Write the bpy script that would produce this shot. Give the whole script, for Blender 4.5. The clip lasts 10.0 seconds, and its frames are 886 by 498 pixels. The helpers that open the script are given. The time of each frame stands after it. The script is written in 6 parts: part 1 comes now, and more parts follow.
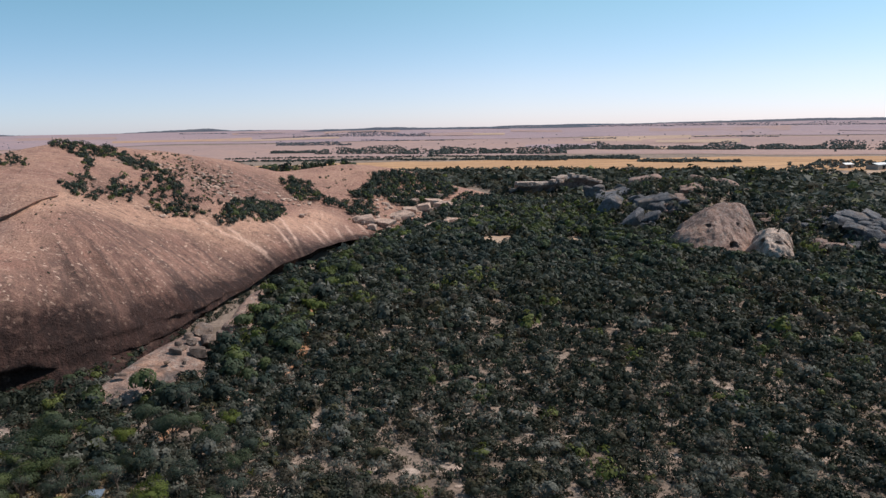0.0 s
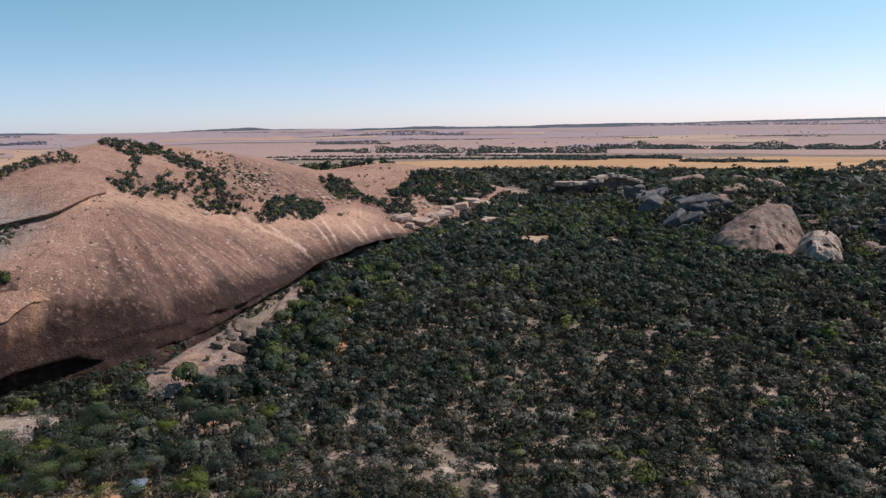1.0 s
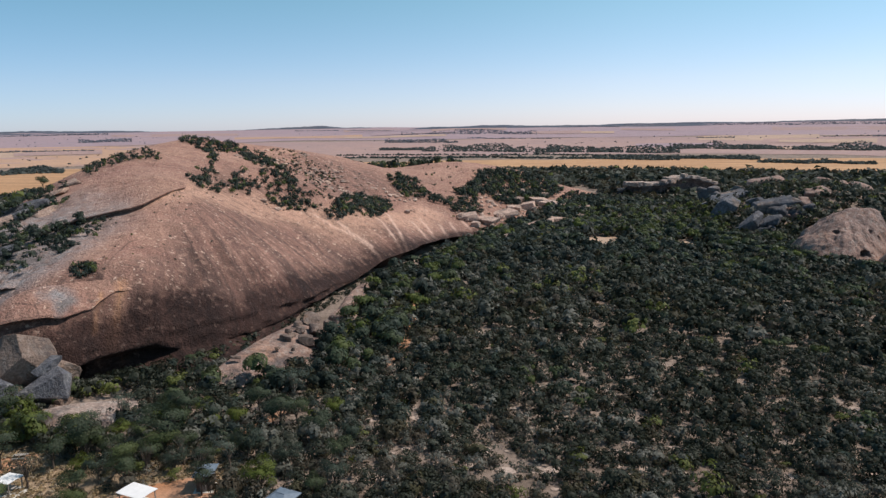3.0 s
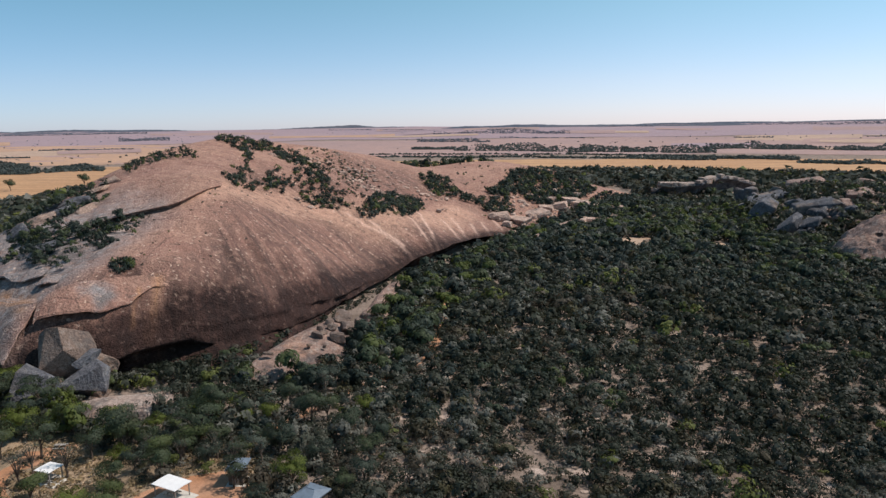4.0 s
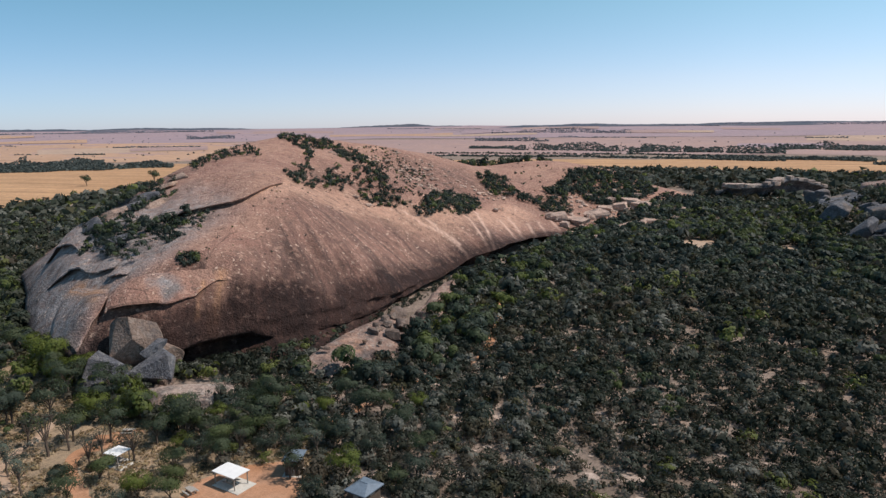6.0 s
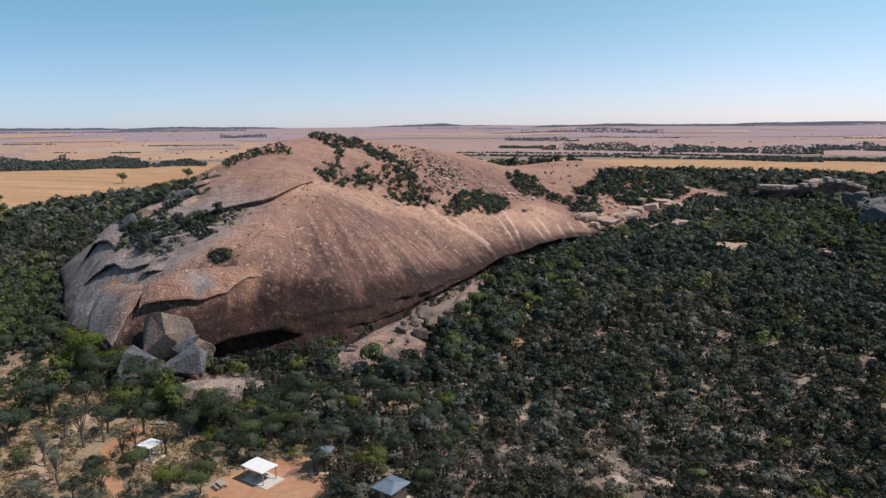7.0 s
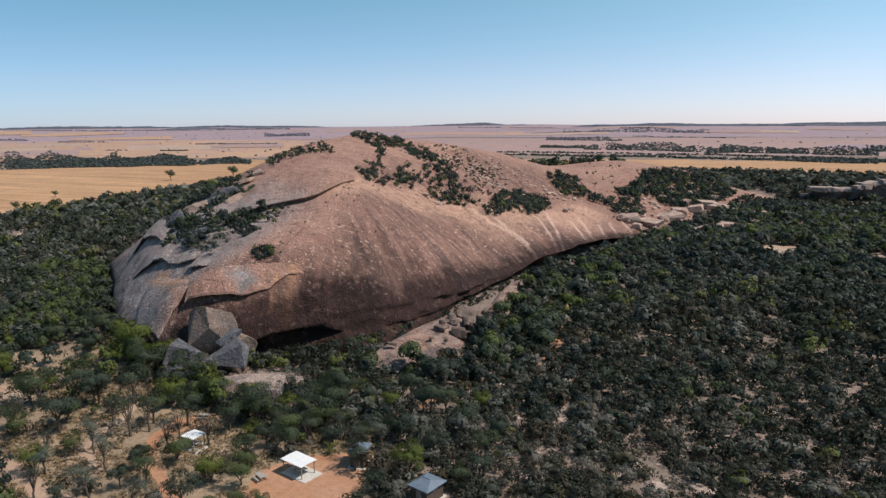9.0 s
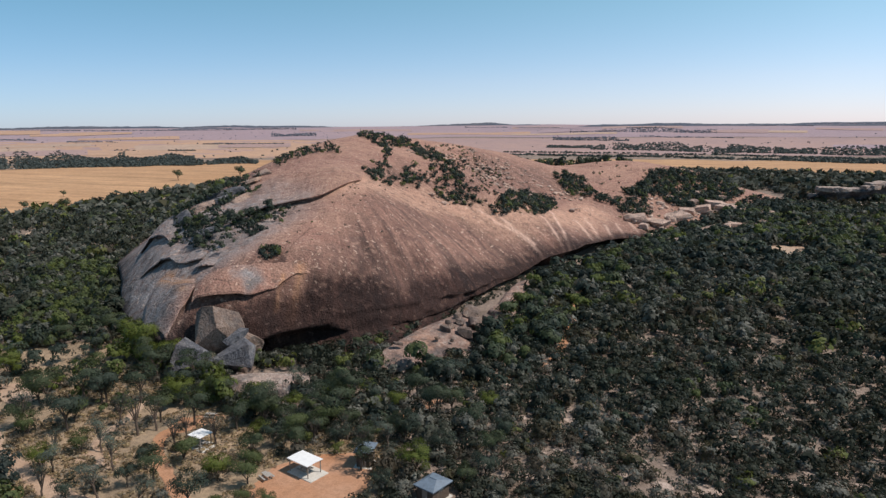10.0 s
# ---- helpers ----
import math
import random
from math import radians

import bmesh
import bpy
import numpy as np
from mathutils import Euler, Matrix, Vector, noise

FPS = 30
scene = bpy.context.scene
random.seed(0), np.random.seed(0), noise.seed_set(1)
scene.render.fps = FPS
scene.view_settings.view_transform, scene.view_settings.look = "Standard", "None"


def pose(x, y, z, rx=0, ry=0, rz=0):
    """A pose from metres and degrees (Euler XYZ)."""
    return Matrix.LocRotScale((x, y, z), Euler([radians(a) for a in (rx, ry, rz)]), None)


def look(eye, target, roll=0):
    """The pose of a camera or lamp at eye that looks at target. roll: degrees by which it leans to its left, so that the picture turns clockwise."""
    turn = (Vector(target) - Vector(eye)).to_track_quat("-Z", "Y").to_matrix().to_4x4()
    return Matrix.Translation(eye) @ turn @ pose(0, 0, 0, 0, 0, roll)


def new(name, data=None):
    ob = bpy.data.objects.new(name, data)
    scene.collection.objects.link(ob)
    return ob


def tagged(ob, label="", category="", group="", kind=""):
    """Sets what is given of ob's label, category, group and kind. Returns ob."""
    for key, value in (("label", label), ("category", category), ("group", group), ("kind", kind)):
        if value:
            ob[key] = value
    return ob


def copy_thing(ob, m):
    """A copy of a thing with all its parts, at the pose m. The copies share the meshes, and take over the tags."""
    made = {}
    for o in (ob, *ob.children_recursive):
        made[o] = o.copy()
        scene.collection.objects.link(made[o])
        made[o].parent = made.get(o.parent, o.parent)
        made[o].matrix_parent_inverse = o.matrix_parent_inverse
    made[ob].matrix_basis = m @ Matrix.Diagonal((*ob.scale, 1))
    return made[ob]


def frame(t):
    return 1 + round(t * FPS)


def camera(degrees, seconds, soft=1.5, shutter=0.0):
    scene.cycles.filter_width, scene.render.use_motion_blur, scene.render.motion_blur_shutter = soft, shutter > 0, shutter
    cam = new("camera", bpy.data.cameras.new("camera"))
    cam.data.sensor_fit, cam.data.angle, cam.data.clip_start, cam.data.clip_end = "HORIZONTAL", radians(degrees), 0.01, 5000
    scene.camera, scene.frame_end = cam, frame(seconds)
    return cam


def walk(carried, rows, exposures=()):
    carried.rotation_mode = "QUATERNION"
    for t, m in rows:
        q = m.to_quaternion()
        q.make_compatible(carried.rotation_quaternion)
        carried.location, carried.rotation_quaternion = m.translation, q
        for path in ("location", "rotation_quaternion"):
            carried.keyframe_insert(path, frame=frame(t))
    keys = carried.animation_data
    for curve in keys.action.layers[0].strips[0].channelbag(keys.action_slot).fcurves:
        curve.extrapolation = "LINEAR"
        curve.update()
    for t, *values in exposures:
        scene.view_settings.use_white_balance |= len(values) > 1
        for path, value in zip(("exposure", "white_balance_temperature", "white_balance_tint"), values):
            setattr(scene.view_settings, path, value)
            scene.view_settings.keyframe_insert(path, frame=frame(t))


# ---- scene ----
import itertools
from mathutils.kdtree import KDTree

EYE = 50.0
cam = camera(66.6, 10.0, soft=1.4)
PATH = [
    (0.0, pose(0, 0, EYE, 79.63, 0.99, -0.03)),
    (0.5, pose(0, 0, EYE, 79.63, 0.98, 1.60)),
    (1.0, pose(0, 0, EYE, 79.61, 0.95, 3.20)),
    (1.5, pose(0, 0, EYE, 79.60, 0.93, 4.66)),
    (2.0, pose(0, 0, EYE, 79.59, 0.89, 6.16)),
    (2.5, pose(0, 0, EYE, 79.59, 0.85, 7.49)),
    (4.0, pose(0, 0, EYE, 79.57, 0.77, 11.56)),
    (4.5, pose(0, 0, EYE, 79.55, 0.73, 12.73)),
    (5.0, pose(0, 0, EYE, 79.55, 0.70, 13.96)),
    (5.5, pose(0, 0, EYE, 79.55, 0.68, 15.16)),
    (7.0, pose(0, 0, EYE, 79.53, 0.54, 18.90)),
    (7.5, pose(0, 0, EYE, 79.52, 0.47, 20.06)),
    (8.0, pose(0, 0, EYE, 79.50, 0.44, 21.30)),
    (8.5, pose(0, 0, EYE, 79.50, 0.42, 21.93)),
    (9.0, pose(0, 0, EYE, 79.49, 0.40, 22.33)),
    (9.5, pose(0, 0, EYE, 79.49, 0.40, 22.61)),
    (10.0, pose(0, 0, EYE, 79.49, 0.41, 22.87)),
]
walk(cam, PATH, exposures=[(0.0, 0.0, 6500, 11), (10.0, 0.0, 6500, 11)])

# ---- daylight ----
SUN_AZ, SUN_EL = -76.0, 55.0
world = bpy.data.worlds.new("sky")
scene.world = world
world.use_nodes = True
wn = world.node_tree
sky = wn.nodes.new("ShaderNodeTexSky")
sky.sky_type = "NISHITA"
sky.sun_disc = False
sky.sun_elevation, sky.sun_rotation = radians(SUN_EL), radians(-SUN_AZ)
sky.altitude, sky.air_density, sky.dust_density, sky.ozone_density = 300, 0.8, 0.2, 1.6
wn.nodes["Background"].inputs["Strength"].default_value = 0.143
where = wn.nodes.new("ShaderNodeTexCoord")
split = wn.nodes.new("ShaderNodeSeparateXYZ")
wn.links.new(where.outputs["Generated"], split.inputs["Vector"])
haze = wn.nodes.new("ShaderNodeValToRGB")  # dust near the horizon, clear air above
haze.color_ramp.elements[0].position, haze.color_ramp.elements[0].color = 0.0, (0.84, 0.80, 1.03, 1)
haze.color_ramp.elements[1].position, haze.color_ramp.elements[1].color = 0.2, (0.925, 1.14, 0.945, 1)
low_sky = haze.color_ramp.elements.new(0.06)
low_sky.color = (0.95, 0.905, 0.985, 1)
wn.links.new(split.outputs["Z"], haze.inputs["Fac"])
tint = wn.nodes.new("ShaderNodeMix")
tint.data_type, tint.blend_type = "RGBA", "MULTIPLY"
tint.inputs[0].default_value = 1.0
wn.links.new(sky.outputs["Color"], tint.inputs[6])
wn.links.new(haze.outputs["Color"], tint.inputs[7])
away = wn.nodes.new("ShaderNodeVectorMath")  # the clear sky deepens away from the sun
away.operation = "DOT_PRODUCT"
away.inputs[1].default_value = (-math.sin(radians(SUN_AZ)), math.cos(radians(SUN_AZ)), 0)
wn.links.new(where.outputs["Generated"], away.inputs[0])
deep = wn.nodes.new("ShaderNodeMapRange")
deep.inputs["From Min"].default_value, deep.inputs["From Max"].default_value = -0.85, 0.35
wn.links.new(away.outputs["Value"], deep.inputs["Value"])
clear = wn.nodes.new("ShaderNodeMix")
clear.data_type = "RGBA"
clear.inputs[6].default_value, clear.inputs[7].default_value = (0.53, 0.69, 0.78, 1), (1, 1, 1, 1)
wn.links.new(deep.outputs["Result"], clear.inputs[0])
shade = wn.nodes.new("ShaderNodeMix")
shade.data_type, shade.blend_type = "RGBA", "MULTIPLY"
shade.inputs[0].default_value = 1.0
wn.links.new(tint.outputs[2], shade.inputs[6])
wn.links.new(clear.outputs[2], shade.inputs[7])
wn.links.new(shade.outputs[2], wn.nodes["Background"].inputs["Color"])
sun = new("sun", bpy.data.lights.new("sun", "SUN"))
sun.data.energy, sun.data.angle, sun.data.color = 4.1, radians(0.53), (1.0, 0.915, 0.83)
sa, se = radians(SUN_AZ), radians(SUN_EL)
sun.matrix_world = look((-900 * math.sin(sa) * math.cos(se), 900 * math.cos(sa) * math.cos(se), 900 * math.sin(se)), (0, 0, 0))


# ---- numeric helpers ----
def hash2(i, j, seed):
    h = (i.astype(np.int64) * 374761393 + j.astype(np.int64) * 668265263 + seed * 974634777) & 0x7FFFFFFF
    h = ((h ^ (h >> 13)) * 1274126177) & 0x7FFFFFFF
    return ((h ^ (h >> 16)) & 0xFFFF) / 65535.0


def vnoise(x, y, seed=0):
    """Smooth value noise in 0..1 for arrays."""
    xi, yi = np.floor(x), np.floor(y)
    fx, fy = x - xi, y - yi
    fx, fy = fx * fx * (3 - 2 * fx), fy * fy * (3 - 2 * fy)
    a, b = hash2(xi, yi, seed), hash2(xi + 1, yi, seed)
    c, d = hash2(xi, yi + 1, seed), hash2(xi + 1, yi + 1, seed)
    return (a * (1 - fx) + b * fx) * (1 - fy) + (c * (1 - fx) + d * fx) * fy


def fbm(x, y, size, seed=0, octaves=4):
    """Layered noise in about -1..1, largest features `size` metres."""
    x, y = np.asarray(x, float) / size, np.asarray(y, float) / size
    total, amp, norm = 0, 1.0, 0
    for k in range(octaves):
        total = total + amp * (vnoise(x * 2 ** k + 7.3 * k, y * 2 ** k - 3.1 * k, seed + k) * 2 - 1)
        norm += amp
        amp *= 0.5
    return total / norm


def step(a, b, x):
    t = np.clip((np.asarray(x, float) - a) / (b - a), 0, 1)
    return t * t * (3 - 2 * t)


def inside(x, y, poly):
    """Which points lie in a plan polygon."""
    x, y = np.asarray(x, float), np.asarray(y, float)
    hit = np.zeros(x.shape, bool)
    for (ax, ay), (bx, by) in zip(poly, poly[1:] + poly[:1]):
        if ay == by:
            continue
        cross = ((ay > y) != (by > y)) & (x < (bx - ax) * (y - ay) / (by - ay) + ax)
        hit ^= cross
    return hit


def near_line(x, y, line):
    """Distance from points to a plan polyline."""
    x, y = np.asarray(x, float), np.asarray(y, float)
    best = np.full(x.shape, 1e9)
    for (ax, ay), (bx, by) in zip(line, line[1:]):
        dx, dy = bx - ax, by - ay
        t = np.clip(((x - ax) * dx + (y - ay) * dy) / (dx * dx + dy * dy), 0, 1)
        best = np.minimum(best, np.hypot(x - ax - t * dx, y - ay - t * dy))
    return best


def smooth_line(points, n):
    """n samples of a rounded polyline (Catmull-Rom), as an array."""
    p = np.array(points, float)
    p = np.vstack([2 * p[0] - p[1], p, 2 * p[-1] - p[-2]])
    out = []
    for t in np.linspace(0, len(points) - 1 - 1e-9, n):
        i = int(t)
        f = t - i
        a, b, c, d = p[i:i + 4]
        out.append(0.5 * (2 * b + (c - a) * f + (2 * a - 5 * b + 4 * c - d) * f ** 2 + (3 * b - a - 3 * c + d) * f ** 3))
    return np.array(out)


def mesh_of(name, verts, faces, material, smooth=False):
    """A mesh from arrays of vertices and of equal-sided faces."""
    verts, faces = np.asarray(verts, np.float32), np.asarray(faces, np.int32)
    me = bpy.data.meshes.new(name)
    me.vertices.add(len(verts))
    me.vertices.foreach_set("co", verts.ravel())
    sides = faces.shape[1]
    me.loops.add(faces.size)
    me.loops.foreach_set("vertex_index", faces.ravel())
    me.polygons.add(len(faces))
    me.polygons.foreach_set("loop_start", np.arange(0, faces.size, sides, dtype=np.int32))
    if smooth:
        me.polygons.foreach_set("use_smooth", np.ones(len(faces), bool))
    me.update(calc_edges=True)
    if material:
        me.materials.append(material)
    return me


def give(me, name, values, kind="FLOAT"):
    """Stores a value, or a vector, for each vertex."""
    a = me.attributes.new(name, kind, "POINT")
    a.data.foreach_set("value" if kind == "FLOAT" else "vector", np.asarray(values, np.float32).ravel())


def grid_faces(rows, cols, closed=False):
    i, j = np.meshgrid(np.arange(rows - 1), np.arange(cols if closed else cols - 1), indexing="ij")
    k = (j + 1) % cols
    return np.stack([i * cols + j, i * cols + k, (i + 1) * cols + k, (i + 1) * cols + j], -1).reshape(-1, 4)


def put(name, me, parent=None, label="", category="", group="", kind="", m=None):
    ob = new(name, me)
    if m is not None:
        ob.matrix_world = m
    if parent is not None:
        ob.parent = parent
    return tagged(ob, label, category, group, kind)


# ---- materials ----
def material(name, rough=0.9, spec=0.2):
    m = bpy.data.materials.new(name)
    m.use_nodes = True
    p = m.node_tree.nodes["Principled BSDF"]
    p.inputs["Roughness"].default_value = rough
    p.inputs["Specular IOR Level"].default_value = spec
    return m, m.node_tree, p


def node(nt, kind, **values):
    n = nt.nodes.new(kind)
    for k, v in values.items():
        n.inputs[k.replace("_", " ")].default_value = v
    return n


def coords(nt, scale, attribute=None):
    mp = nt.nodes.new("ShaderNodeMapping")
    mp.inputs["Scale"].default_value = scale
    if attribute:
        a = nt.nodes.new("ShaderNodeAttribute")
        a.attribute_name = attribute
        nt.links.new(a.outputs["Vector"], mp.inputs["Vector"])
    else:
        g = nt.nodes.new("ShaderNodeNewGeometry")
        nt.links.new(g.outputs["Position"], mp.inputs["Vector"])
    return mp.outputs["Vector"]


def noise_of(nt, vec, scale, detail=5.0, rough=0.6):
    n = node(nt, "ShaderNodeTexNoise", Scale=scale, Detail=detail, Roughness=rough)
    nt.links.new(vec, n.inputs["Vector"])
    return n.outputs["Fac"]


def ramp(nt, fac, stops):
    r = nt.nodes.new("ShaderNodeValToRGB")
    e = r.color_ramp.elements
    while len(e) < len(stops):
        e.new(0.5)
    for k, (at, c) in enumerate(stops):
        e[k].position = at
        e[k].color = (*c, 1) if len(c) == 3 else c
    nt.links.new(fac, r.inputs["Fac"])
    return r.outputs["Color"]


def grey(v):
    return (v, v, v)


def blend(nt, fac, a, b, how="MIX"):
    m = nt.nodes.new("ShaderNodeMix")
    m.data_type, m.blend_type = "RGBA", how
    for sock, v in ((m.inputs[0], fac), (m.inputs[6], a), (m.inputs[7], b)):
        if isinstance(v, (int, float)):
            sock.default_value = v
        elif isinstance(v, tuple):
            sock.default_value = (*v, 1)
        else:
            nt.links.new(v, sock)
    return m.outputs[2]


def relief(nt, p, height, distance, strength=1.0):
    b = node(nt, "ShaderNodeBump", Strength=strength, Distance=distance)
    nt.links.new(height, b.inputs["Height"])
    nt.links.new(b.outputs["Normal"], p.inputs["Normal"])


def attribute(nt, name):
    a = nt.nodes.new("ShaderNodeAttribute")
    a.attribute_name = name
    return a.outputs["Color"]


def times(nt, *masks):
    out = masks[0]
    for m in masks[1:]:
        out = blend(nt, 1.0, out, m, "MULTIPLY")
    return out


def fade(nt, fac, a, b, top=1.0):
    """A mask that rises from 0 at a to top at b, or falls where a is the larger."""
    return ramp(nt, fac, [(a, grey(0)), (b, grey(top))] if a < b else [(b, grey(top)), (a, grey(0))])


def dome_granite(name):
    """Bare granite of the dome: peach and tan mottling, stains that run down the slope, lichen, rust and a foot
    darkened by stain and painted shade.
    """
    m, nt, p = material(name, 0.85, 0.25)
    pos = coords(nt, (1, 1, 1))
    big, patchy = noise_of(nt, pos, 0.022, 3, 0.55), noise_of(nt, pos, 0.10, 5, 0.6)
    mottle, grain = noise_of(nt, pos, 0.42, 6, 0.66), noise_of(nt, pos, 2.0, 4, 0.62)
    steep, moss, seep_shade = attribute(nt, "steep"), attribute(nt, "lichen"), attribute(nt, "seep_shade")
    bend = node(nt, "ShaderNodeTexNoise", Scale=0.06, Detail=3.0, Roughness=0.6)
    nt.links.new(pos, bend.inputs["Vector"])

    def runs_of(across, down, wander):
        """Noise drawn out down the slope, along lines that wander."""
        a = nt.nodes.new("ShaderNodeAttribute")
        a.attribute_name = "flow"
        add = nt.nodes.new("ShaderNodeVectorMath")
        add.operation = "MULTIPLY_ADD"
        nt.links.new(bend.outputs["Color"], add.inputs[0])
        add.inputs[1].default_value = (wander, wander, 0)
        nt.links.new(a.outputs["Vector"], add.inputs[2])
        mp = nt.nodes.new("ShaderNodeMapping")
        mp.inputs["Scale"].default_value = (across, down, 1)
        nt.links.new(add.outputs["Vector"], mp.inputs["Vector"])
        return noise_of(nt, mp.outputs["Vector"], 1.0, 4, 0.58)

    broad, thin, hair = runs_of(0.11, 0.010, 18), runs_of(0.45, 0.022, 8), runs_of(1.4, 0.07, 5)
    col = blend(nt, fade(nt, big, 0.38, 0.62), (0.50, 0.290, 0.208), (0.415, 0.233, 0.175))
    col = blend(nt, fade(nt, patchy, 0.42, 0.66, 0.8), col, (0.315, 0.162, 0.124))
    col = blend(nt, times(nt, steep, fade(nt, patchy, 0.80, 0.30, 0.95)), col, (0.165, 0.088, 0.072))
    col = blend(nt, times(nt, steep, fade(nt, broad, 0.46, 0.64, 0.6)), col, (0.105, 0.064, 0.054))
    col = blend(nt, times(nt, steep, fade(nt, broad, 0.44, 0.30, 0.5)), col, (0.34, 0.186, 0.14))
    col = blend(nt, times(nt, steep, fade(nt, thin, 0.51, 0.62, 0.65)), col, (0.10, 0.062, 0.053))
    col = blend(nt, times(nt, steep, fade(nt, thin, 0.44, 0.32, 0.65)), col, (0.38, 0.212, 0.158))
    col = blend(nt, times(nt, steep, fade(nt, hair, 0.52, 0.66, 0.5)), col, (0.10, 0.062, 0.052))
    col = blend(nt, times(nt, attribute(nt, "wash"), ramp(nt, mottle, [(0.3, grey(0.35)), (0.6, grey(1))])), col, (0.68, 0.405, 0.285))
    col = blend(nt, fade(nt, mottle, 0.55, 0.66, 0.55), col, (0.52, 0.315, 0.235))
    col = blend(nt, fade(nt, mottle, 0.44, 0.32, 0.65), col, (0.125, 0.085, 0.07))
    col = blend(nt, times(nt, moss, fade(nt, mottle, 0.30, 0.50, 0.9)), col, (0.285, 0.27, 0.268))
    col = blend(nt, times(nt, moss, fade(nt, mottle, 0.56, 0.68, 0.7)), col, (0.42, 0.405, 0.40))
    col = blend(nt, times(nt, moss, fade(nt, patchy, 0.54, 0.64, 0.7)), col, (0.11, 0.095, 0.09))
    col = blend(nt, times(nt, attribute(nt, "rust"), fade(nt, thin, 0.34, 0.56, 0.9)), col, (0.50, 0.265, 0.15))
    col = blend(nt, times(nt, attribute(nt, "rinsed"), fade(nt, hair, 0.34, 0.5)), col, (0.76, 0.51, 0.40))
    spots = noise_of(nt, pos, 0.85, 3, 0.5)
    joint = node(nt, "ShaderNodeTexVoronoi", Scale=0.05)
    joint.feature = "DISTANCE_TO_EDGE"
    nt.links.new(blend(nt, 0.12, pos, bend.outputs["Color"], "ADD"), joint.inputs["Vector"])
    col = blend(nt, times(nt, fade(nt, joint.outputs["Distance"], 0.012, 0.0, 0.7), fade(nt, patchy, 0.45, 0.6)), col, (0.06, 0.04, 0.035))
    col = blend(nt, fade(nt, spots, 0.63, 0.68, 0.8), col, (0.64, 0.45, 0.35))
    col = blend(nt, fade(nt, spots, 0.32, 0.28, 0.75), col, (0.06, 0.04, 0.034))
    col = times(nt, col, ramp(nt, grain, [(0.3, grey(0.70)), (0.7, grey(1.30))]))
    # darkens the foot: algal stain, with shade under the bulge painted in
    algae_shade = fade(nt, times(nt, seep_shade, ramp(nt, mottle, [(0.35, grey(1)), (0.65, grey(0.72))])), 0.06, 0.66, 0.97)
    col = blend(nt, algae_shade, col, times(nt, col, (0.15, 0.13, 0.135)))
    nt.links.new(col, p.inputs["Base Color"])
    relief(nt, p, blend(nt, 0.4, blend(nt, 0.3, mottle, patchy), grain), 2.0, 0.9)
    return m


def granite(name, light, dark, rust, pale=0.0, soot=0.5):
    """Weathered granite blocks: mottled base, rusty patches, pale lichen, dark soot and coarse grain."""
    m, nt, p = material(name, 0.85, 0.25)
    pos = coords(nt, (1, 1, 1))
    big, mottle, grain = noise_of(nt, pos, 0.05, 4, 0.55), noise_of(nt, pos, 0.38, 6, 0.66), noise_of(nt, pos, 2.0, 4, 0.65)
    col = blend(nt, fade(nt, big, 0.42, 0.64), light, dark)
    col = blend(nt, fade(nt, noise_of(nt, pos, 0.11, 5, 0.62), 0.53, 0.66, 0.7), col, rust)
    col = blend(nt, fade(nt, mottle, 0.43, 0.32, 0.8), col, tuple(v * 0.45 for v in dark))
    col = blend(nt, fade(nt, mottle, 0.55, 0.68, 0.6), col, tuple(min(0.75, v * 1.35) for v in light))
    col = blend(nt, fade(nt, noise_of(nt, pos, 0.6, 6, 0.68), 0.50, 0.62, pale), col, (0.46, 0.43, 0.39))
    col = blend(nt, fade(nt, noise_of(nt, pos, 0.2, 6, 0.68), 0.50, 0.64, soot), col, (0.075, 0.065, 0.065))
    col = times(nt, col, ramp(nt, grain, [(0.3, grey(0.65)), (0.7, grey(1.35))]))
    nt.links.new(col, p.inputs["Base Color"])
    relief(nt, p, blend(nt, 0.45, mottle, grain), 1.2, 0.9)
    return m


def ground_like(name, a, b, c, size=1.0, bump=0.15, rows=0.0):
    m, nt, p = material(name, 0.95, 0.1)
    pos = coords(nt, (1, 1, 1))
    col = blend(nt, ramp(nt, noise_of(nt, pos, 0.02 / size, 5, 0.6), [(0.38, grey(0)), (0.62, grey(1))]), a, b)
    col = blend(nt, ramp(nt, noise_of(nt, pos, 0.25 / size, 6, 0.7), [(0.45, grey(0)), (0.7, grey(0.8))]), col, c)
    if rows:
        lines = noise_of(nt, coords(nt, (0.006, 0.09, 1)), 1.0, 5, 0.65)
        col = blend(nt, 1.0, col, ramp(nt, lines, [(0.3, grey(1 - rows)), (0.7, grey(1 + rows))]), "MULTIPLY")
    grain = noise_of(nt, pos, 1.6 / size, 5, 0.7)
    col = blend(nt, 1.0, col, ramp(nt, grain, [(0.3, grey(0.75)), (0.7, grey(1.15))]), "MULTIPLY")
    nt.links.new(col, p.inputs["Base Color"])
    relief(nt, p, grain, bump, 0.8)
    return m


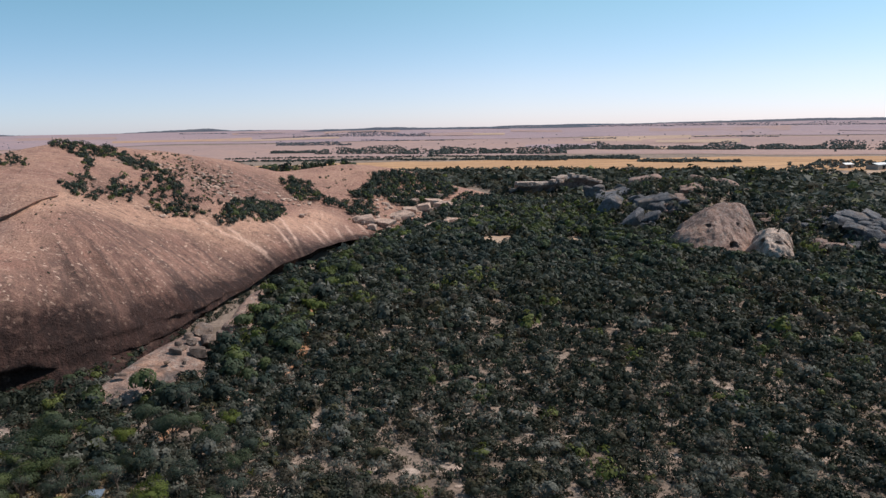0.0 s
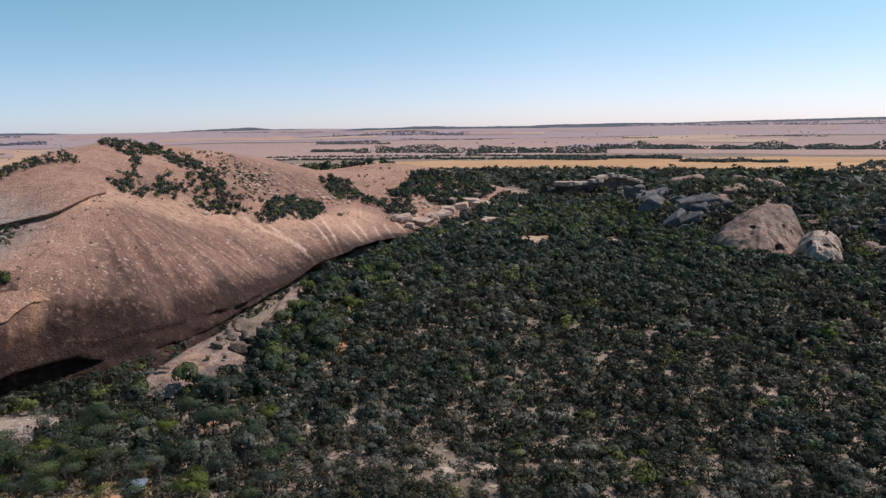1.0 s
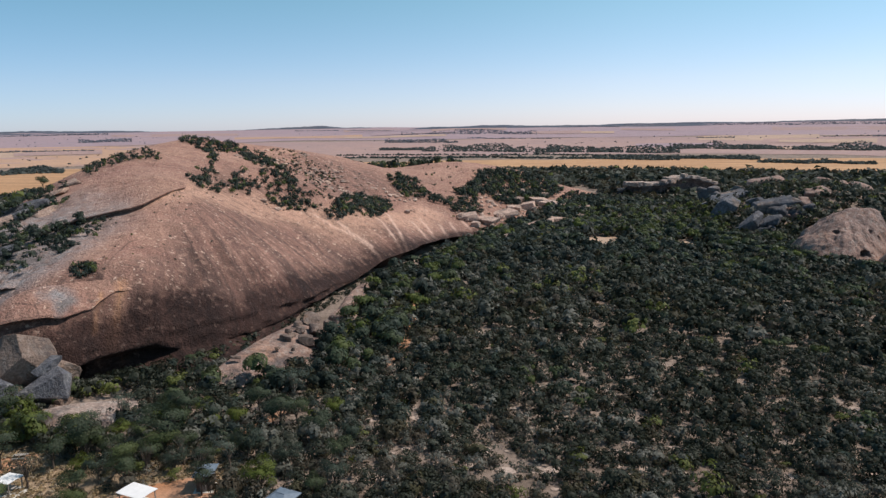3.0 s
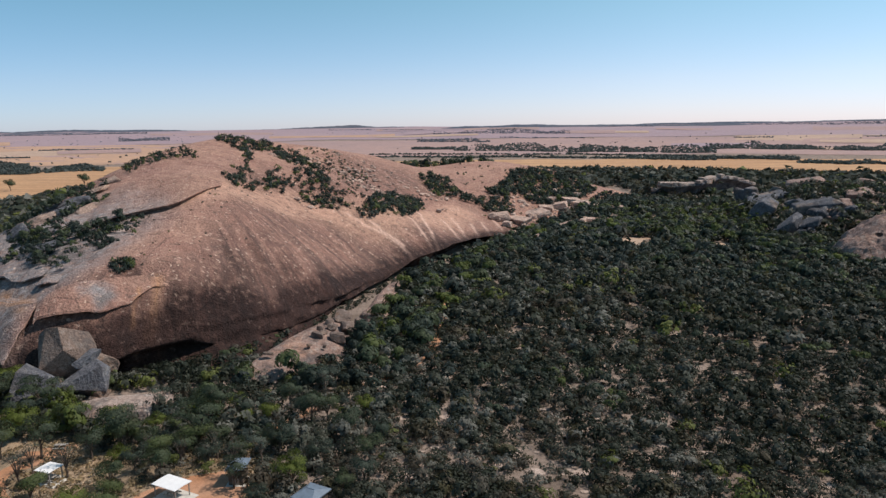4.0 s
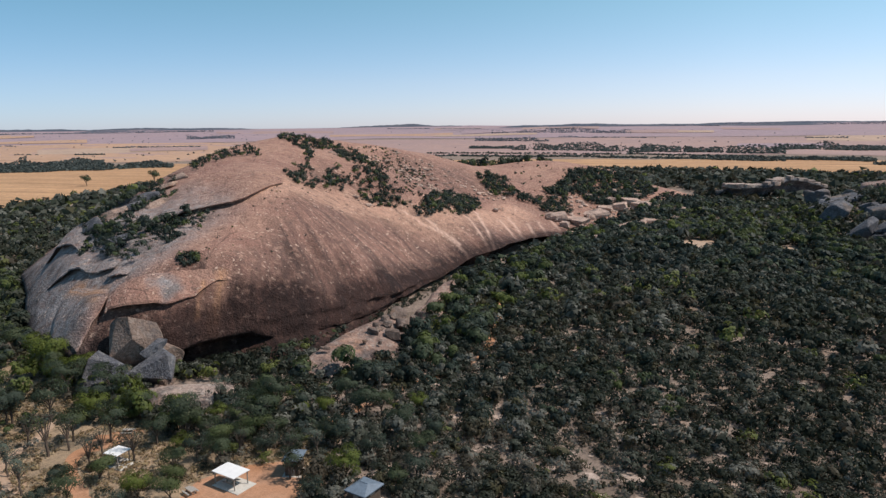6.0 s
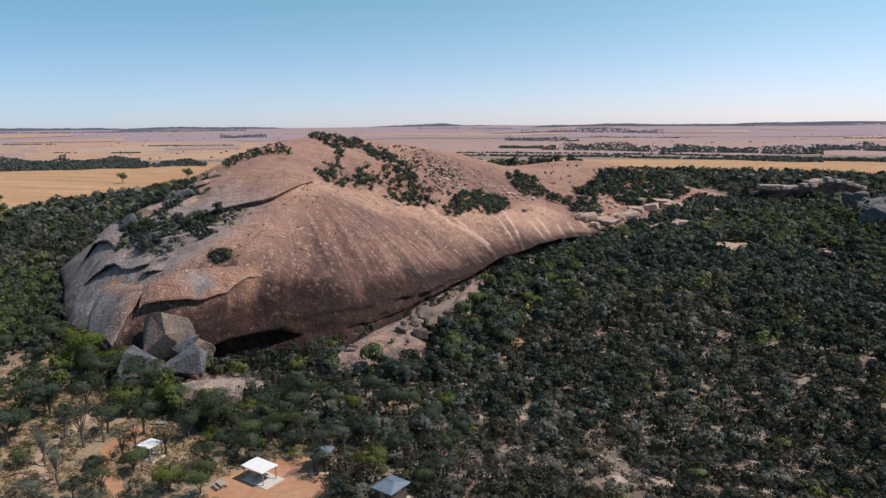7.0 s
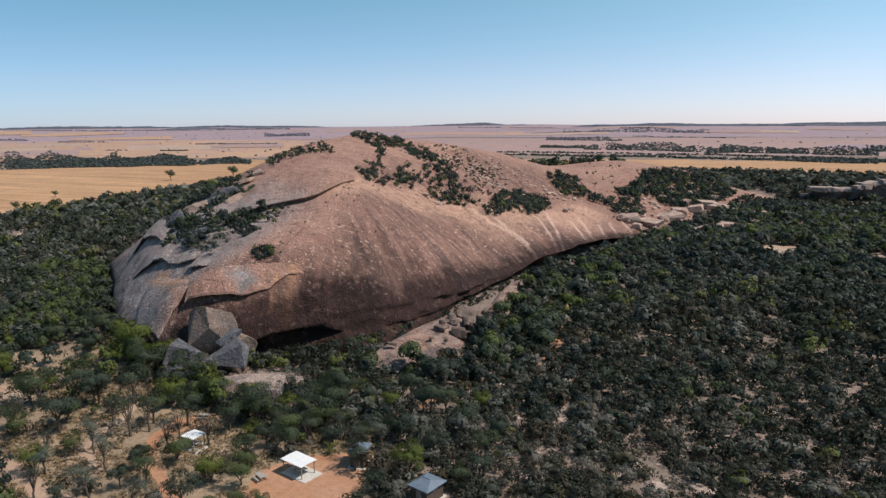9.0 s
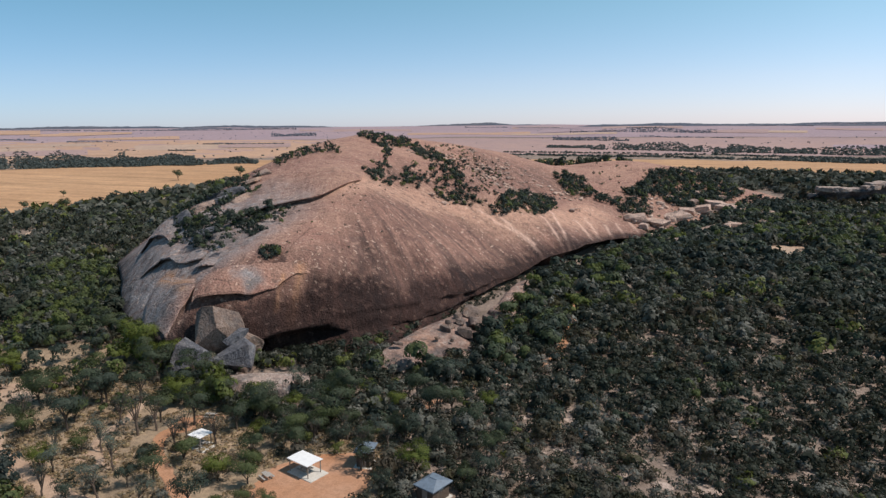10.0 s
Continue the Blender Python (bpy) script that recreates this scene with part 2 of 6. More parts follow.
def leaf_like(name, stops, spread=0.5):
    """Foliage: colour by each plant's own tone, lightness by leaf."""
    m, nt, p = material(name, 0.6, 0.25)
    a = nt.nodes.new("ShaderNodeAttribute")
    a.attribute_name = "tone"
    g = nt.nodes.new("ShaderNodeNewGeometry")
    col = ramp(nt, a.outputs["Fac"], stops)
    col = blend(nt, 1.0, col, ramp(nt, g.outputs["Random Per Island"], [(0, grey(1 - spread)), (1, grey(1 + spread))]), "MULTIPLY")
    nt.links.new(col, p.inputs["Base Color"])
    thin = nt.nodes.new("ShaderNodeBsdfTranslucent")
    nt.links.new(col, thin.inputs["Color"])
    both = nt.nodes.new("ShaderNodeMixShader")
    both.inputs[0].default_value = 0.35
    nt.links.new(p.outputs[0], both.inputs[1])
    nt.links.new(thin.outputs[0], both.inputs[2])
    nt.links.new(both.outputs[0], nt.nodes["Material Output"].inputs["Surface"])
    return m


GRANITE = dome_granite("granite_pink")
GRANITE_WARM = granite("granite_warm", (0.42, 0.285, 0.22), (0.28, 0.19, 0.15), (0.42, 0.25, 0.16), pale=0.18, soot=0.6)
GRANITE_GREY = granite("granite_grey", (0.128, 0.127, 0.141), (0.07, 0.07, 0.081), (0.27, 0.185, 0.13), pale=0.22, soot=0.75)
GRANITE_BLOCK = granite("granite_block", (0.235, 0.165, 0.13), (0.135, 0.098, 0.082), (0.30, 0.175, 0.105), pale=0.16, soot=0.6)
GRANITE_KNOLL = granite("granite_knoll", (0.32, 0.205, 0.165), (0.20, 0.13, 0.11), (0.31, 0.18, 0.125), pale=0.3, soot=0.4)
GRANITE_APRON = granite("granite_apron", (0.35, 0.228, 0.18), (0.18, 0.118, 0.098), (0.40, 0.225, 0.15), pale=0.3, soot=0.7)
GRANITE_PALE = granite("granite_pale", (0.46, 0.345, 0.285), (0.29, 0.212, 0.18), (0.43, 0.265, 0.19), pale=0.45, soot=0.6)
GRANITE_LEDGE = granite("granite_ledge", (0.53, 0.365, 0.29), (0.34, 0.23, 0.185), (0.47, 0.28, 0.19), pale=0.3, soot=0.55)
SOIL = ground_like("scrub_soil", (0.21, 0.158, 0.125), (0.36, 0.275, 0.225), (0.11, 0.085, 0.068), 0.2)
SAND_RED = ground_like("red_sand", (0.44, 0.215, 0.115), (0.50, 0.29, 0.19), (0.34, 0.185, 0.11), 0.3, 0.05)
SAND_PALE = ground_like("pale_gravel", (0.440, 0.288, 0.200), (0.480, 0.352, 0.264), (0.360, 0.240, 0.160), 0.5, 0.05)
STUBBLE = ground_like("wheat_stubble", (0.45, 0.258, 0.14), (0.51, 0.305, 0.17), (0.38, 0.222, 0.128), 5, 0.1, 0.22)
# pasture and fallow: dry ground colours with extra blue to paint in haze
HAZED_PASTURE = ground_like("hazed_dry_pasture", (0.42, 0.275, 0.235), (0.36, 0.248, 0.232), (0.30, 0.218, 0.212), 14, 0.1)
HAZED_FALLOW = ground_like("hazed_fallow", (0.34, 0.25, 0.272), (0.385, 0.275, 0.277), (0.28, 0.22, 0.245), 14, 0.1)
SCRUB = leaf_like("scrub_leaves", [(0.0, (0.028, 0.034, 0.022)), (0.3, (0.040, 0.046, 0.030)), (0.5, (0.060, 0.065, 0.045)), (0.68, (0.088, 0.094, 0.072)), (0.78, (0.185, 0.18, 0.15)), (0.87, (0.064, 0.051, 0.034)), (1.0, (0.135, 0.15, 0.042))], 0.2)
# first and last gum tones lean blue to paint haze over farther trees
GUM = leaf_like("gum_leaves", [(0.0, (0.032, 0.044, 0.037)), (0.2, (0.053, 0.070, 0.050)), (0.42, (0.090, 0.112, 0.044)), (0.7, (0.124, 0.150, 0.030)), (1.0, (0.114, 0.134, 0.120))], 0.2)
# distant foliage: later tones are bluer and paler, haze put into the colour
HAZED_LEAF = leaf_like("hazed_distant_leaves", [(0.0, (0.066, 0.080, 0.070)), (0.35, (0.098, 0.110, 0.104)), (0.7, (0.145, 0.158, 0.186)), (1.0, (0.185, 0.192, 0.228))], 0.25)
BARK, _nt, _p = material("dark_bark")
_nt.links.new(ramp(_nt, noise_of(_nt, coords(_nt, (1, 1, 0.2)), 6, 5), [(0.3, (0.05, 0.038, 0.03)), (0.7, (0.16, 0.12, 0.095))]), _p.inputs["Base Color"])
# ---- the great granite rock: plan and heights ----
# Heights of the bare rock, along lines that run over it.
FOOT = [(-196, 169, 3), (-168, 146, 3), (-140, 121, 3), (-119, 108, 3), (-106, 104, 4), (-94, 110, 7.5), (-85, 122, 7.4), (-76, 134, 7),
        (-69.5, 148, 5.4), (-66.5, 163, 3.6), (-64, 181, 2.3), (-61.5, 199, 2.4), (-58, 220, 4), (-52, 236, 4.5), (-46, 256, 4.5), (-40, 279, 4),
        (-29, 300, 2), (-16, 328, 1)]
FACE = [(-86.3, 131.2, 17.7), (-75.1, 146.9, 11.1), (-96.1, 152.2, 23.6), (-107.6, 174.5, 31.8), (-71.6, 167.3, 11.7), (-84.5, 189, 19), (-96.5, 206.6, 23.6),
        (-58.3, 243.1, 10.6), (-71.3, 275.9, 15.8), (-45.9, 326.8, 9.7), (-85, 298, 21.8), (-38.7, 378, 16.2)]
CREST = [(-163.3, 286.8, 45.7), (-165, 250.5, 41.7), (-162.8, 215.4, 36.1), (-164.9, 201, 32.1), (-167, 179, 22), (-171.8, 160.4, 12.9),
         (-140, 276.5, 40), (-138.4, 310.6, 41.7), (-119.2, 307.7, 38.6), (-101.7, 250.1, 32.2), (-113.5, 362.7, 32.7), (-104, 375.8, 27.4),
         (-57.7, 426, 27), (-12.2, 430, 19.2), (13, 440, 9)]
SHOULDER = [(-128.6, 153.2, 25.3), (-118.8, 167, 27.9), (-109.2, 191, 33.6), (-112.4, 109.7, 11), (-102.2, 116.6, 15.5), (-112.9, 133.7, 19.5),
            (-128.7, 132.9, 18.7), (-153.7, 150.4, 20.8)]
BACK = [(-210, 200, 4), (-218, 270, 12), (-200, 350, 14), (-150, 420, 12), (-70, 490, 8), (20, 480, 4), (35, 430, 3), (8, 380, 4)]
KNOTS = np.array(FOOT + FACE + CREST + SHOULDER + BACK, float)


def plate(d):
    return np.where(d > 1e-9, d * d * np.log(np.maximum(d, 1e-9)), 0)


def fit_plate(k, stiff=60.0):
    n = len(k)
    d = np.hypot(k[:, None, 0] - k[None, :, 0], k[:, None, 1] - k[None, :, 1])
    a = np.zeros((n + 3, n + 3))
    a[:n, :n] = plate(d) + np.eye(n) * stiff
    a[:n, n:] = np.column_stack([np.ones(n), k[:, :2]])
    a[n:, :n] = a[:n, n:].T
    return np.linalg.solve(a, np.concatenate([k[:, 2], np.zeros(3)]))


PLATE = fit_plate(KNOTS)


def rock_height(x, y):
    """The smooth height of the rock over the plan."""
    x, y = np.asarray(x, float), np.asarray(y, float)
    z = PLATE[-3] + PLATE[-2] * x + PLATE[-1] * y
    for (kx, ky, _), w in zip(KNOTS, PLATE[:-3]):
        z = z + w * plate(np.hypot(x - kx, y - ky))
    return z


FOOT_LINE = [(x, y) for x, y, _ in FOOT]
RING = [(x, y) for x, y, _ in FOOT] + [(6, 372), (40, 425), (25, 490), (-70, 500), (-155, 430), (-208, 350), (-226, 270), (-214, 200)]


def land(x, y):
    """The height of the ground."""
    x, y = np.asarray(x, float), np.asarray(y, float)
    r = np.hypot(x, y)
    z = 0.5 * fbm(x, y, 60, 3, 3) * step(60, 200, r)
    z = z + 19.0 * np.exp(-(((x - 124) / 46) ** 2 + ((y - 352) / 42) ** 2))
    z = z + 11.0 * np.exp(-(((x - 172) / 32) ** 2 + ((y - 282) / 30) ** 2))
    z = z + 6.5 * np.exp(-(((x - 60) / 80) ** 2 + ((y - 500) / 70) ** 2))
    z = z + 7.0 * np.exp(-(((x - 2) / 45) ** 2 + ((y - 385) / 42) ** 2))
    az = np.degrees(np.arctan2(-x, y))
    far = step(1300, 4700, r)
    z = z + far * (35 + 10 * fbm(az * 40, r * 0.4, 300, 11, 3) + 1 * step(-20, -30, az)) + 4 * step(900, 1500, r) * fbm(x, y, 700, 5, 2)
    z = z + 9 * step(2300, 2900, r) * (1 - step(3000, 3600, r)) * np.exp(-((az - 8) / 7.0) ** 2)
    return z


# the ground, one sheet to the horizon
radii = np.concatenate([np.linspace(0, 60, 13), np.linspace(66, 700, 150), np.geomspace(710, 4950, 110)])
turns = np.radians(np.concatenate([np.linspace(-40, 62, 171), np.linspace(66, 316, 60)]))
R, A = np.meshgrid(radii, turns, indexing="ij")
X, Y = -np.sin(A) * R, np.cos(A) * R
Z = land(X, Y)
ground = put("ground", mesh_of("ground", np.stack([X, Y, Z], -1).reshape(-1, 3), grid_faces(*X.shape, closed=True)[:, ::-1], SOIL, True),
             label="dry sandy scrubland soil reaching the horizon", category="ground", kind="structure")


def field(name, az0, az1, near, far, mat, label, lift=0.25, wobble=0.03, seed=0):
    """A field that lies on the land between two bearings and two distances."""
    a = np.radians(np.linspace(az0, az1, 60))
    n_, f_ = np.interp(np.linspace(0, 1, 60), *near), np.interp(np.linspace(0, 1, 60), *far)
    n_ = n_ * (1 + wobble * fbm(np.degrees(a) * 10, a * 0, 40, seed, 3))
    f_ = f_ * (1 + wobble * fbm(np.degrees(a) * 10, a * 0, 40, seed + 9, 3))
    v = np.linspace(0, 1, 16)[:, None]
    r = n_[None] * (f_ / n_)[None] ** v
    x, y = -np.sin(a) * r, np.cos(a) * r
    z = land(x, y) + lift * (r / 700)
    return put(name, mesh_of(name, np.stack([x, y, z], -1).reshape(-1, 3), grid_faces(*x.shape)[:, ::-1], mat, True), label=label, category="field", kind="structure")


def far_ridge(az0, az1, r, tall, seed):
    """A low wooded ridge on the horizon."""
    a = np.radians(np.linspace(az0, az1, 400))
    rows_ = []
    for k, (out, up) in enumerate(((0, -0.5), (60, 0.35), (120, 0.7), (200, 1.0), (320, 0.8), (600, -0.5))):
        x, y = -np.sin(a) * (r + out), np.cos(a) * (r + out)
        crest = tall * np.clip(0.45 + 0.75 * fbm(np.degrees(a), a * 0, 9, seed, 5) + 0.12 * fbm(np.degrees(a), a * 0 + k, 0.35, seed + 5, 2), 0, 2) * step(0, 3, np.abs(np.degrees(a) - az0)) * step(0, 3, np.abs(np.degrees(a) - az1))
        rows_.append(np.column_stack([x, y, land(x, y) + crest * up - 2.5]))
    return put("distant_hills", mesh_of("distant_hills", np.vstack(rows_), grid_faces(len(rows_), 400)[:, ::-1], HILLS, True), label="low wooded hills on the horizon, haze painted in as blue-grey", category="hills", kind="structure")


# blue-grey in the base colour stands in for haze over wooded hills
HILLS = ground_like("haze_painted_woodland", (0.075, 0.092, 0.125), (0.14, 0.135, 0.15), (0.055, 0.07, 0.098), 25, 0.1)
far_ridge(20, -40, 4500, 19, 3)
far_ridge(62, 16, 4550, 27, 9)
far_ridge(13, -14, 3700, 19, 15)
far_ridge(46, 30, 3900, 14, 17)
flat = lambda v: ([0, 1], [v, v])
field("field", 80, 34, ([0, .5, .67, .8, .88, 1], [400, 440, 495, 590, 690, 780]), flat(1010), STUBBLE, "golden wheat stubble paddock beside the rock", seed=1)
field("field", 30, -46, ([0, .3, .6, .8, 1], [780, 760, 700, 780, 900]), ([0, .5, 1], [930, 980, 1100]), STUBBLE, "golden stubble field behind the scrub", seed=2)
field("field", 80, -50, flat(1120), flat(2100), HAZED_PASTURE, "dry tan paddocks in the distance", seed=3)
field("field", 80, -50, flat(2150), flat(4900), HAZED_FALLOW, "fallow plain tinted mauve with painted haze, out to the horizon", seed=4)

ORANGE = ground_like("orange_paddock", (0.50, 0.31, 0.205), (0.45, 0.285, 0.20), (0.38, 0.25, 0.19), 14, 0.1)
field("field", 82, 31, flat(1115), ([0, .5, 1], [2500, 2300, 2050]), ORANGE, "tan harvested paddocks beyond the tree belt", 0.28, 0.04, 5)
plots = np.random.default_rng(12)
SALT = ground_like("pale_stubble", (0.48, 0.335, 0.25), (0.43, 0.305, 0.235), (0.37, 0.265, 0.205), 14, 0.1)
for k in range(34):
    r0 = plots.uniform(1150, 3600)
    a0, wide, deep = plots.uniform(-38, 58), plots.uniform(3, 11), plots.uniform(1.05, 1.2)
    field("field", a0 + wide, a0, ([0, 1], [r0, r0 * plots.uniform(0.96, 1.04)]), ([0, 1], [r0 * deep, r0 * deep * plots.uniform(0.97, 1.05)]), (ORANGE, HAZED_PASTURE, HAZED_FALLOW if a0 < 31 else ORANGE, SALT)[k % 4],
          ("golden stubble strip on the far plain", "dry tan pasture strip on the far plain", "brown-pink fallow strip on the far plain", "pale stubble strip on the far plain")[k % 4], 0.3 + 0.012 * k, 0.01, 30 + k)
field("field", -20.2, -23.2, flat(2080), flat(2150), SALT, "bleached pale paddock far off", 0.8, 0.01, 80)

field("field", 60, 45, flat(950), ([0, .5, 1], [1000, 985, 975]), SALT, "pale bare strip at the far edge of the paddock", 0.6, 0.01, 81)

# ---- the great granite rock: mesh ----
SPINE = smooth_line([(-150, 190), (-147, 215), (-147, 245), (-143, 280), (-131, 320), (-110, 355), (-75, 400), (-30, 428)], 401)
SHARE = [0, 0, 0, 0, 0, 0.02, 0.06, 0.1, 0.15, 0.2, 0.26, 0.32, 0.4, 0.47, 0.55, 0.64, 0.75, 0.86, 0.95, 1, 1, 0.85, 0.6, 0.4, 0.25, 0.08, 0]
NS = 520
ring = smooth_line(RING + RING[:1], NS + 1)[:-1]
share_at = np.interp(np.linspace(0, len(RING), NS + 1)[:-1], np.arange(len(RING) + 1), SHARE) * 400
spine = np.column_stack([np.interp(share_at, np.arange(401), SPINE[:, k]) for k in (0, 1)])
along = np.concatenate([[0], np.cumsum(np.hypot(*np.diff(ring, axis=0).T))])
inward = spine - ring
reach = np.hypot(*inward.T)
inward = inward / reach[:, None]
seq = np.arange(NS) / NS * len(RING)
hollow = step(3.2, 5, seq) * (1 - step(16, 17.5, seq)) * (0.35 + 1.1 * vnoise(seq * 2.3, seq * 0, 4))
lip = np.maximum(rock_height(ring[:, 0], ring[:, 1]) + 1.0 * fbm(ring[:, 0], ring[:, 1], 12, 17, 3), 0.6)
# the middle of the face rolls under in a smooth wave; farther on the brow is sharp
roll = np.interp(seq, [3.5, 4.6, 5.5, 8.5, 10.5, 13, 17], [0.8, 2.0, 5.2, 5.4, 2.4, 1.2, 1.0])
roll = np.minimum(roll, lip * 0.8)
hollow = hollow * np.interp(seq, [4.6, 5.5, 9, 11, 15], [1, 0.35, 0.35, 1.5, 1.5])
lip = lip + np.interp(seq, [9, 10.5, 14, 16], [0, 0.8, 0.8, 0])
lip = lip - 0.85 * roll
# below the brow the middle of the face swells out again into a toe
toe = np.interp(seq, [5.0, 5.6, 6.1, 6.8, 7.2, 7.6, 8, 9, 10], [0, 0.6, 2.5, 8.5, 9.5, 7, 4.5, 1.5, 0]) * (1 + 0.25 * fbm(along[:NS], 0 * seq, 8, 23, 3))
rows, flow = [], []
for share in np.linspace(-0.3, 0.96, 15):
    low = max(share, 0)
    inset = 5.2 * (1 - low ** 2.4) * hollow * np.clip(1 - toe / 4, 0, 1) + 0.9 * fbm(along, 0 * along + share * 14, 4, 19, 4) * step(0, 1, hollow * 3)
    inset = np.maximum(inset, 0) - toe * (1 - low) ** 0.8 + (1.5 * np.exp(-((low - 0.8) / 0.12) ** 2) + 0.9 * fbm(along, 0 * along + share * 30, 6, 25, 4) * (1 - low)) * step(0, 2, toe)
    p = ring + inward * inset[:, None]
    rows.append(np.column_stack([p, lip * share - (2.0 if share < 0 else 0)]))
    flow.append(np.column_stack([along, -lip * (1 - share), 0 * along]))
for v in np.linspace(0, 1, 190) ** 1.35:
    p = ring + inward * (reach * v)[:, None]
    z = rock_height(*p.T)
    z = z + (0.9 * fbm(*p.T, 22, 21, 5) + 0.35 * fbm(*p.T, 5, 31, 4)) * min(1, v * 25)
    z = z + (0.35 * fbm(along, v * reach * 0.06, 6, 41, 3) + 0.22 * fbm(*p.T, 2.4, 43, 2)) * min(1, v * 25) * (1 - v)
    z = z - 0.85 * roll * (1 - np.sqrt(1 - (1 - np.clip(reach * v / roll, 0, 1)) ** 2))
    rows.append(np.column_stack([p, np.maximum(z, lip * (v < 0.02))]))
    flow.append(np.column_stack([along * (1 - 0.5 * v), v * reach, 0 * along]))
NR = len(rows)
vert, way = np.vstack(rows), np.tile(inward, (NR, 1))
s_, height = np.tile(along[:NS], NR), np.vstack(flow)[:, 1]
# hollows weathered into the wall: plan place, height, half width, half height, depth
for cx, cy, cz, wide, tall, deep in ((-85, 118, 2.0, 13, 2.8, 5.0), (-93, 111, 2.4, 4.5, 2.2, 3.2), (-82, 127, 2.2, 5, 1.2, 1.0)):
    here = along[np.argmin(np.hypot(ring[:, 0] - cx, ring[:, 1] - cy))]
    amount = np.clip(1 - ((s_ - here) / wide) ** 2 - ((vert[:, 2] - cz - 0.7 * fbm(s_, 0 * s_, 5, 77, 3)) / tall) ** 2, 0, 1) ** 0.6
    vert[:, :2] += way * (deep * amount * (height < 9))[:, None]
groove = np.interp(np.tile(seq, NR), [6.2, 7, 8, 9, 10, 11, 12], [5.2, 5.8, 4.6, 3.2, 2.2, 1.6, 1.2]) + 0.9 * fbm(s_, 0 * s_, 9, 79, 3)
amount = np.clip(1 - ((vert[:, 2] - groove) / 0.9) ** 2, 0, 1) ** 0.6 * np.interp(np.tile(seq, NR), [6.2, 7.4, 11, 12], [0, 1, 1, 0]) * (0.6 + 0.6 * fbm(s_, 0 * s_, 6, 89, 2))
vert[:, :2] += way * (1.9 * amount * (0.35 + 0.65 * step(-0.3, 0.3, fbm(s_, 0 * s_, 11, 91, 3))) * (height < 9))[:, None]
lump = fbm(s_, vert[:, 2] * 1.6, 3.2, 87, 4) * (1 - step(3, 9, height)) * step(4.6, 5.5, np.tile(seq, NR)) * (1 - step(9, 11, np.tile(seq, NR)))
vert[:, :2] -= way * (0.9 * lump)[:, None]
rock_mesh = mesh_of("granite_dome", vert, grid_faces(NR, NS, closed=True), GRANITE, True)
# water runs down the face in a fan, from the upper slope to the foot
SOURCE = [(3, -126, 165), (5, -114, 168), (7, -108, 176), (8.5, -107, 182), (10, -108, 186), (11, -100, 204), (12, -92, 225), (13.2, -75, 251), (15, -58, 298), (17, -45, 335)]
fan = KDTree(600 * 60)
lane = np.linspace(3, 17, 600)
for k, q in enumerate(lane):
    a = np.array([np.interp(q, seq, ring[:, 0]), np.interp(q, seq, ring[:, 1])])
    b = np.array([np.interp(q, [s[0] for s in SOURCE], [s[i] for s in SOURCE]) for i in (1, 2)])
    for j, u in enumerate(np.linspace(0, 1.3, 60)):
        p = a + (b - a) * u
        fan.insert((p[0], p[1], 0), k)
fan.balance()
flow = np.vstack(flow)
for i, (px, py, pz) in enumerate(vert):
    if i >= NS * 15 and -130 < px < -20 and py < 330 and height[i] < 95:
        found = fan.find_n((px, py, 0), 3)
        w = [1 / (f[2] + 0.05) for f in found]
        flow[i, 0] = np.interp(sum(lane[f[1]] * c for f, c in zip(found, w)) / sum(w), seq, along[:NS])
give(rock_mesh, "flow", flow, "FLOAT_VECTOR")
gx = (rock_height(vert[:, 0] + 2, vert[:, 1]) - rock_height(vert[:, 0] - 2, vert[:, 1])) / 4
gy = (rock_height(vert[:, 0], vert[:, 1] + 2) - rock_height(vert[:, 0], vert[:, 1] - 2)) / 4
# black algal runs of differing height; the low wall also has shade painted in
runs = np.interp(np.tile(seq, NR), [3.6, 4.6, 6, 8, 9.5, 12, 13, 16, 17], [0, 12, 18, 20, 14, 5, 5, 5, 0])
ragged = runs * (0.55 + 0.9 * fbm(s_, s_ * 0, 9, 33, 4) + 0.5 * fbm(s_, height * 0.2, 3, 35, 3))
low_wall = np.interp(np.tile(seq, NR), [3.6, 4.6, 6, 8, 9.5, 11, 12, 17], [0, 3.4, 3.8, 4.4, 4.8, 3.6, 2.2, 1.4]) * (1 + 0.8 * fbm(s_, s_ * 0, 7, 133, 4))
give(rock_mesh, "seep_shade", np.maximum(0.97 * step(-7, 2.5, low_wall - height), 0.45 * step(-8, 4, ragged - height)) * (0.82 + 0.18 * step(-0.2, 0.3, fbm(s_, height * 0.1, 2.2, 37, 3))))


def lichen(x, y, patch_too=True):
    """Grey lichen that covers the west flank of the rock."""
    spot = np.hypot((x + 98.6) / 5.0, (y - 119.5) / 3.6) + 0.75 * fbm(x, y, 5, 49, 4)
    return 0.9 * patch_too * (1 - step(0.5, 1.15, spot)) + 0.85 * step(-101, -116, x + 8 * fbm(x, y, 22, 45, 4)) * (1 - step(150, 182, y + 8 * fbm(x, y, 15, 47, 3)))


give(rock_mesh, "lichen", lichen(vert[:, 0], vert[:, 1], False))


def rusty(x, y):
    """Orange iron stain below the curling sheet and on top of the leaning slab."""
    d = 0.4 * fbm(x, y, 3, 93, 3) + np.minimum(near_line(x, y, [(-90.4, 129), (-89.4, 125.7), (-87.6, 119.5)]) / 1.5, near_line(x, y, [(-92.3, 124.5), (-90.4, 118.8)]) / 0.8)
    d = np.minimum(d, near_line(x, y, [(-128, 124), (-122, 121.5), (-114, 117), (-111.5, 113)]) / 2.6 + 0.5 * fbm(x, y, 4, 95, 3))
    return np.clip(1.15 - d, 0, 1)


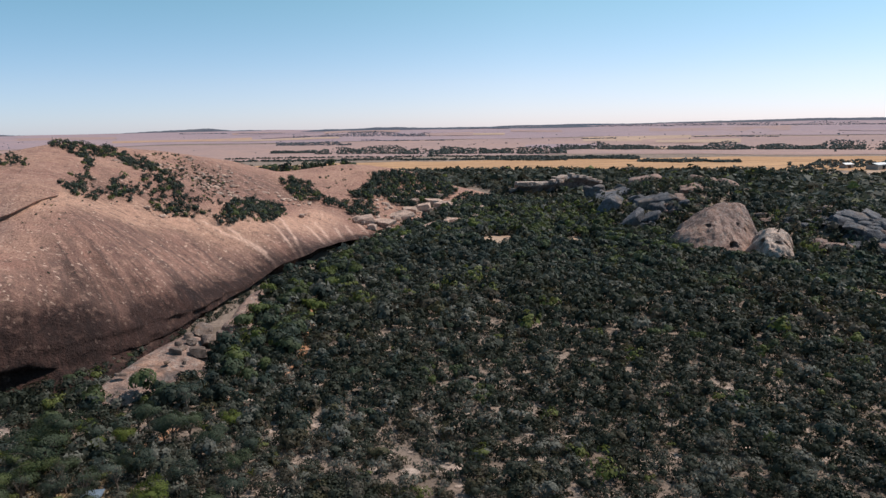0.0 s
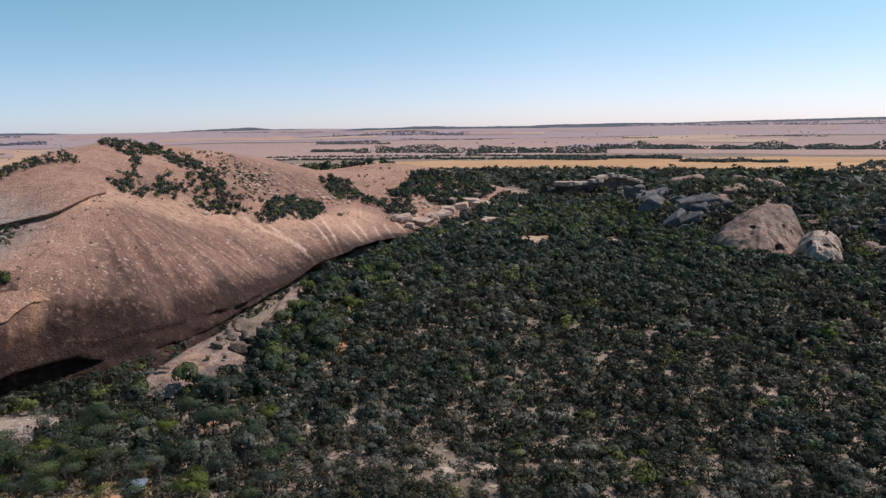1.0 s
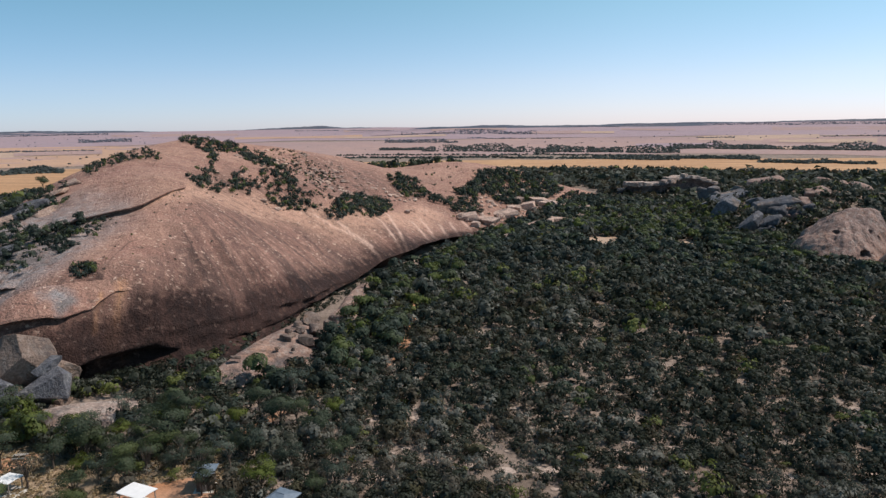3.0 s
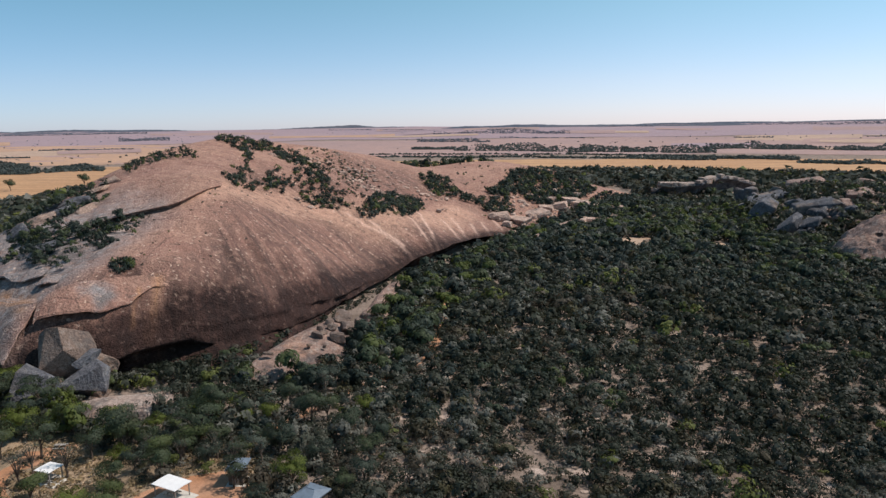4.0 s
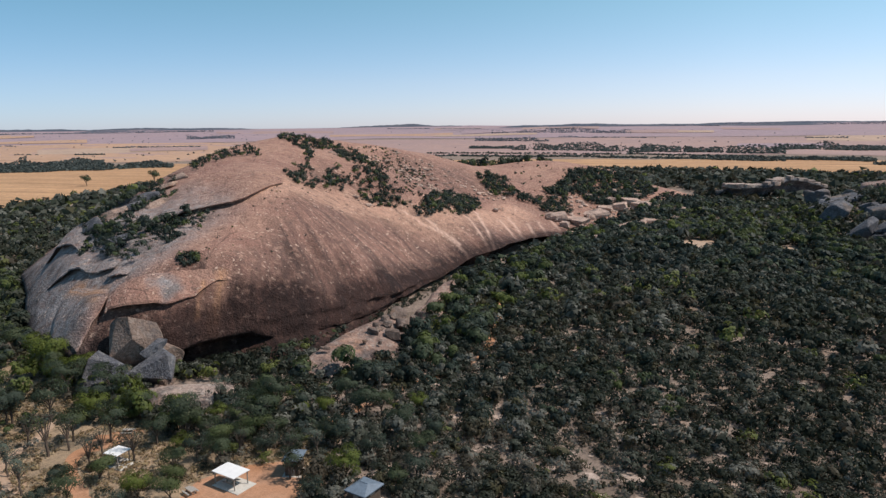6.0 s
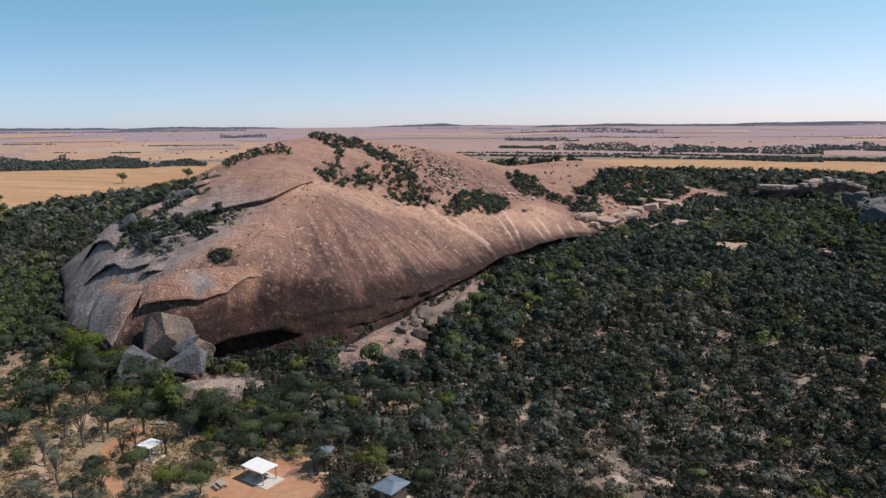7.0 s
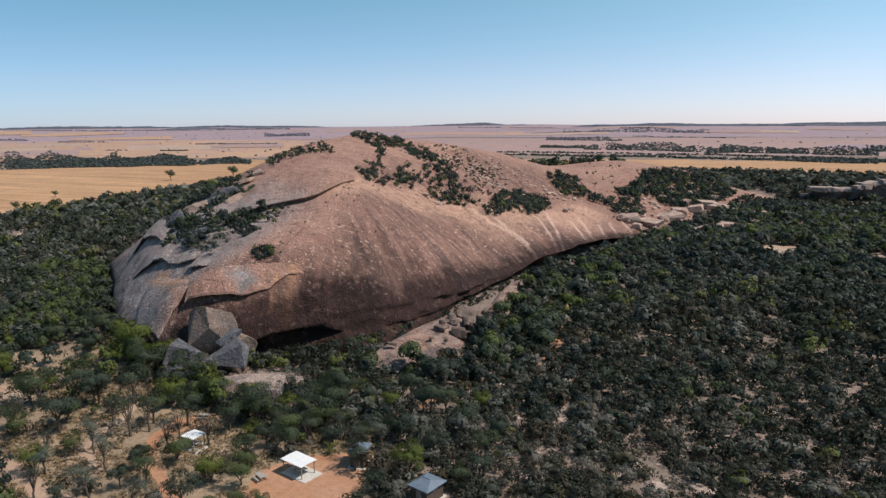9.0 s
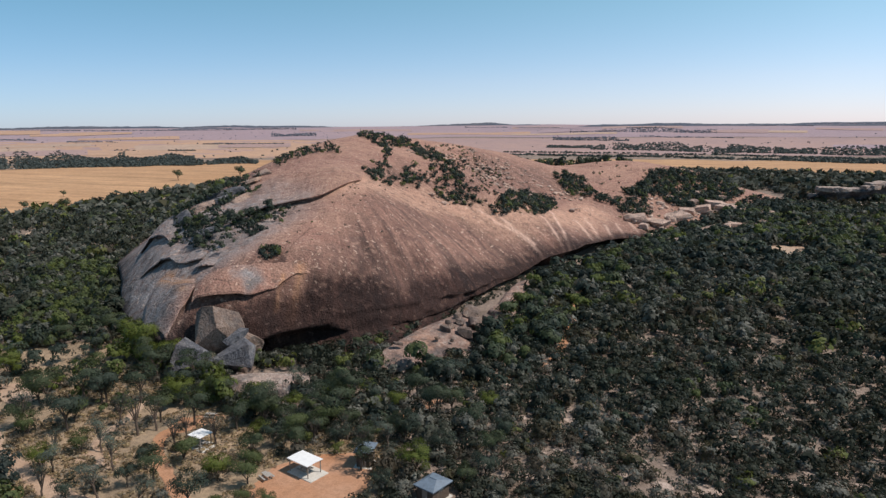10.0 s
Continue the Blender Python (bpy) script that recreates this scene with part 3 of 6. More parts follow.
pale_runs = [[(-81.6, 227.3), (-74.8, 226.4), (-68.1, 228.5), (-62.6, 227.4), (-58.9, 225.2), (-56.9, 223.2)], [(-74.6, 230.9), (-70.6, 229.6), (-66.1, 229), (-61.7, 228.1)], [(-65, 251.8), (-56.7, 241), (-52.2, 235.5)], [(-66.5, 271.2), (-54.6, 245.6), (-51.2, 238.9)],
             [(-57.2, 277.4), (-46.5, 258.5)], [(-55.9, 288.9), (-45.1, 265.4)], [(-47.5, 289.5), (-41.3, 274.6)], [(-44.2, 299.2), (-38, 283.2)], [(-43.4, 318.8), (-33.6, 295.9)]]
spread_of = np.min([near_line(vert[:, 0], vert[:, 1], line) for line in pale_runs], axis=0)
clean = near_line(vert[:, 0], vert[:, 1], [(-112, 178), (-106, 186), (-101, 200), (-94, 212), (-85, 220), (-76, 232), (-66, 262), (-55, 300)]) + 5 * fbm(vert[:, 0], vert[:, 1], 14, 97, 4)
give(rock_mesh, "wash", 0.65 * (1 - step(3, 15, clean)))
give(rock_mesh, "rinsed", 0.75 * np.clip(1.2 - (spread_of + 0.5 * fbm(vert[:, 0], vert[:, 1], 2.5, 99, 3)) / 0.85, 0, 1))
give(rock_mesh, "rust", rusty(vert[:, 0], vert[:, 1]) * step(-0.5, 0.1, fbm(s_, height * 0.2, 4, 39, 3)))
give(rock_mesh, "steep", 0.12 + 0.88 * step(0.22, 0.6, np.hypot(gx, gy) + 0.12 * fbm(vert[:, 0], vert[:, 1], 15, 5, 4)))
rock = put("granite_dome", rock_mesh, label="huge weathered pink-brown granite dome with dark water streaks", category="rock outcrop")


def sheet(name, low, high, thick, mat, label, seed=0, jag=0.0):
    """A sheet of rock that lies on the dome: its broken lower edge overhangs, its upper edge runs out into the surface."""
    n, m = 90, 26
    s = np.linspace(0, 1, n)
    low = np.column_stack([np.interp(s, np.linspace(0, 1, len(low)), [p[k] for p in low]) for k in (0, 1)])  # straight broken joints
    high = smooth_line(high, n)
    t = np.interp(s, np.linspace(0, 1, len(thick)), thick)
    up = high - low
    far = np.hypot(*up.T)
    up = up / far[:, None]
    low = low - up * (0.35 * fbm(s * 60, s * 0, 6, seed, 4) + jag * np.round(2.2 * fbm(s * 60, s * 0, 8, seed + 2, 2)) / 2.2)[:, None]
    rows, flow = [], []
    for inset, lift in ((2.2, -0.6), (2.1, 0.0), (1.5, 0.35), (0.5, 0.62), (0.0, 0.86), (0.05, 1.0)):
        p = low + up * (inset * t)[:, None]
        rows.append(np.column_stack([p, rock_height(*p.T) + lift * t]))
        flow.append(np.column_stack([s * 30, 0 * s, 0 * s]))
    rows.append(rows[-1].copy()), flow.append(flow[-1].copy())  # the lip is a hard edge
    for w in np.linspace(0.06, 1, m):
        p = low + up * (w * far)[:, None]
        z = rock_height(*p.T) + t * (1 - w ** 1.5) * 1.0 - 1.6 * step(0.75, 1, w) + (0.3 * fbm(*p.T, 9, seed + 3, 4) + 0.12 * fbm(*p.T, 2.5, seed + 6, 3)) * min(1, t.max() / 2) * step(0.0, 0.2, w)
        rows.append(np.column_stack([p, z]))
        flow.append(np.column_stack([s * 30, w * far, 0 * s]))
    me = mesh_of(name, np.vstack(rows), grid_faces(len(rows), n), mat, True)
    soft_faces = np.ones(len(me.polygons), bool)
    soft_faces[:6 * (n - 1)] = False  # crisp broken edge
    me.polygons.foreach_set("use_smooth", soft_faces)
    give(me, "flow", np.vstack(flow), "FLOAT_VECTOR")
    give(me, "steep", np.full(len(me.vertices), 0.3))
    give(me, "lichen", lichen(*np.vstack(rows)[:, :2].T))
    give(me, "rust", rusty(*np.vstack(rows)[:, :2].T))
    return put(name, me, parent=rock, label=label)


sheet("overhanging_slab", [(-124.6, 147.9), (-122, 151.3), (-119.8, 154.8), (-117.4, 159.5), (-113.7, 162.6), (-110.3, 164.7), (-108.3, 167.6), (-107.2, 173.8), (-107.2, 187.3)],
      [(-138, 172), (-140, 186), (-136, 191), (-131, 194), (-127, 198), (-123, 204), (-117, 208)], [0.8, 1.7, 1.9, 1.6, 1.5, 1.3, 1.1, 0.6, 0.1], GRANITE, "thick pink granite sheet with a shaded lower edge", 3)
sheet("overhanging_slab", [(-105.8, 109.6), (-105.3, 110.2), (-102.3, 111.1), (-99, 112.7), (-95.2, 115.4), (-93.6, 118.4), (-92.4, 120.8), (-91.5, 123.9), (-90.3, 126.7), (-87.8, 129)],
      [(-110, 117), (-107.8, 120.5), (-106, 122.3), (-102.4, 124.9), (-98, 127.6), (-93.8, 129), (-88.3, 130.4)], [2.4, 2.8, 3.0, 2.7, 2.1, 1.4, 1.0, 0.7, 0.4, 0.1], GRANITE, "grey granite sheet curling over a dark crack", 5)
sheet("leaning_slab", [(-109, 104.5), (-108, 107.5), (-107.6, 110.5), (-108.5, 113.8), (-112, 117.5)],
      [(-126, 112.5), (-130, 117), (-134, 122.5), (-136, 126.5), (-133, 127.5)], [0.6, 1.8, 1.8, 1.4, 0.3], GRANITE, "huge smooth grey slab with a rusty top", 9)
sheet("overhanging_slab", [(-142.8, 130.1), (-139, 129.4), (-136.3, 129.4), (-134.5, 129.7), (-130.5, 128.6), (-126.3, 126.6), (-121.5, 125.1), (-118.8, 125.1), (-117, 125.5)],
      [(-150, 143.5), (-146.5, 141.8), (-143.3, 141.8), (-135.4, 139.1), (-127.2, 135.5), (-119.5, 131.8)], [0.5, 1.7, 2.2, 2.4, 2.2, 1.6, 1.6, 1.6, 1.3], GRANITE, "broken grey granite sheet over a black gap", 15, 0.5)
sheet("overhanging_slab", [(-116, 121.8), (-112.7, 121), (-110.4, 122.2)], [(-118.5, 129.5), (-115.5, 128.8), (-112.6, 127)], [1.2, 1.5, 0.4], GRANITE, "small broken granite sheet above the leaning slab", 17)
sheet("overhanging_slab", [(-168, 153.5), (-162, 150.5), (-156.5, 147.3), (-151.4, 143.5), (-146.5, 142), (-142.5, 140.1), (-139.7, 138.5)],
      [(-172, 166), (-166, 166), (-158, 163), (-152, 157), (-146, 151), (-140, 146)], [0.6, 1.4, 2.0, 2.4, 2.3, 1.5, 0.5], GRANITE, "tilted grey granite sheet with a black lower gap", 19, 0.5)
sheet("overhanging_slab", [(-159, 164), (-152, 158.5), (-146, 155), (-141, 150.5), (-136, 147)],
      [(-165, 178), (-158, 174), (-150, 169), (-144, 164), (-138, 157)], [0.3, 0.9, 1.1, 0.8, 0.3], GRANITE, "grey granite sheet high on the flank", 21)


def outcrop(name, ring_points, peaks, mat, label, power=2.0, rough=0.8, seed=0, pits=(), n=150, m=44, category="rock outcrop", parent=None):
    """A bare rock standing on the land: plan ring, crest line with heights, and how boldly it bulges."""
    edge = smooth_line(ring_points + ring_points[:1], n + 1)[:-1]
    crest = np.array(peaks, float)
    if len(crest) == 1:
        near = np.repeat(crest, n, 0)
    else:
        line = smooth_line(peaks, 120)
        near = line[np.argmin(np.hypot(edge[:, None, 0] - line[None, :, 0], edge[:, None, 1] - line[None, :, 1]), 1)]
        k = np.hanning(19)
        near = np.column_stack([np.convolve(np.concatenate([near[-9:, c], near[:, c], near[:9, c]]), k / k.sum(), "valid") for c in range(3)])
    foot = land(*edge.T) - 0.8
    rows, flow = [], []
    for v in np.linspace(0, 1, m) ** 1.3:
        p = edge + (near[:, :2] - edge) * v
        z = foot + (near[:, 2] - foot) * (1 - (1 - v) ** power) ** (1 / 1.3)
        z = z + rough * (fbm(*p.T, 7, seed, 4) + 0.35 * fbm(*p.T, 2, seed + 5, 2)) * min(1, v * 5) * (0.6 + 0.4 * (1 - v))
        q = p + (near[:, :2] - edge) / np.maximum(np.hypot(*(near[:, :2] - edge).T), 1)[:, None] * (rough * 1.2 * fbm(edge[:, 0] * 1.0, edge[:, 1] + z, 6, seed + 8, 3) * (1 - v))[:, None]
        rows.append(np.column_stack([q, z]))
        flow.append(np.column_stack([np.arange(n) * 0.5, v * 20 + 0 * z, 0 * z]))
    vert = np.vstack(rows)
    mid = np.array([*edge.mean(0), 0])
    for x, y, z, r, depth in pits:
        d = np.linalg.norm(vert - (x, y, z), axis=1)
        way = mid - (x, y, 0)
        way = way / np.linalg.norm(way)
        vert = vert + way * (depth * np.clip(1 - (d / r) ** 4, 0, 1))[:, None]
    me = mesh_of(name, vert, grid_faces(m, n, closed=True), mat, True)
    give(me, "flow", np.vstack(flow), "FLOAT_VECTOR")
    return put(name, me, label=label, category=category if parent is None else "", parent=parent)


_bm = bmesh.new()
bmesh.ops.create_icosphere(_bm, subdivisions=4, radius=1)
BALL = np.array([v.co for v in _bm.verts])
BALL_FACES = np.array([[v.index for v in f.verts] for f in _bm.faces])
_bm.free()
_bm = bmesh.new()
bmesh.ops.create_icosphere(_bm, subdivisions=3, radius=1)
SMALL = np.array([v.co for v in _bm.verts])
SMALL_FACES = np.array([[v.index for v in f.verts] for f in _bm.faces])
_bm.free()


def boulder(name, at, size, turn=0, tilt=0, lean=0, mat=None, label="", group="", boxy=2.6, cuts=4, seed=0, fine=False):
    """A granite block: a rounded box, split along a few flat joints, with weathered edges."""
    r = np.random.default_rng(seed + 100)
    v = (BALL if fine else SMALL).copy()
    v = v / (np.abs(v) ** boxy).sum(1)[:, None] ** (1 / boxy)
    for k in range(cuts):
        d = r.normal(size=3) * (1, 1, 0.7)
        d /= np.linalg.norm(d)
        over = v @ d - r.uniform(0.5, 0.8)
        v = v - np.clip(over, 0, None)[:, None] * d
    bump = fbm(v[:, 0] * 10 + seed, v[:, 1] * 10 + v[:, 2] * 7, 9, seed, 4)
    v = v * (1 + 0.05 * bump)[:, None] * np.array(size)
    me = mesh_of(name, v, BALL_FACES if fine else SMALL_FACES, mat, True)
    return put(name, me, label=label, category="boulder", group=group, m=pose(*at, tilt, lean, turn))


def block(name, at, size, turn=0, tilt=0, lean=0, mat=None, label="", group="", seed=0, worn=0.05, box_like=True):
    """An angular joint block: a skewed box with broken corners and slightly worn edges."""
    r = np.random.default_rng(seed)
    bm = bmesh.new()
    for k in range(0 if box_like else 15):
        q = r.normal(size=3)
        bm.verts.new(q / (np.abs(q) ** 3.4).sum() ** (1 / 3.4) * r.uniform(0.9, 1.08) * size)
    for sx, sy, sz in itertools.product((-1, 1), repeat=3) if box_like else ():
        c = np.array([sx, sy, sz]) * r.uniform(0.72, 1.0, 3)
        for k in range(3):
            q = c.copy()
            q[k] *= r.uniform(0.45, 0.95)
            bm.verts.new(q * size)
    hull = bmesh.ops.convex_hull(bm, input=bm.verts)
    bmesh.ops.delete(bm, geom=list({g for g in hull["geom_interior"] + hull["geom_unused"] if isinstance(g, bmesh.types.BMVert)}), context="VERTS")
    bmesh.ops.dissolve_limit(bm, angle_limit=radians(12), verts=bm.verts, edges=bm.edges)
    bmesh.ops.bevel(bm, geom=list(bm.edges), offset=worn * min(size), segments=3, profile=0.6, affect="EDGES")
    bmesh.ops.triangulate(bm, faces=bm.faces)
    bmesh.ops.subdivide_edges(bm, edges=[e for e in bm.edges if e.calc_length() > 0.3 * min(size)], cuts=3, use_grid_fill=True)
    v = np.array([p.co for p in bm.verts])
    v = v * (1 + 0.035 * fbm(v[:, 0] + v[:, 2] * 0.7, v[:, 1] - v[:, 2] * 0.5, 2.5, seed, 4))[:, None]
    for p, q in zip(bm.verts, v):
        p.co = q
    bmesh.ops.triangulate(bm, faces=bm.faces)
    me = bpy.data.meshes.new(name)
    bm.to_mesh(me)
    bm.free()
    me.materials.append(mat)
    return put(name, me, label=label, category="boulder", group=group, m=pose(*at, tilt, lean, turn))


# broken sheets down the west flank
def slab_on_rock(x, y, a, b, c, turn, seed):
    e = 3.0
    n_ = Vector((float(rock_height(x - e, y) - rock_height(x + e, y)) / (2 * e), float(rock_height(x, y - e) - rock_height(x, y + e)) / (2 * e), 1)).normalized()
    c = c * 0.95
    m = Matrix.Translation((x, y, float(rock_height(x, y)) + c * 0.5)) @ n_.to_track_quat("Z", "Y").to_matrix().to_4x4() @ pose(0, 0, 0, 5, -4, turn)
    ob = boulder("flank_slab", (0, 0, 0), (a, b, c), 0, 0, 0, GRANITE_GREY if seed % 3 else GRANITE_WARM, "broken grey granite sheet on the dome's flank", "sheets on the flank", 6.0, 8, seed, True)
    ob.matrix_world = m


FLANK = [(-146, 149, 6, 3.5, 1.4), (-144, 154, 5.5, 3.5, 1.3), (-141, 159, 5, 3, 1.2),
         (-142, 167, 5, 3.5, 1.1), (-145, 176, 6, 4, 1.1), (-126, 146, 4, 3, 1.0), (-127, 139, 4, 2.6, 1.1), (-134, 163, 4.5, 3, 0.9), (-160, 165, 5, 4, 1.3), (-150, 165, 5, 3.5, 1.2), (-146, 188, 5, 3.5, 0.9)]
for k, (x, y, a, b, c) in enumerate(FLANK):
    slab_on_rock(x, y, a, b, c, 35 + 25 * math.sin(k * 2.1), 500 + k)

# low rocks along the foot of the dome
outcrop("rock_apron", [(-67.5, 115.5), (-67.3, 122), (-66.6, 129), (-65, 141), (-63.8, 152), (-62.6, 161), (-58.5, 160), (-54, 153), (-50.6, 144), (-50.4, 137), (-51.5, 127), (-55, 119.5), (-60, 115.5), (-64, 113.5)],
        [(-65.2, 119, 2.3), (-64.4, 129, 3.1), (-62.6, 141, 3.3), (-60.5, 151, 2.9), (-60, 157, 2.2)], GRANITE_APRON, "low pinkish granite apron at the foot of the dome", 2.2, 0.35, 12)
outcrop("rock_apron", [(-57.6, 166), (-58.4, 180), (-58.4, 192), (-57.6, 204), (-55.6, 203), (-52.5, 192), (-50.6, 180), (-49.6, 166), (-48.8, 154), (-51, 153), (-54.5, 160)],
        [(-53, 161, 1.5), (-55, 176, 2.0), (-56, 190, 2.0), (-56.6, 199, 1.6)], GRANITE_APRON, "pinkish broken granite shelf below the rock wall", 2.4, 0.9, 13)
outcrop("rock_platform", [(-90, 100.5), (-87.5, 104), (-80, 107), (-72, 107.5), (-68.6, 103), (-73, 99), (-79, 96.5), (-84, 95.5)], [(-84, 100.5, 1.7), (-74, 103.5, 1.5)], GRANITE_PALE,
        "pale flat granite platform among the trees", 3.0, 0.5, 14)
outcrop("rock_platform", [(-73, 110.5), (-71, 116.5), (-66.6, 115.5), (-65, 112), (-69, 108.5)], [(-69.5, 112.6, 1.3)], GRANITE_PALE, "small pale granite platform among trees", 2.5, 0.4, 15)

# fallen blocks under the overhang
BLOCKS = [(-97.5, 107.5, 7.0, 4.9, 4.0, 5.6, 42, 6, -18), (-98.3, 101.0, 2.8, 5.4, 4.0, 3.6, 42, 0, 22), (-91.6, 104.8, 3.0, 4.4, 3.8, 3.9, 42, -6, 12),
          (-88.6, 105.6, 0.9, 1.5, 1.5, 1.4, 0, 10, 0), (-92.6, 107.6, 6.6, 2.6, 1.6, 1.2, 40, 20, -12), (-88, 103, 0.3, 1.2, 0.9, 0.8, 20, 0, 0), (-95, 112, 3.5, 4, 4, 3.6, 10, 0, 5), (-98.5, 104, 1.6, 3.6, 3, 2.6, 10, 0, 5)]
for k, (x, y, z, a, b, c, turn, tilt, lean) in enumerate(BLOCKS):
    block("fallen_boulder", (x, y, z), (a * 1.1, b * 1.1, c * 1.1), turn, tilt, lean, GRANITE_GREY if k in (1, 2, 4) else GRANITE_BLOCK, "large angular grey granite block fallen below the overhang", "fallen blocks", 310 + k, 0.03, False)

# split blocks on the apron
for k, (x, y, a, b, c, turn) in enumerate([(-57.4, 154, 2.3, 3.4, 0.9, 12), (-54.0, 146.8, 2.1, 2.6, 1.0, 14), (-53.6, 139.6, 2.0, 2.0, 0.9, 30), (-52.6, 151.5, 1.3, 1.8, 1.0, 10), (-58.0, 138.0, 1.5, 1.0, 0.7, 5),
                                            (-57.4, 141.0, 1.2, 1.1, 0.6, 40), (-57.0, 144.6, 1.2, 1.6, 0.7, 20), (-59.0, 148.5, 1.0, 1.2, 0.6, 0), (-57.4, 131.8, 0.8, 0.6, 0.4, 60), (-63.0, 123.7, 1.1, 0.8, 0.5, 30), (-59.3, 142.8, 0.7, 0.8, 0.5, 80), (-54.6, 133.5, 0.5, 0.5, 0.4, 10)]):
    boulder("split_block", (x, y, 3.5 - 0.2 * max(0, x + 60.5) + c * 0.6), (a * 0.95, b * 0.92, c * 1.1), turn, 3, 8, GRANITE_BLOCK, "brown split granite block on the bare apron", "split blocks on the apron", 5.0, 5, 340 + k, True)

# ---- the lower outcrops across the scrub ----
outcrop("granite_knoll", [(88, 264), (91, 252), (100, 246), (110, 249), (118, 256), (127, 268), (130, 282), (126, 294), (112, 298), (100, 290)],
        [(110, 271, 16.0), (116, 273, 17.4), (122, 275, 16.6)], GRANITE_KNOLL, "rounded pinkish-grey granite knoll with small caves", 1.45, 2.0, 22,
        pits=[(107.8, 253.5, 1.8, 2.9, 6.0), (111.5, 254.0, 1.6, 2.4, 5.0), (110, 252, 4.0, 1.6, 3.0), (102.2, 258.8, 9.8, 1.3, 2.0), (115.6, 262.3, 9.5, 1.4, 2.2), (118.7, 262.6, 7.3, 1.3, 2.0)], n=300, m=100)
outcrop("pitted_rock", [(114, 246), (113, 233), (119, 230), (127, 238), (130, 252), (126, 262), (117, 258)], [(115.5, 238, 8.0), (119, 240, 10.0), (123, 244, 10.6), (125, 250, 9.8)], GRANITE_PALE,
        "pale granite outcrop pitted with dark hollows", 2.3, 3.2, 23, n=260, m=90, pits=[(119.3, 237.0, 6.1, 1.7, 3.4), (121.6, 237.4, 5.7, 1.4, 3.0), (115.2, 240.0, 6.2, 2.0, 3.2), (121.2, 243.9, 9.4, 1.2, 2.0), (117, 234, 2.6, 1.3, 2.4), (123.5, 238, 4.6, 1.1, 2.4)])


def cliff(name, line, tall, mat, label, seed):
    """A rock step: a broken, overhanging wall below a bare top that runs back into the slope."""
    n = 160
    c = smooth_line(line, n)
    d = np.gradient(c, axis=0)
    back = np.column_stack([-d[:, 1], d[:, 0]]) / np.hypot(*d.T)[:, None]
    s = np.linspace(0, 1, n)
    high = np.interp(s, np.linspace(0, 1, len(tall)), tall) * (1 + 0.15 * fbm(s * 60, s * 0, 5, seed, 4))
    c = c + back * (4.0 * fbm(s * 60, s * 0, 6, seed + 2, 4))[:, None]
    rows_ = []
    for deep, up in ((5.5, -0.15), (6.0, 0.1), (5.2, 0.35), (4.8, 0.5), (3.0, 0.7), (0.8, 0.84), (0.0, 0.93), (0.5, 1.0), (2.5, 1.05), (5, 1.05), (9, 0.95), (14, 0.6), (20, -0.1)):
        p = c + back * (deep + 0.7 * fbm(s * 60, s * 0 + deep * 5 + up * 9, 4, seed + 4, 3))[:, None]
        foot = land(*c.T)
        rows_.append(np.column_stack([p, foot + high * up + 0.5 * fbm(*p.T, 3, seed + 6, 3) * (up > 0.9)]))
    me = mesh_of(name, np.vstack(rows_), grid_faces(len(rows_), n), mat)
    for k in range(6, n - 6, 9):  # loose slabs along the brow
        far, a = 1.5 + 2.5 * math.sin(k * 1.3) ** 2, 2.6 + 2.2 * math.sin(k * 2.7) ** 2
        x, y = c[k] + back[k] * far
        block("granite_slab", (x, y, float(land(*c[k])) + high[k] * 1.05 + 0.3), (a, 0.7 * a, 0.9 + 0.5 * math.sin(k) ** 2), math.degrees(math.atan2(d[k, 1], d[k, 0])) + 15 * math.sin(k * 0.9), 3, 5 * math.sin(k * 1.9), GRANITE_PALE, "pale broken granite slab on the brow of the low cliff", "slabs on the cliff", 900 + k, 0.07)
    return put(name, me, label=label, category="rock outcrop")


cliff("granite_cliff", [(42, 434), (50, 432), (58, 434), (68, 438), (78, 447), (90, 460), (104, 470), (118, 486)], [3, 8.5, 9.0, 8, 9.5, 9.5, 7, 3], GRANITE_GREY, "low granite cliff with a dark overhung face and pale top", 24)
# stones: place, half sizes and lean
RIDGE = [(102, 325, 12.0, 9.8, 7.3, 2.8, -15), (86, 306, 5.4, 6.2, 4.6, 4.0, -35), (94, 308, 6.0, 5.7, 4.3, 2.8, -28), (81, 329, 8.9, 6.3, 4.7, 4.7, -38), (90, 357, 12.3, 7.8, 5.8, 1.9, -12), (101, 379, 12.9, 5.9, 4.5, 3.4, -10), (86, 364, 11.1, 3.5, 2.6, 3.3, -40), (83, 383, 9.8, 4.0, 3.0, 5.4, -50), (77, 351, 8.2, 2.4, 1.8, 2.2, -20), (96, 336, 12.4, 3.5, 2.6, 2.1, -20), (93, 298, 3.8, 1.3, 1.0, 2.6, -50), (106, 377, 15.2, 3.3, 2.5, 4.2, 0), (88, 382, 11.1, 3.3, 2.5, 4.8, -10)]
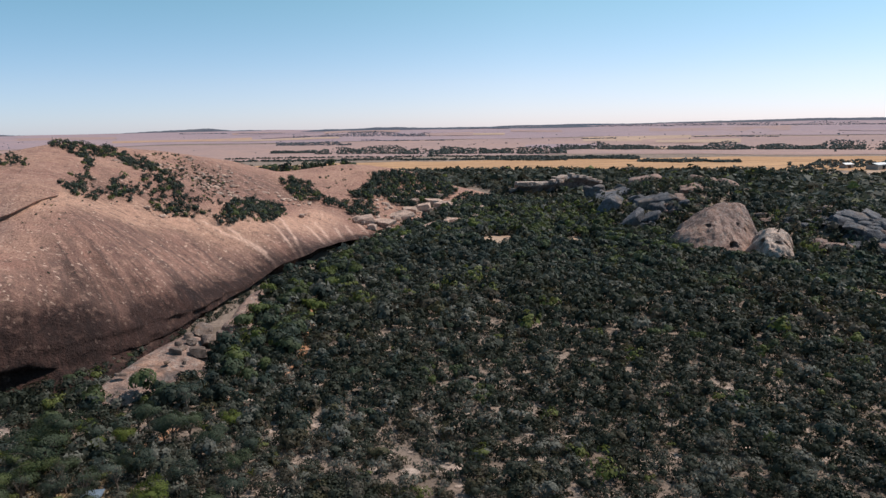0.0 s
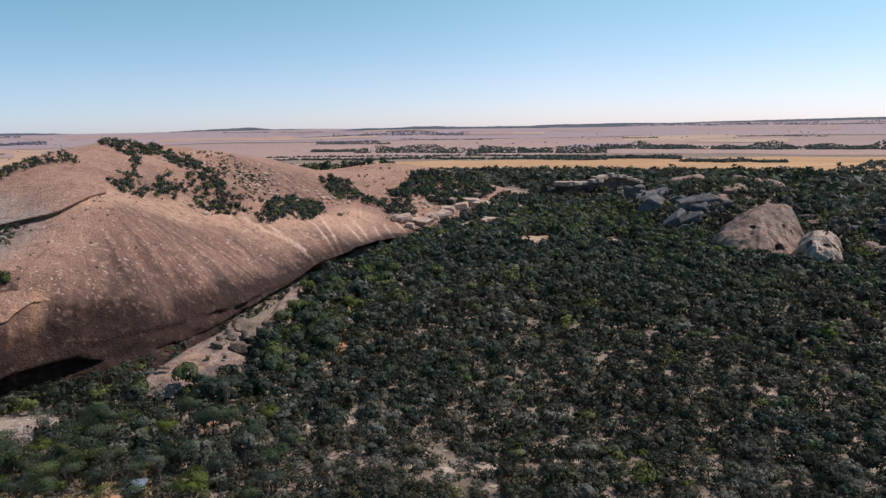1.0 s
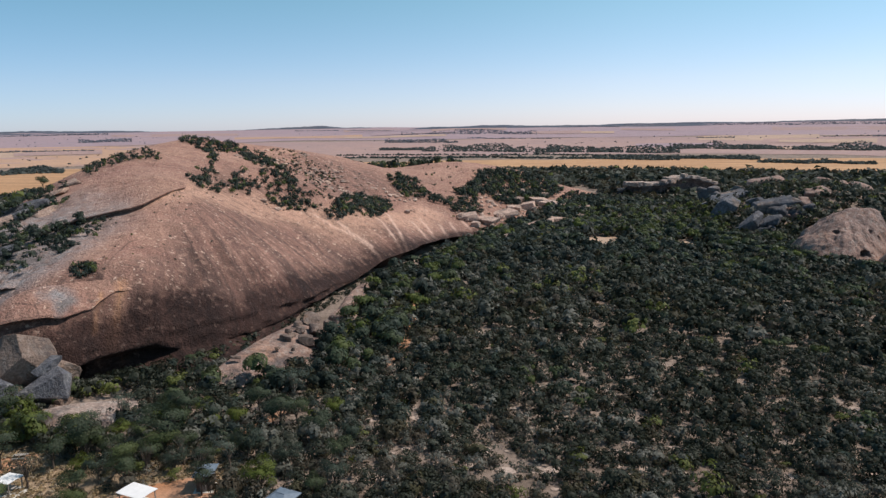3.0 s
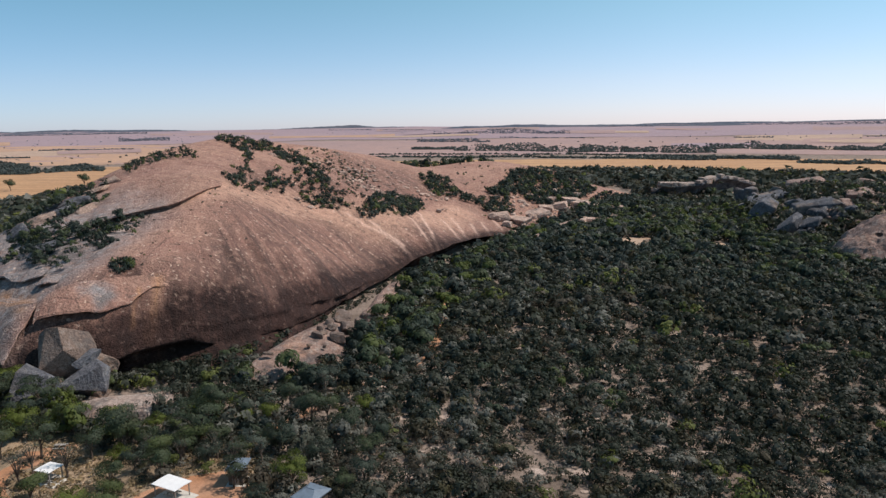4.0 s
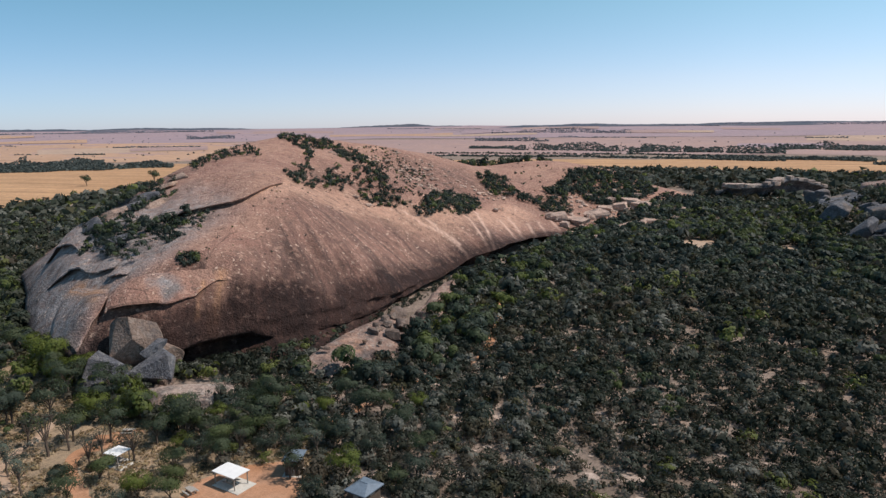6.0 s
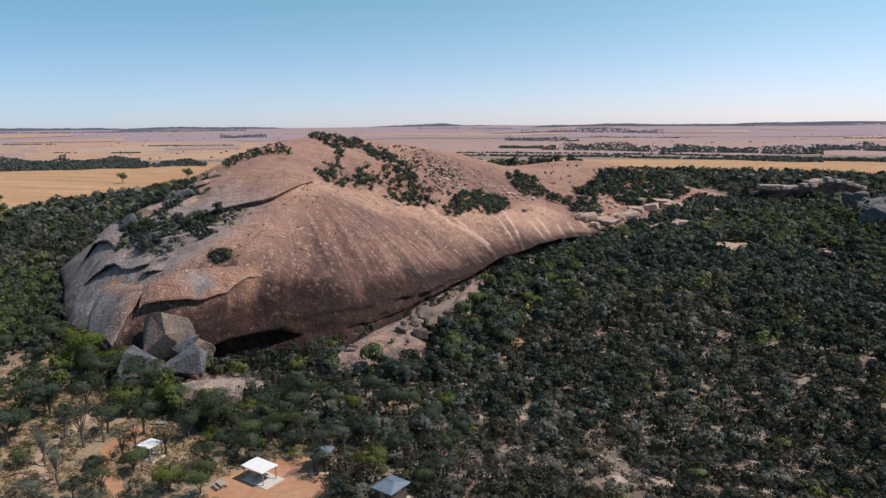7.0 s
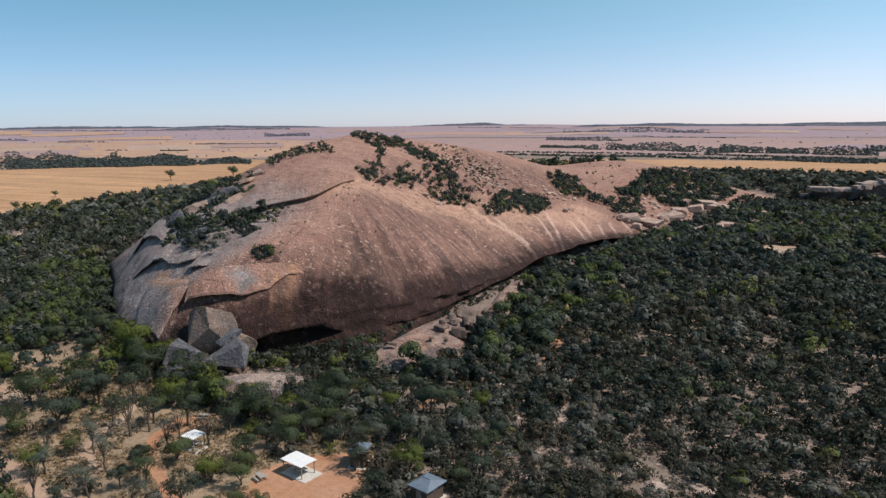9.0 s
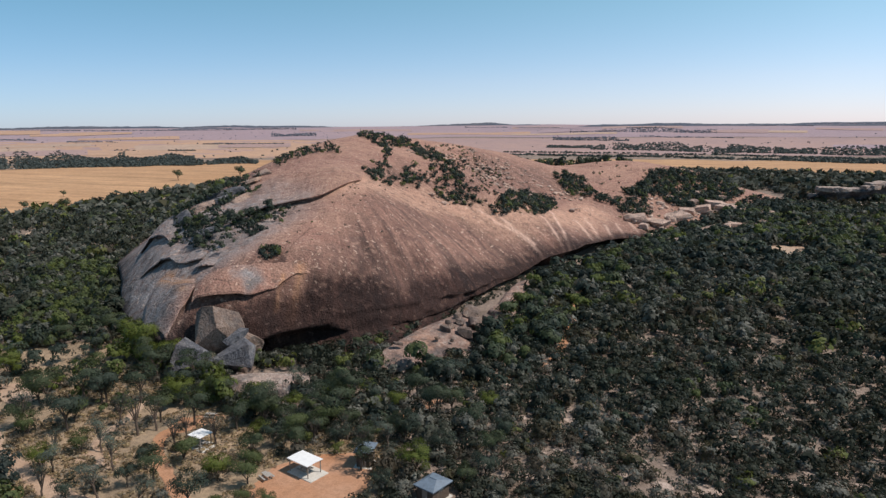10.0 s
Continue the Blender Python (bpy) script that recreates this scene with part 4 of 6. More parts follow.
KNOBS = [(104, 320, 9.9, 5.1, 3.8, 1.7, -5), (114, 325, 13.3, 4.9, 3.7, 2.1, 0), (119, 331, 15.9, 5.3, 4.0, 2.7, 0), (126, 338, 17.9, 5.2, 3.9, 1.6, 12), (140, 369, 16.6, 7.6, 5.7, 3.0, 14), (146, 367, 16.0, 6.3, 4.7, 3.3, 12), (152, 364, 14.9, 6.0, 4.5, 3.6, 10), (156, 363, 13.1, 3.7, 2.7, 2.9, 8), (161, 361, 11.2, 4.3, 3.2, 2.3, 0), (107, 306, 5.8, 3.0, 2.3, 0.9, -3), (112, 312, 7.8, 2.0, 1.5, 0.8, 0), (81, 296, 1.9, 3.1, 2.3, 1.0, 0), (113, 379, 16.3, 8.6, 6.5, 4.6, -4)]
PILE = [(171, 282, 12.6, 3.9, 2.9, 1.6, 5), (165, 273, 11.0, 5.7, 4.2, 1.8, 8), (157, 270, 8.6, 7.9, 5.9, 1.0, -3), (162, 265, 8.6, 6.8, 5.1, 2.3, 12), (167, 266, 9.6, 6.9, 5.2, 2.4, 25), (173, 269, 10.5, 5.4, 4.1, 2.3, 20), (172, 262, 8.3, 4.2, 3.2, 2.0, 15), (161, 256, 6.3, 6.7, 5.0, 2.5, 20), (162, 250, 4.9, 5.3, 4.0, 2.9, 25), (155, 246, 3.1, 4.7, 3.5, 1.6, 10), (149, 236, 1.4, 5.0, 3.7, 1.0, 0), (156, 289, 10.0, 4.2, 3.1, 0.7, 0), (147, 282, 8.0, 3.8, 2.8, 1.5, -5)]
PILE_LOW = [(163, 285, 11.8, 3.3, 2.5, 1.6, 0), (149, 291, 8.4, 1.9, 1.4, 1.1, 0), (143, 254, 3.1, 3.7, 2.8, 1.7, -15), (145, 246, 2.6, 5.1, 3.8, 1.9, -5), (153, 253, 3.6, 1.8, 1.3, 0.9, 0), (168, 257, 6.4, 4.2, 3.1, 1.3, 10), (141, 298, 7.9, 2.5, 1.9, 1.7, 0), (140, 292, 6.5, 2.7, 2.1, 1.1, 0), (138, 248, 1.4, 1.7, 1.3, 0.9, 0), (158, 239, 2.7, 3.6, 2.7, 2.3, 0), (143, 294, 7.1, 1.4, 1.0, 0.8, 0)]
CLIFF = [(41, 430, 4.0, 2.9, 2.2, 1.2, 0), (54, 427, 3.4, 2.2, 1.6, 1.1, 0), (67, 440, 4.0, 3.4, 2.5, 1.0, -8), (79, 438, 4.0, 4.9, 3.7, 1.1, -4), (51, 397, -0.0, 3.0, 2.3, 1.5, 10), (35, 398, 2.4, 2.4, 1.8, 1.1, 0)]
LEDGES = [(-38, 315, 6.7, 5.4, 3.2, 1.1, 0), (-29, 319, 4.7, 5.7, 3.4, 0.9, -3), (-22, 339, 5.3, 6.6, 4.0, 1.0, -6), (-18, 353, 6.3, 4.5, 2.7, 1.0, -3), (-12, 362, 6.6, 5.5, 3.3, 1.2, -5), (-6, 373, 7.6, 5.3, 3.2, 1.4, 0), (0, 366, 6.9, 4.6, 2.8, 1.3, 5), (7, 363, 6.5, 6.4, 3.9, 1.3, 5), (15, 361, 5.9, 6.4, 3.8, 0.9, 3), (-21, 287, 0.9, 3.4, 2.1, 1.3, 0), (-26, 290, 1.2, 4.5, 2.7, 1.7, 8), (-16, 280, 1.5, 2.1, 1.3, 2.2, -10), (-11, 311, 1.3, 4.2, 2.5, 1.6, -22)]
LEDGES += [(-6, 321, 1.6, 4.1, 2.4, 1.3, -15), (-1, 330, 2.2, 4.2, 2.5, 1.2, -8), (4, 337, 2.6, 5.1, 3.1, 0.9, -3), (10, 335, 2.5, 4.5, 2.7, 1.1, -3), (15, 345, 3.4, 4.1, 2.5, 0.8, -5), (4, 321, 1.3, 4.4, 2.6, 0.7, 0), (12, 324, 1.4, 4.4, 2.6, 0.7, 4), (-17, 367, 9.0, 3.1, 1.9, 1.2, 0), (-23, 375, 12.4, 1.9, 1.1, 1.2, 0), (-27, 365, 11.2, 2.2, 1.3, 0.9, 0), (-15, 382, 12.0, 2.3, 1.4, 1.2, 0), (-3, 388, 9.7, 2.6, 1.6, 1.0, 0), (-33, 306, 4.4, 2.3, 1.4, 1.0, 0)]
seed = 70
for rows_, mat, label, group in ((RIDGE, GRANITE_GREY, "tilted dark grey granite slab on the scrubby ridge", "slabs on the ridge"), (KNOBS, GRANITE_KNOLL, "rounded tan granite boulder on the ridge", "boulders on the ridge"),
                                 (PILE, GRANITE_GREY, "weathered dark grey boulder in a heap of rocks", "boulder heap"), (PILE_LOW, GRANITE_KNOLL, "pale brown boulder low in the heap", "boulder heap"),
                                 (CLIFF, GRANITE_PALE, "pale granite slab along the low cliff", "slabs of the cliff"), (LEDGES, GRANITE_LEDGE, "flat pale granite ledge between bushes", "pale ledges")):
    for x, y, z, a, b, c, lean in rows_:
        seed += 1
        turn = math.degrees(math.atan2(-x, y)) + 12 * math.sin(seed * 1.7)
        if rows_ is LEDGES:
            z, a, b, c, turn, lean = z + 0.3, a * 0.8, b * 1.1, c * 1.25, turn + 32 * math.sin(seed * 2.3), lean + 7 * math.sin(seed * 3.1)
        if rows_ is RIDGE or rows_ is PILE or rows_ is LEDGES:
            block("granite_boulder" if rows_ is PILE else "granite_slab", (x, y, z), (a * 1.22, b * 1.25, c * (1.1 if rows_ is RIDGE else 1.2)), turn, 10 if rows_ is RIDGE else 4, lean, mat, label, group, seed, 0.04 if rows_ is LEDGES else 0.09, rows_ is LEDGES)
        else:
            boulder("granite_slab" if rows_ is CLIFF else "granite_boulder", (x, y, z), (a * 1.1, b * 1.15, c * 1.15), turn, 4, lean, mat, label, group, 3.2, 7, seed)
        for k in range(5 if rows_ is RIDGE or rows_ is PILE else 3):  # broken pieces lying round it
            q = np.random.default_rng(seed * 7 + k)
            side, size = q.uniform(-1.3, 1.3) * a, a * q.uniform(0.22, 0.45)
            px, py = x + side * math.cos(radians(turn)) + 0.9 * b * math.sin(radians(turn)), y + side * math.sin(radians(turn)) - 0.9 * b * math.cos(radians(turn))
            on = float(max(land(px, py), rock_height(px, py) if inside(np.array([px]), np.array([py]), RING)[0] else -9))
            boulder("granite_fragment", (px, py, on + 0.45 * size), (size * 1.2, size * 0.9, size * 0.75), turn + q.uniform(-60, 60), 6, lean * 0.5 + q.uniform(-12, 12), mat, "broken piece of granite among bushes", "broken granite pieces", 4.0, 8, seed * 5 + k)
# loose stones and broken flakes lying on the upper slope
_bm = bmesh.new()
bmesh.ops.create_icosphere(_bm, subdivisions=2, radius=1)
TINY = np.array([v.co for v in _bm.verts])
TINY_FACES = np.array([[v.index for v in f.verts] for f in _bm.faces])
_bm.free()
stones = np.random.default_rng(31)
SLOPE = [(-132, 296), (-118, 312), (-98, 318), (-66, 330), (-58, 300), (-70, 262), (-84, 228), (-100, 205), (-112, 205), (-128, 240), (-140, 268)]
at = stones.uniform((-142, 203), (-56, 332), (900, 2))
at = at[inside(at[:, 0], at[:, 1], SLOPE) & (fbm(at[:, 0], at[:, 1], 14, 191, 2) > 0.0)]
saddle = stones.uniform((-45, 312), (22, 372), (170, 2))
at = np.vstack([at, saddle])
verts, faces = [], []
for k, (x, y) in enumerate(at):
    size = stones.uniform(0.4, 1.15) ** 1.4 * (1.25 if k >= len(at) - 170 else 1.0)
    v = TINY / (np.abs(TINY) ** 4).sum(1)[:, None] ** 0.25 * stones.uniform(0.75, 1.1, (len(TINY), 1))
    a = stones.uniform(0, 6.283)
    v = v * (size * stones.uniform(1.0, 1.9), size, size * stones.uniform(0.4, 0.75))
    v = np.column_stack([v[:, 0] * math.cos(a) - v[:, 1] * math.sin(a), v[:, 0] * math.sin(a) + v[:, 1] * math.cos(a), v[:, 2]])
    on = float(land(x, y))
    if inside(np.array([x]), np.array([y]), RING)[0]:
        on = max(on, float(rock_height(x, y)))
    verts.append(v + (x, y, on + 0.1 * size)), faces.append(TINY_FACES + k * len(TINY))
put("loose_stones", mesh_of("loose_stones", np.vstack(verts), np.vstack(faces), GRANITE_LEDGE), label="loose pinkish granite stones and flakes on the slope", category="stones", kind="stuff")
# ---- plants ----
def leaf_cloud(rng, count, size, clumps, loose=0.3):
    """Leaf triangles spread through a set of clumps (x, y, z, radius)."""
    c = np.array(clumps, float)
    pick = rng.choice(len(c), count, p=c[:, 3] ** 2 / (c[:, 3] ** 2).sum())
    d = rng.normal(size=(count, 3))
    d /= np.linalg.norm(d, axis=1)[:, None]
    d[:, 2] = np.where(d[:, 2] < -0.35, -d[:, 2], d[:, 2])
    mid = c[pick, :3] + d * (c[pick, 3] * rng.uniform(0.6, 1.05, count))[:, None] * np.array([1, 1, 0.8])
    whole = mid - c[:, :3].mean(0) + (0, 0, 0.2)
    n = d + 1.9 * whole / np.maximum(np.linalg.norm(whole, axis=1), 0.1)[:, None] + rng.normal(scale=loose, size=(count, 3))
    n /= np.linalg.norm(n, axis=1)[:, None]
    u = np.cross(n, rng.normal(size=(count, 3)))
    u /= np.linalg.norm(u, axis=1)[:, None]
    w = np.cross(n, u)
    s = size * rng.uniform(0.6, 1.3, count)[:, None]
    return np.stack([mid + u * s, mid - u * s * 0.5 + w * s * 0.8, mid - u * s * 0.5 - w * s * 0.8], 1).reshape(-1, 3)


def shrub_shape(seed, leaves, size):
    """A rounded bush of unit radius standing on z = 0."""
    rng = np.random.default_rng(seed)
    clumps = [(0, 0, 0.45, 0.5)]
    for k in range(rng.integers(6, 10)):
        a, r = rng.uniform(0, 6.28), rng.uniform(0.25, 0.8)
        clumps.append((r * math.cos(a), r * math.sin(a), rng.uniform(0.3, 0.95), rng.uniform(0.2, 0.4)))
    return leaf_cloud(rng, leaves, size, clumps)


def tree_shape(seed, leaves, size):
    """A gum crown of unit radius whose foot is at z = 0, trunk not included."""
    rng = np.random.default_rng(seed)
    clumps = []
    for k in range(rng.integers(6, 10)):
        a, r = rng.uniform(0, 6.28), rng.uniform(0.1, 0.8)
        clumps.append((r * math.cos(a), r * math.sin(a), rng.uniform(1.0, 1.75) - 0.25 * r, rng.uniform(0.28, 0.5)))
    return leaf_cloud(rng, leaves, size, clumps, 0.35)


def scatter(name, shapes, x, y, z, radius, height, tone, mat, label, category, rng):
    """Many plants joined in one mesh."""
    verts, tones = [], []
    pick = rng.integers(0, len(shapes), len(x))
    for k, shape in enumerate(shapes):
        i = np.where(pick == k)[0]
        if not len(i):
            continue
        a = rng.uniform(0, 6.283, len(i))
        c, s = np.cos(a)[:, None], np.sin(a)[:, None]
        px, py, pz = shape.T
        verts.append(np.stack([x[i, None] + radius[i, None] * (c * px - s * py), y[i, None] + radius[i, None] * (s * px + c * py),
                               z[i, None] + height[i, None] * pz], -1).reshape(-1, 3))
        tones.append(np.repeat(tone[i], len(shape)))
    v = np.vstack(verts)
    me = mesh_of(name, v, np.arange(len(v)).reshape(-1, 3), mat)
    give(me, "tone", np.concatenate(tones))
    return put(name, me, label=label, category=category, kind="stuff")


rng = np.random.default_rng(5)


def spread(rng, az0, az1, r0, r1, spacing):
    """Plan points, evenly thick, between bearings and distances."""
    n = int(radians(az1 - az0) * (r1 * r1 - r0 * r0) / 2 / spacing ** 2)
    r = np.sqrt(rng.uniform(r0 * r0, r1 * r1, n))
    a = np.radians(rng.uniform(az0, az1, n))
    return -np.sin(a) * r, np.cos(a) * r


# ---- bare ground: clearings, paths, tracks ----
def patch(name, poly, mat, label, lift=0.05, fray=0.8, seed=0, category="clearing", n=160, m=14):
    """A patch of bare ground with an uneven edge."""
    edge = smooth_line(poly + poly[:1], n + 1)[:-1]
    mid = edge.mean(0)
    out = edge - mid
    edge = edge + out / np.hypot(*out.T)[:, None] * (fray * fbm(edge[:, 0], edge[:, 1], 4, seed, 3))[:, None]
    rows_ = []
    for v in np.linspace(0, 1, m):
        p = edge + (mid - edge) * v
        rows_.append(np.column_stack([p, land(*p.T) + lift]))
    return put(name, mesh_of(name, np.vstack(rows_), grid_faces(m, n, closed=True), mat, True), label=label, category=category, kind="structure")


def trail(name, line, width, mat, label, lift=0.07, seed=0):
    """A trodden path of uneven width."""
    c = smooth_line(line, 140)
    d = np.gradient(c, axis=0)
    n_ = np.column_stack([-d[:, 1], d[:, 0]]) / np.hypot(*d.T)[:, None]
    w = width * (1 + 0.75 * fbm(c[:, 0], c[:, 1], 4, seed, 4))
    rows_ = []
    for k in np.linspace(-0.5, 0.5, 7):
        p = c + n_ * (w * k)[:, None]
        rows_.append(np.column_stack([p, land(*p.T) + lift]))
    return put(name, mesh_of(name, np.vstack(rows_), grid_faces(7, 140), mat, True), label=label, category="path", kind="structure")


CLEARING = [(-60, 73), (-59, 76), (-56.5, 80), (-50, 84), (-46.5, 82.5), (-44.5, 78), (-44, 73), (-45, 68), (-52, 64), (-58, 68)]
CAMP = [(-116, 66), (-108, 80), (-97, 84), (-92, 86), (-84, 90), (-76, 87), (-66, 84), (-58, 84), (-52, 88), (-45, 84), (-42, 74), (-44, 60), (-60, 55), (-82, 52), (-96, 60)]
FOOTPATH = [(-62, 60), (-66.3, 63.8), (-71.3, 66.9), (-76.2, 70.1), (-82, 75.5), (-82.8, 79.8), (-84, 84)]
TRACK = [(-112, 68), (-101.5, 62.5), (-91.8, 60), (-83, 58.2), (-74, 57), (-64, 56)]
SIDE_PATH = [(-84, 66), (-90, 70), (-92.5, 75), (-93.5, 80), (-96, 86)]
SCRUB_PATH = [(-50.9, 96.4), (-47.8, 103.5), (-45, 111), (-39.9, 121.4), (-34.8, 128.1), (-32.4, 140.3), (-33.1, 151.9), (-35.3, 171.2), (-38, 186), (-39.5, 203)]
FAR_TRACK = [(-262, 158), (-285.5, 187.8), (-294.7, 201.9), (-310.3, 221.5), (-322, 240)]
FLOOR = [(-152, 92), (-130, 112), (-112, 102), (-98, 95), (-86, 91), (-97, 82), (-108, 78), (-116, 66), (-138, 72)]
DRY_GRASS = ground_like("dry_grass", (0.31, 0.23, 0.155), (0.45, 0.325, 0.215), (0.17, 0.128, 0.093), 0.22, 0.2)
patch("camp_ground", CAMP, DRY_GRASS, "trampled dry grass and sand round the picnic shelters", 0.03, 1.5, 1)
patch("woodland_floor", FLOOR, DRY_GRASS, "dry grass and litter under open woodland", 0.025, 2.5, 8)
patch("clearing", CLEARING, SAND_RED, "red sandy clearing beside the picnic shelter", 0.06, 1.0, 2)
patch("clearing", [(-84, 83), (-82, 87), (-78, 86), (-79.5, 81), (-82, 78.5)], SAND_RED, "red sand where the footpath widens", 0.10, 0.6, 3)
patch("clearing", [(-89, 65), (-90, 69), (-86, 70.5), (-82, 67), (-83, 64.5)], SAND_PALE, "pale gravel bay beside the track", 0.06, 0.5, 4)
patch("clearing", [(-131, 80), (-125, 84), (-117, 80), (-116, 76), (-124, 77)], SAND_PALE, "pale sandy opening in the woodland", 0.08, 0.8, 5)
patch("clearing", [(-110, 62), (-95, 58), (-84, 54), (-84, 45), (-120, 40)], STUBBLE, "yellow dry grass beside the track", 0.04, 1.0, 6)
trail("footpath", FOOTPATH, 2.2, SAND_RED, "red sandy footpath to the shelters", 0.09, 1)
trail("track", TRACK, 3.2, SAND_PALE, "pale gravel vehicle track", 0.10, 2)
trail("footpath", SIDE_PATH, 1.8, SAND_PALE, "pale trodden side path", 0.08, 3)
trail("footpath", SCRUB_PATH, 1.5, SAND_RED, "red sandy path along the foot of the rock", 0.09, 4)
trail("track", FAR_TRACK, 2.6, SAND_PALE, "pale sandy track through woodland", 0.1, 5)
spots = np.random.default_rng(77)
LITTER = ground_like("sandy_litter", (0.47, 0.355, 0.29), (0.56, 0.435, 0.365), (0.17, 0.125, 0.098), 0.2, 0.12)
SPOTS = [(-math.sin(a) * r, math.cos(a) * r, q, q * spots.uniform(0.5, 1.2)) for a, r, q in zip(np.radians(spots.uniform(-34, 36, 460)), spots.uniform(62, 200, 460), spots.uniform(0.25, 1.0, 460))]
SPOTS = [s for k, s in enumerate(SPOTS) if (s[0] < 15 or k % 5 < 2) and not inside(s[0], s[1], CAMP) and s[0] > -48 + 0.12 * (s[1] - 90)]
near_spots = np.random.default_rng(79)
SPOTS += [(-math.sin(a) * r, math.cos(a) * r, q, q * 0.7) for a, r, q in zip(np.radians(near_spots.uniform(-34, 22, 150)), near_spots.uniform(64, 112, 150), near_spots.uniform(0.3, 0.8, 150))]
BARE = [(22, 288, 8, 14), (57, 283, 7, 11), (122, 189, 4.5, 11), (77, 206, 2, 2), (-2, 139, 2.0, 1.0), (-40, 122, 2.2, 1.2), (5, 330, 6, 3), (30, 300, 5, 3),
        (440, 770, 40, 70), (415, 655, 26, 40), (366, 610, 20, 26), (345, 665, 30, 26)]
for k, (x, y, a, b) in enumerate(BARE):
    patch("bare_sand", [(x + a * math.cos(t), y + b * math.sin(t)) for t in np.linspace(0, 6.283, 9)[:-1]], SAND_PALE, "bare patch of pale sand in the scrub", 0.08, 1.2, 20 + k)


for k, (x, y, a, b) in enumerate(SPOTS):
    patch("bare_sand", [(x + a * 1.3 * math.cos(t), y + b * 1.3 * math.sin(t)) for t in np.linspace(0, 6.283, 9)[:-1]], LITTER, "small opening of sand and litter in the scrub", 0.08, 1.0, 200 + k, n=24, m=4)


def open_ground(x, y):
    """Where paths and clearings keep plants away."""
    o = inside(x, y, CLEARING) | (near_line(x, y, FOOTPATH) < 0.9 + 0.6 * fbm(x, y, 3, 57, 2)) | (near_line(x, y, TRACK) < 1.5 + 0.8 * fbm(x, y, 3, 58, 2)) | (near_line(x, y, SIDE_PATH) < 0.7 + 0.6 * fbm(x, y, 3, 59, 2)) | ((near_line(x, y, SCRUB_PATH) < 0.9) & (fbm(x, y, 14, 55, 2) > 0.0)) | (near_line(x, y, FAR_TRACK) < 3.6)
    for bx, by, a, b in BARE + SPOTS:
        o |= ((x - bx) / a) ** 2 + ((y - by) / b) ** 2 < 1
    return o


APRONS = [[(-66.5, 117.5), (-68, 149), (-66.5, 168), (-58, 212), (-54, 208), (-51.5, 180), (-51, 145), (-52.5, 124), (-59, 117.5)], [(-91, 103), (-86, 109), (-75, 110), (-72, 103), (-74, 96), (-80, 92.5), (-88, 95)],
          [(88, 262), (93, 251), (113, 232), (119, 230), (129, 243), (124, 268), (118, 284), (108, 285)], [(45, 449), (106, 453), (115, 486), (84, 497), (55, 482)]]


OUTCROPS = [[(70, 288), (115, 288), (140, 330), (168, 355), (150, 385), (76, 400)], [(130, 226), (165, 228), (188, 270), (165, 302), (132, 300)], [(38, 392), (108, 420), (104, 448), (40, 446)]]


def rocky(x, y):
    """Stony ground of the lower outcrops, where only low bushes grow."""
    return inside(x, y, OUTCROPS[0]) | inside(x, y, OUTCROPS[1]) | inside(x, y, OUTCROPS[2])


def free(x, y):
    """Ground where scrub can grow."""
    f = ~inside(x, y, RING) & ~open_ground(x, y)
    for a in APRONS:
        f &= ~inside(x, y, a)
    f &= near_line(x, y, FOOT_LINE[9:16]) > 3.2
    f &= near_line(x, y, [(-34.2, 76.7), (-32.6, 73.0)]) > 3.6  # kept clear round the service hut
    for bx, by, _, a, *_ in RIDGE + KNOBS + PILE + PILE_LOW + LEDGES + CLIFF:
        f &= np.hypot(x - bx, y - by) > 0.48 * a
    return f


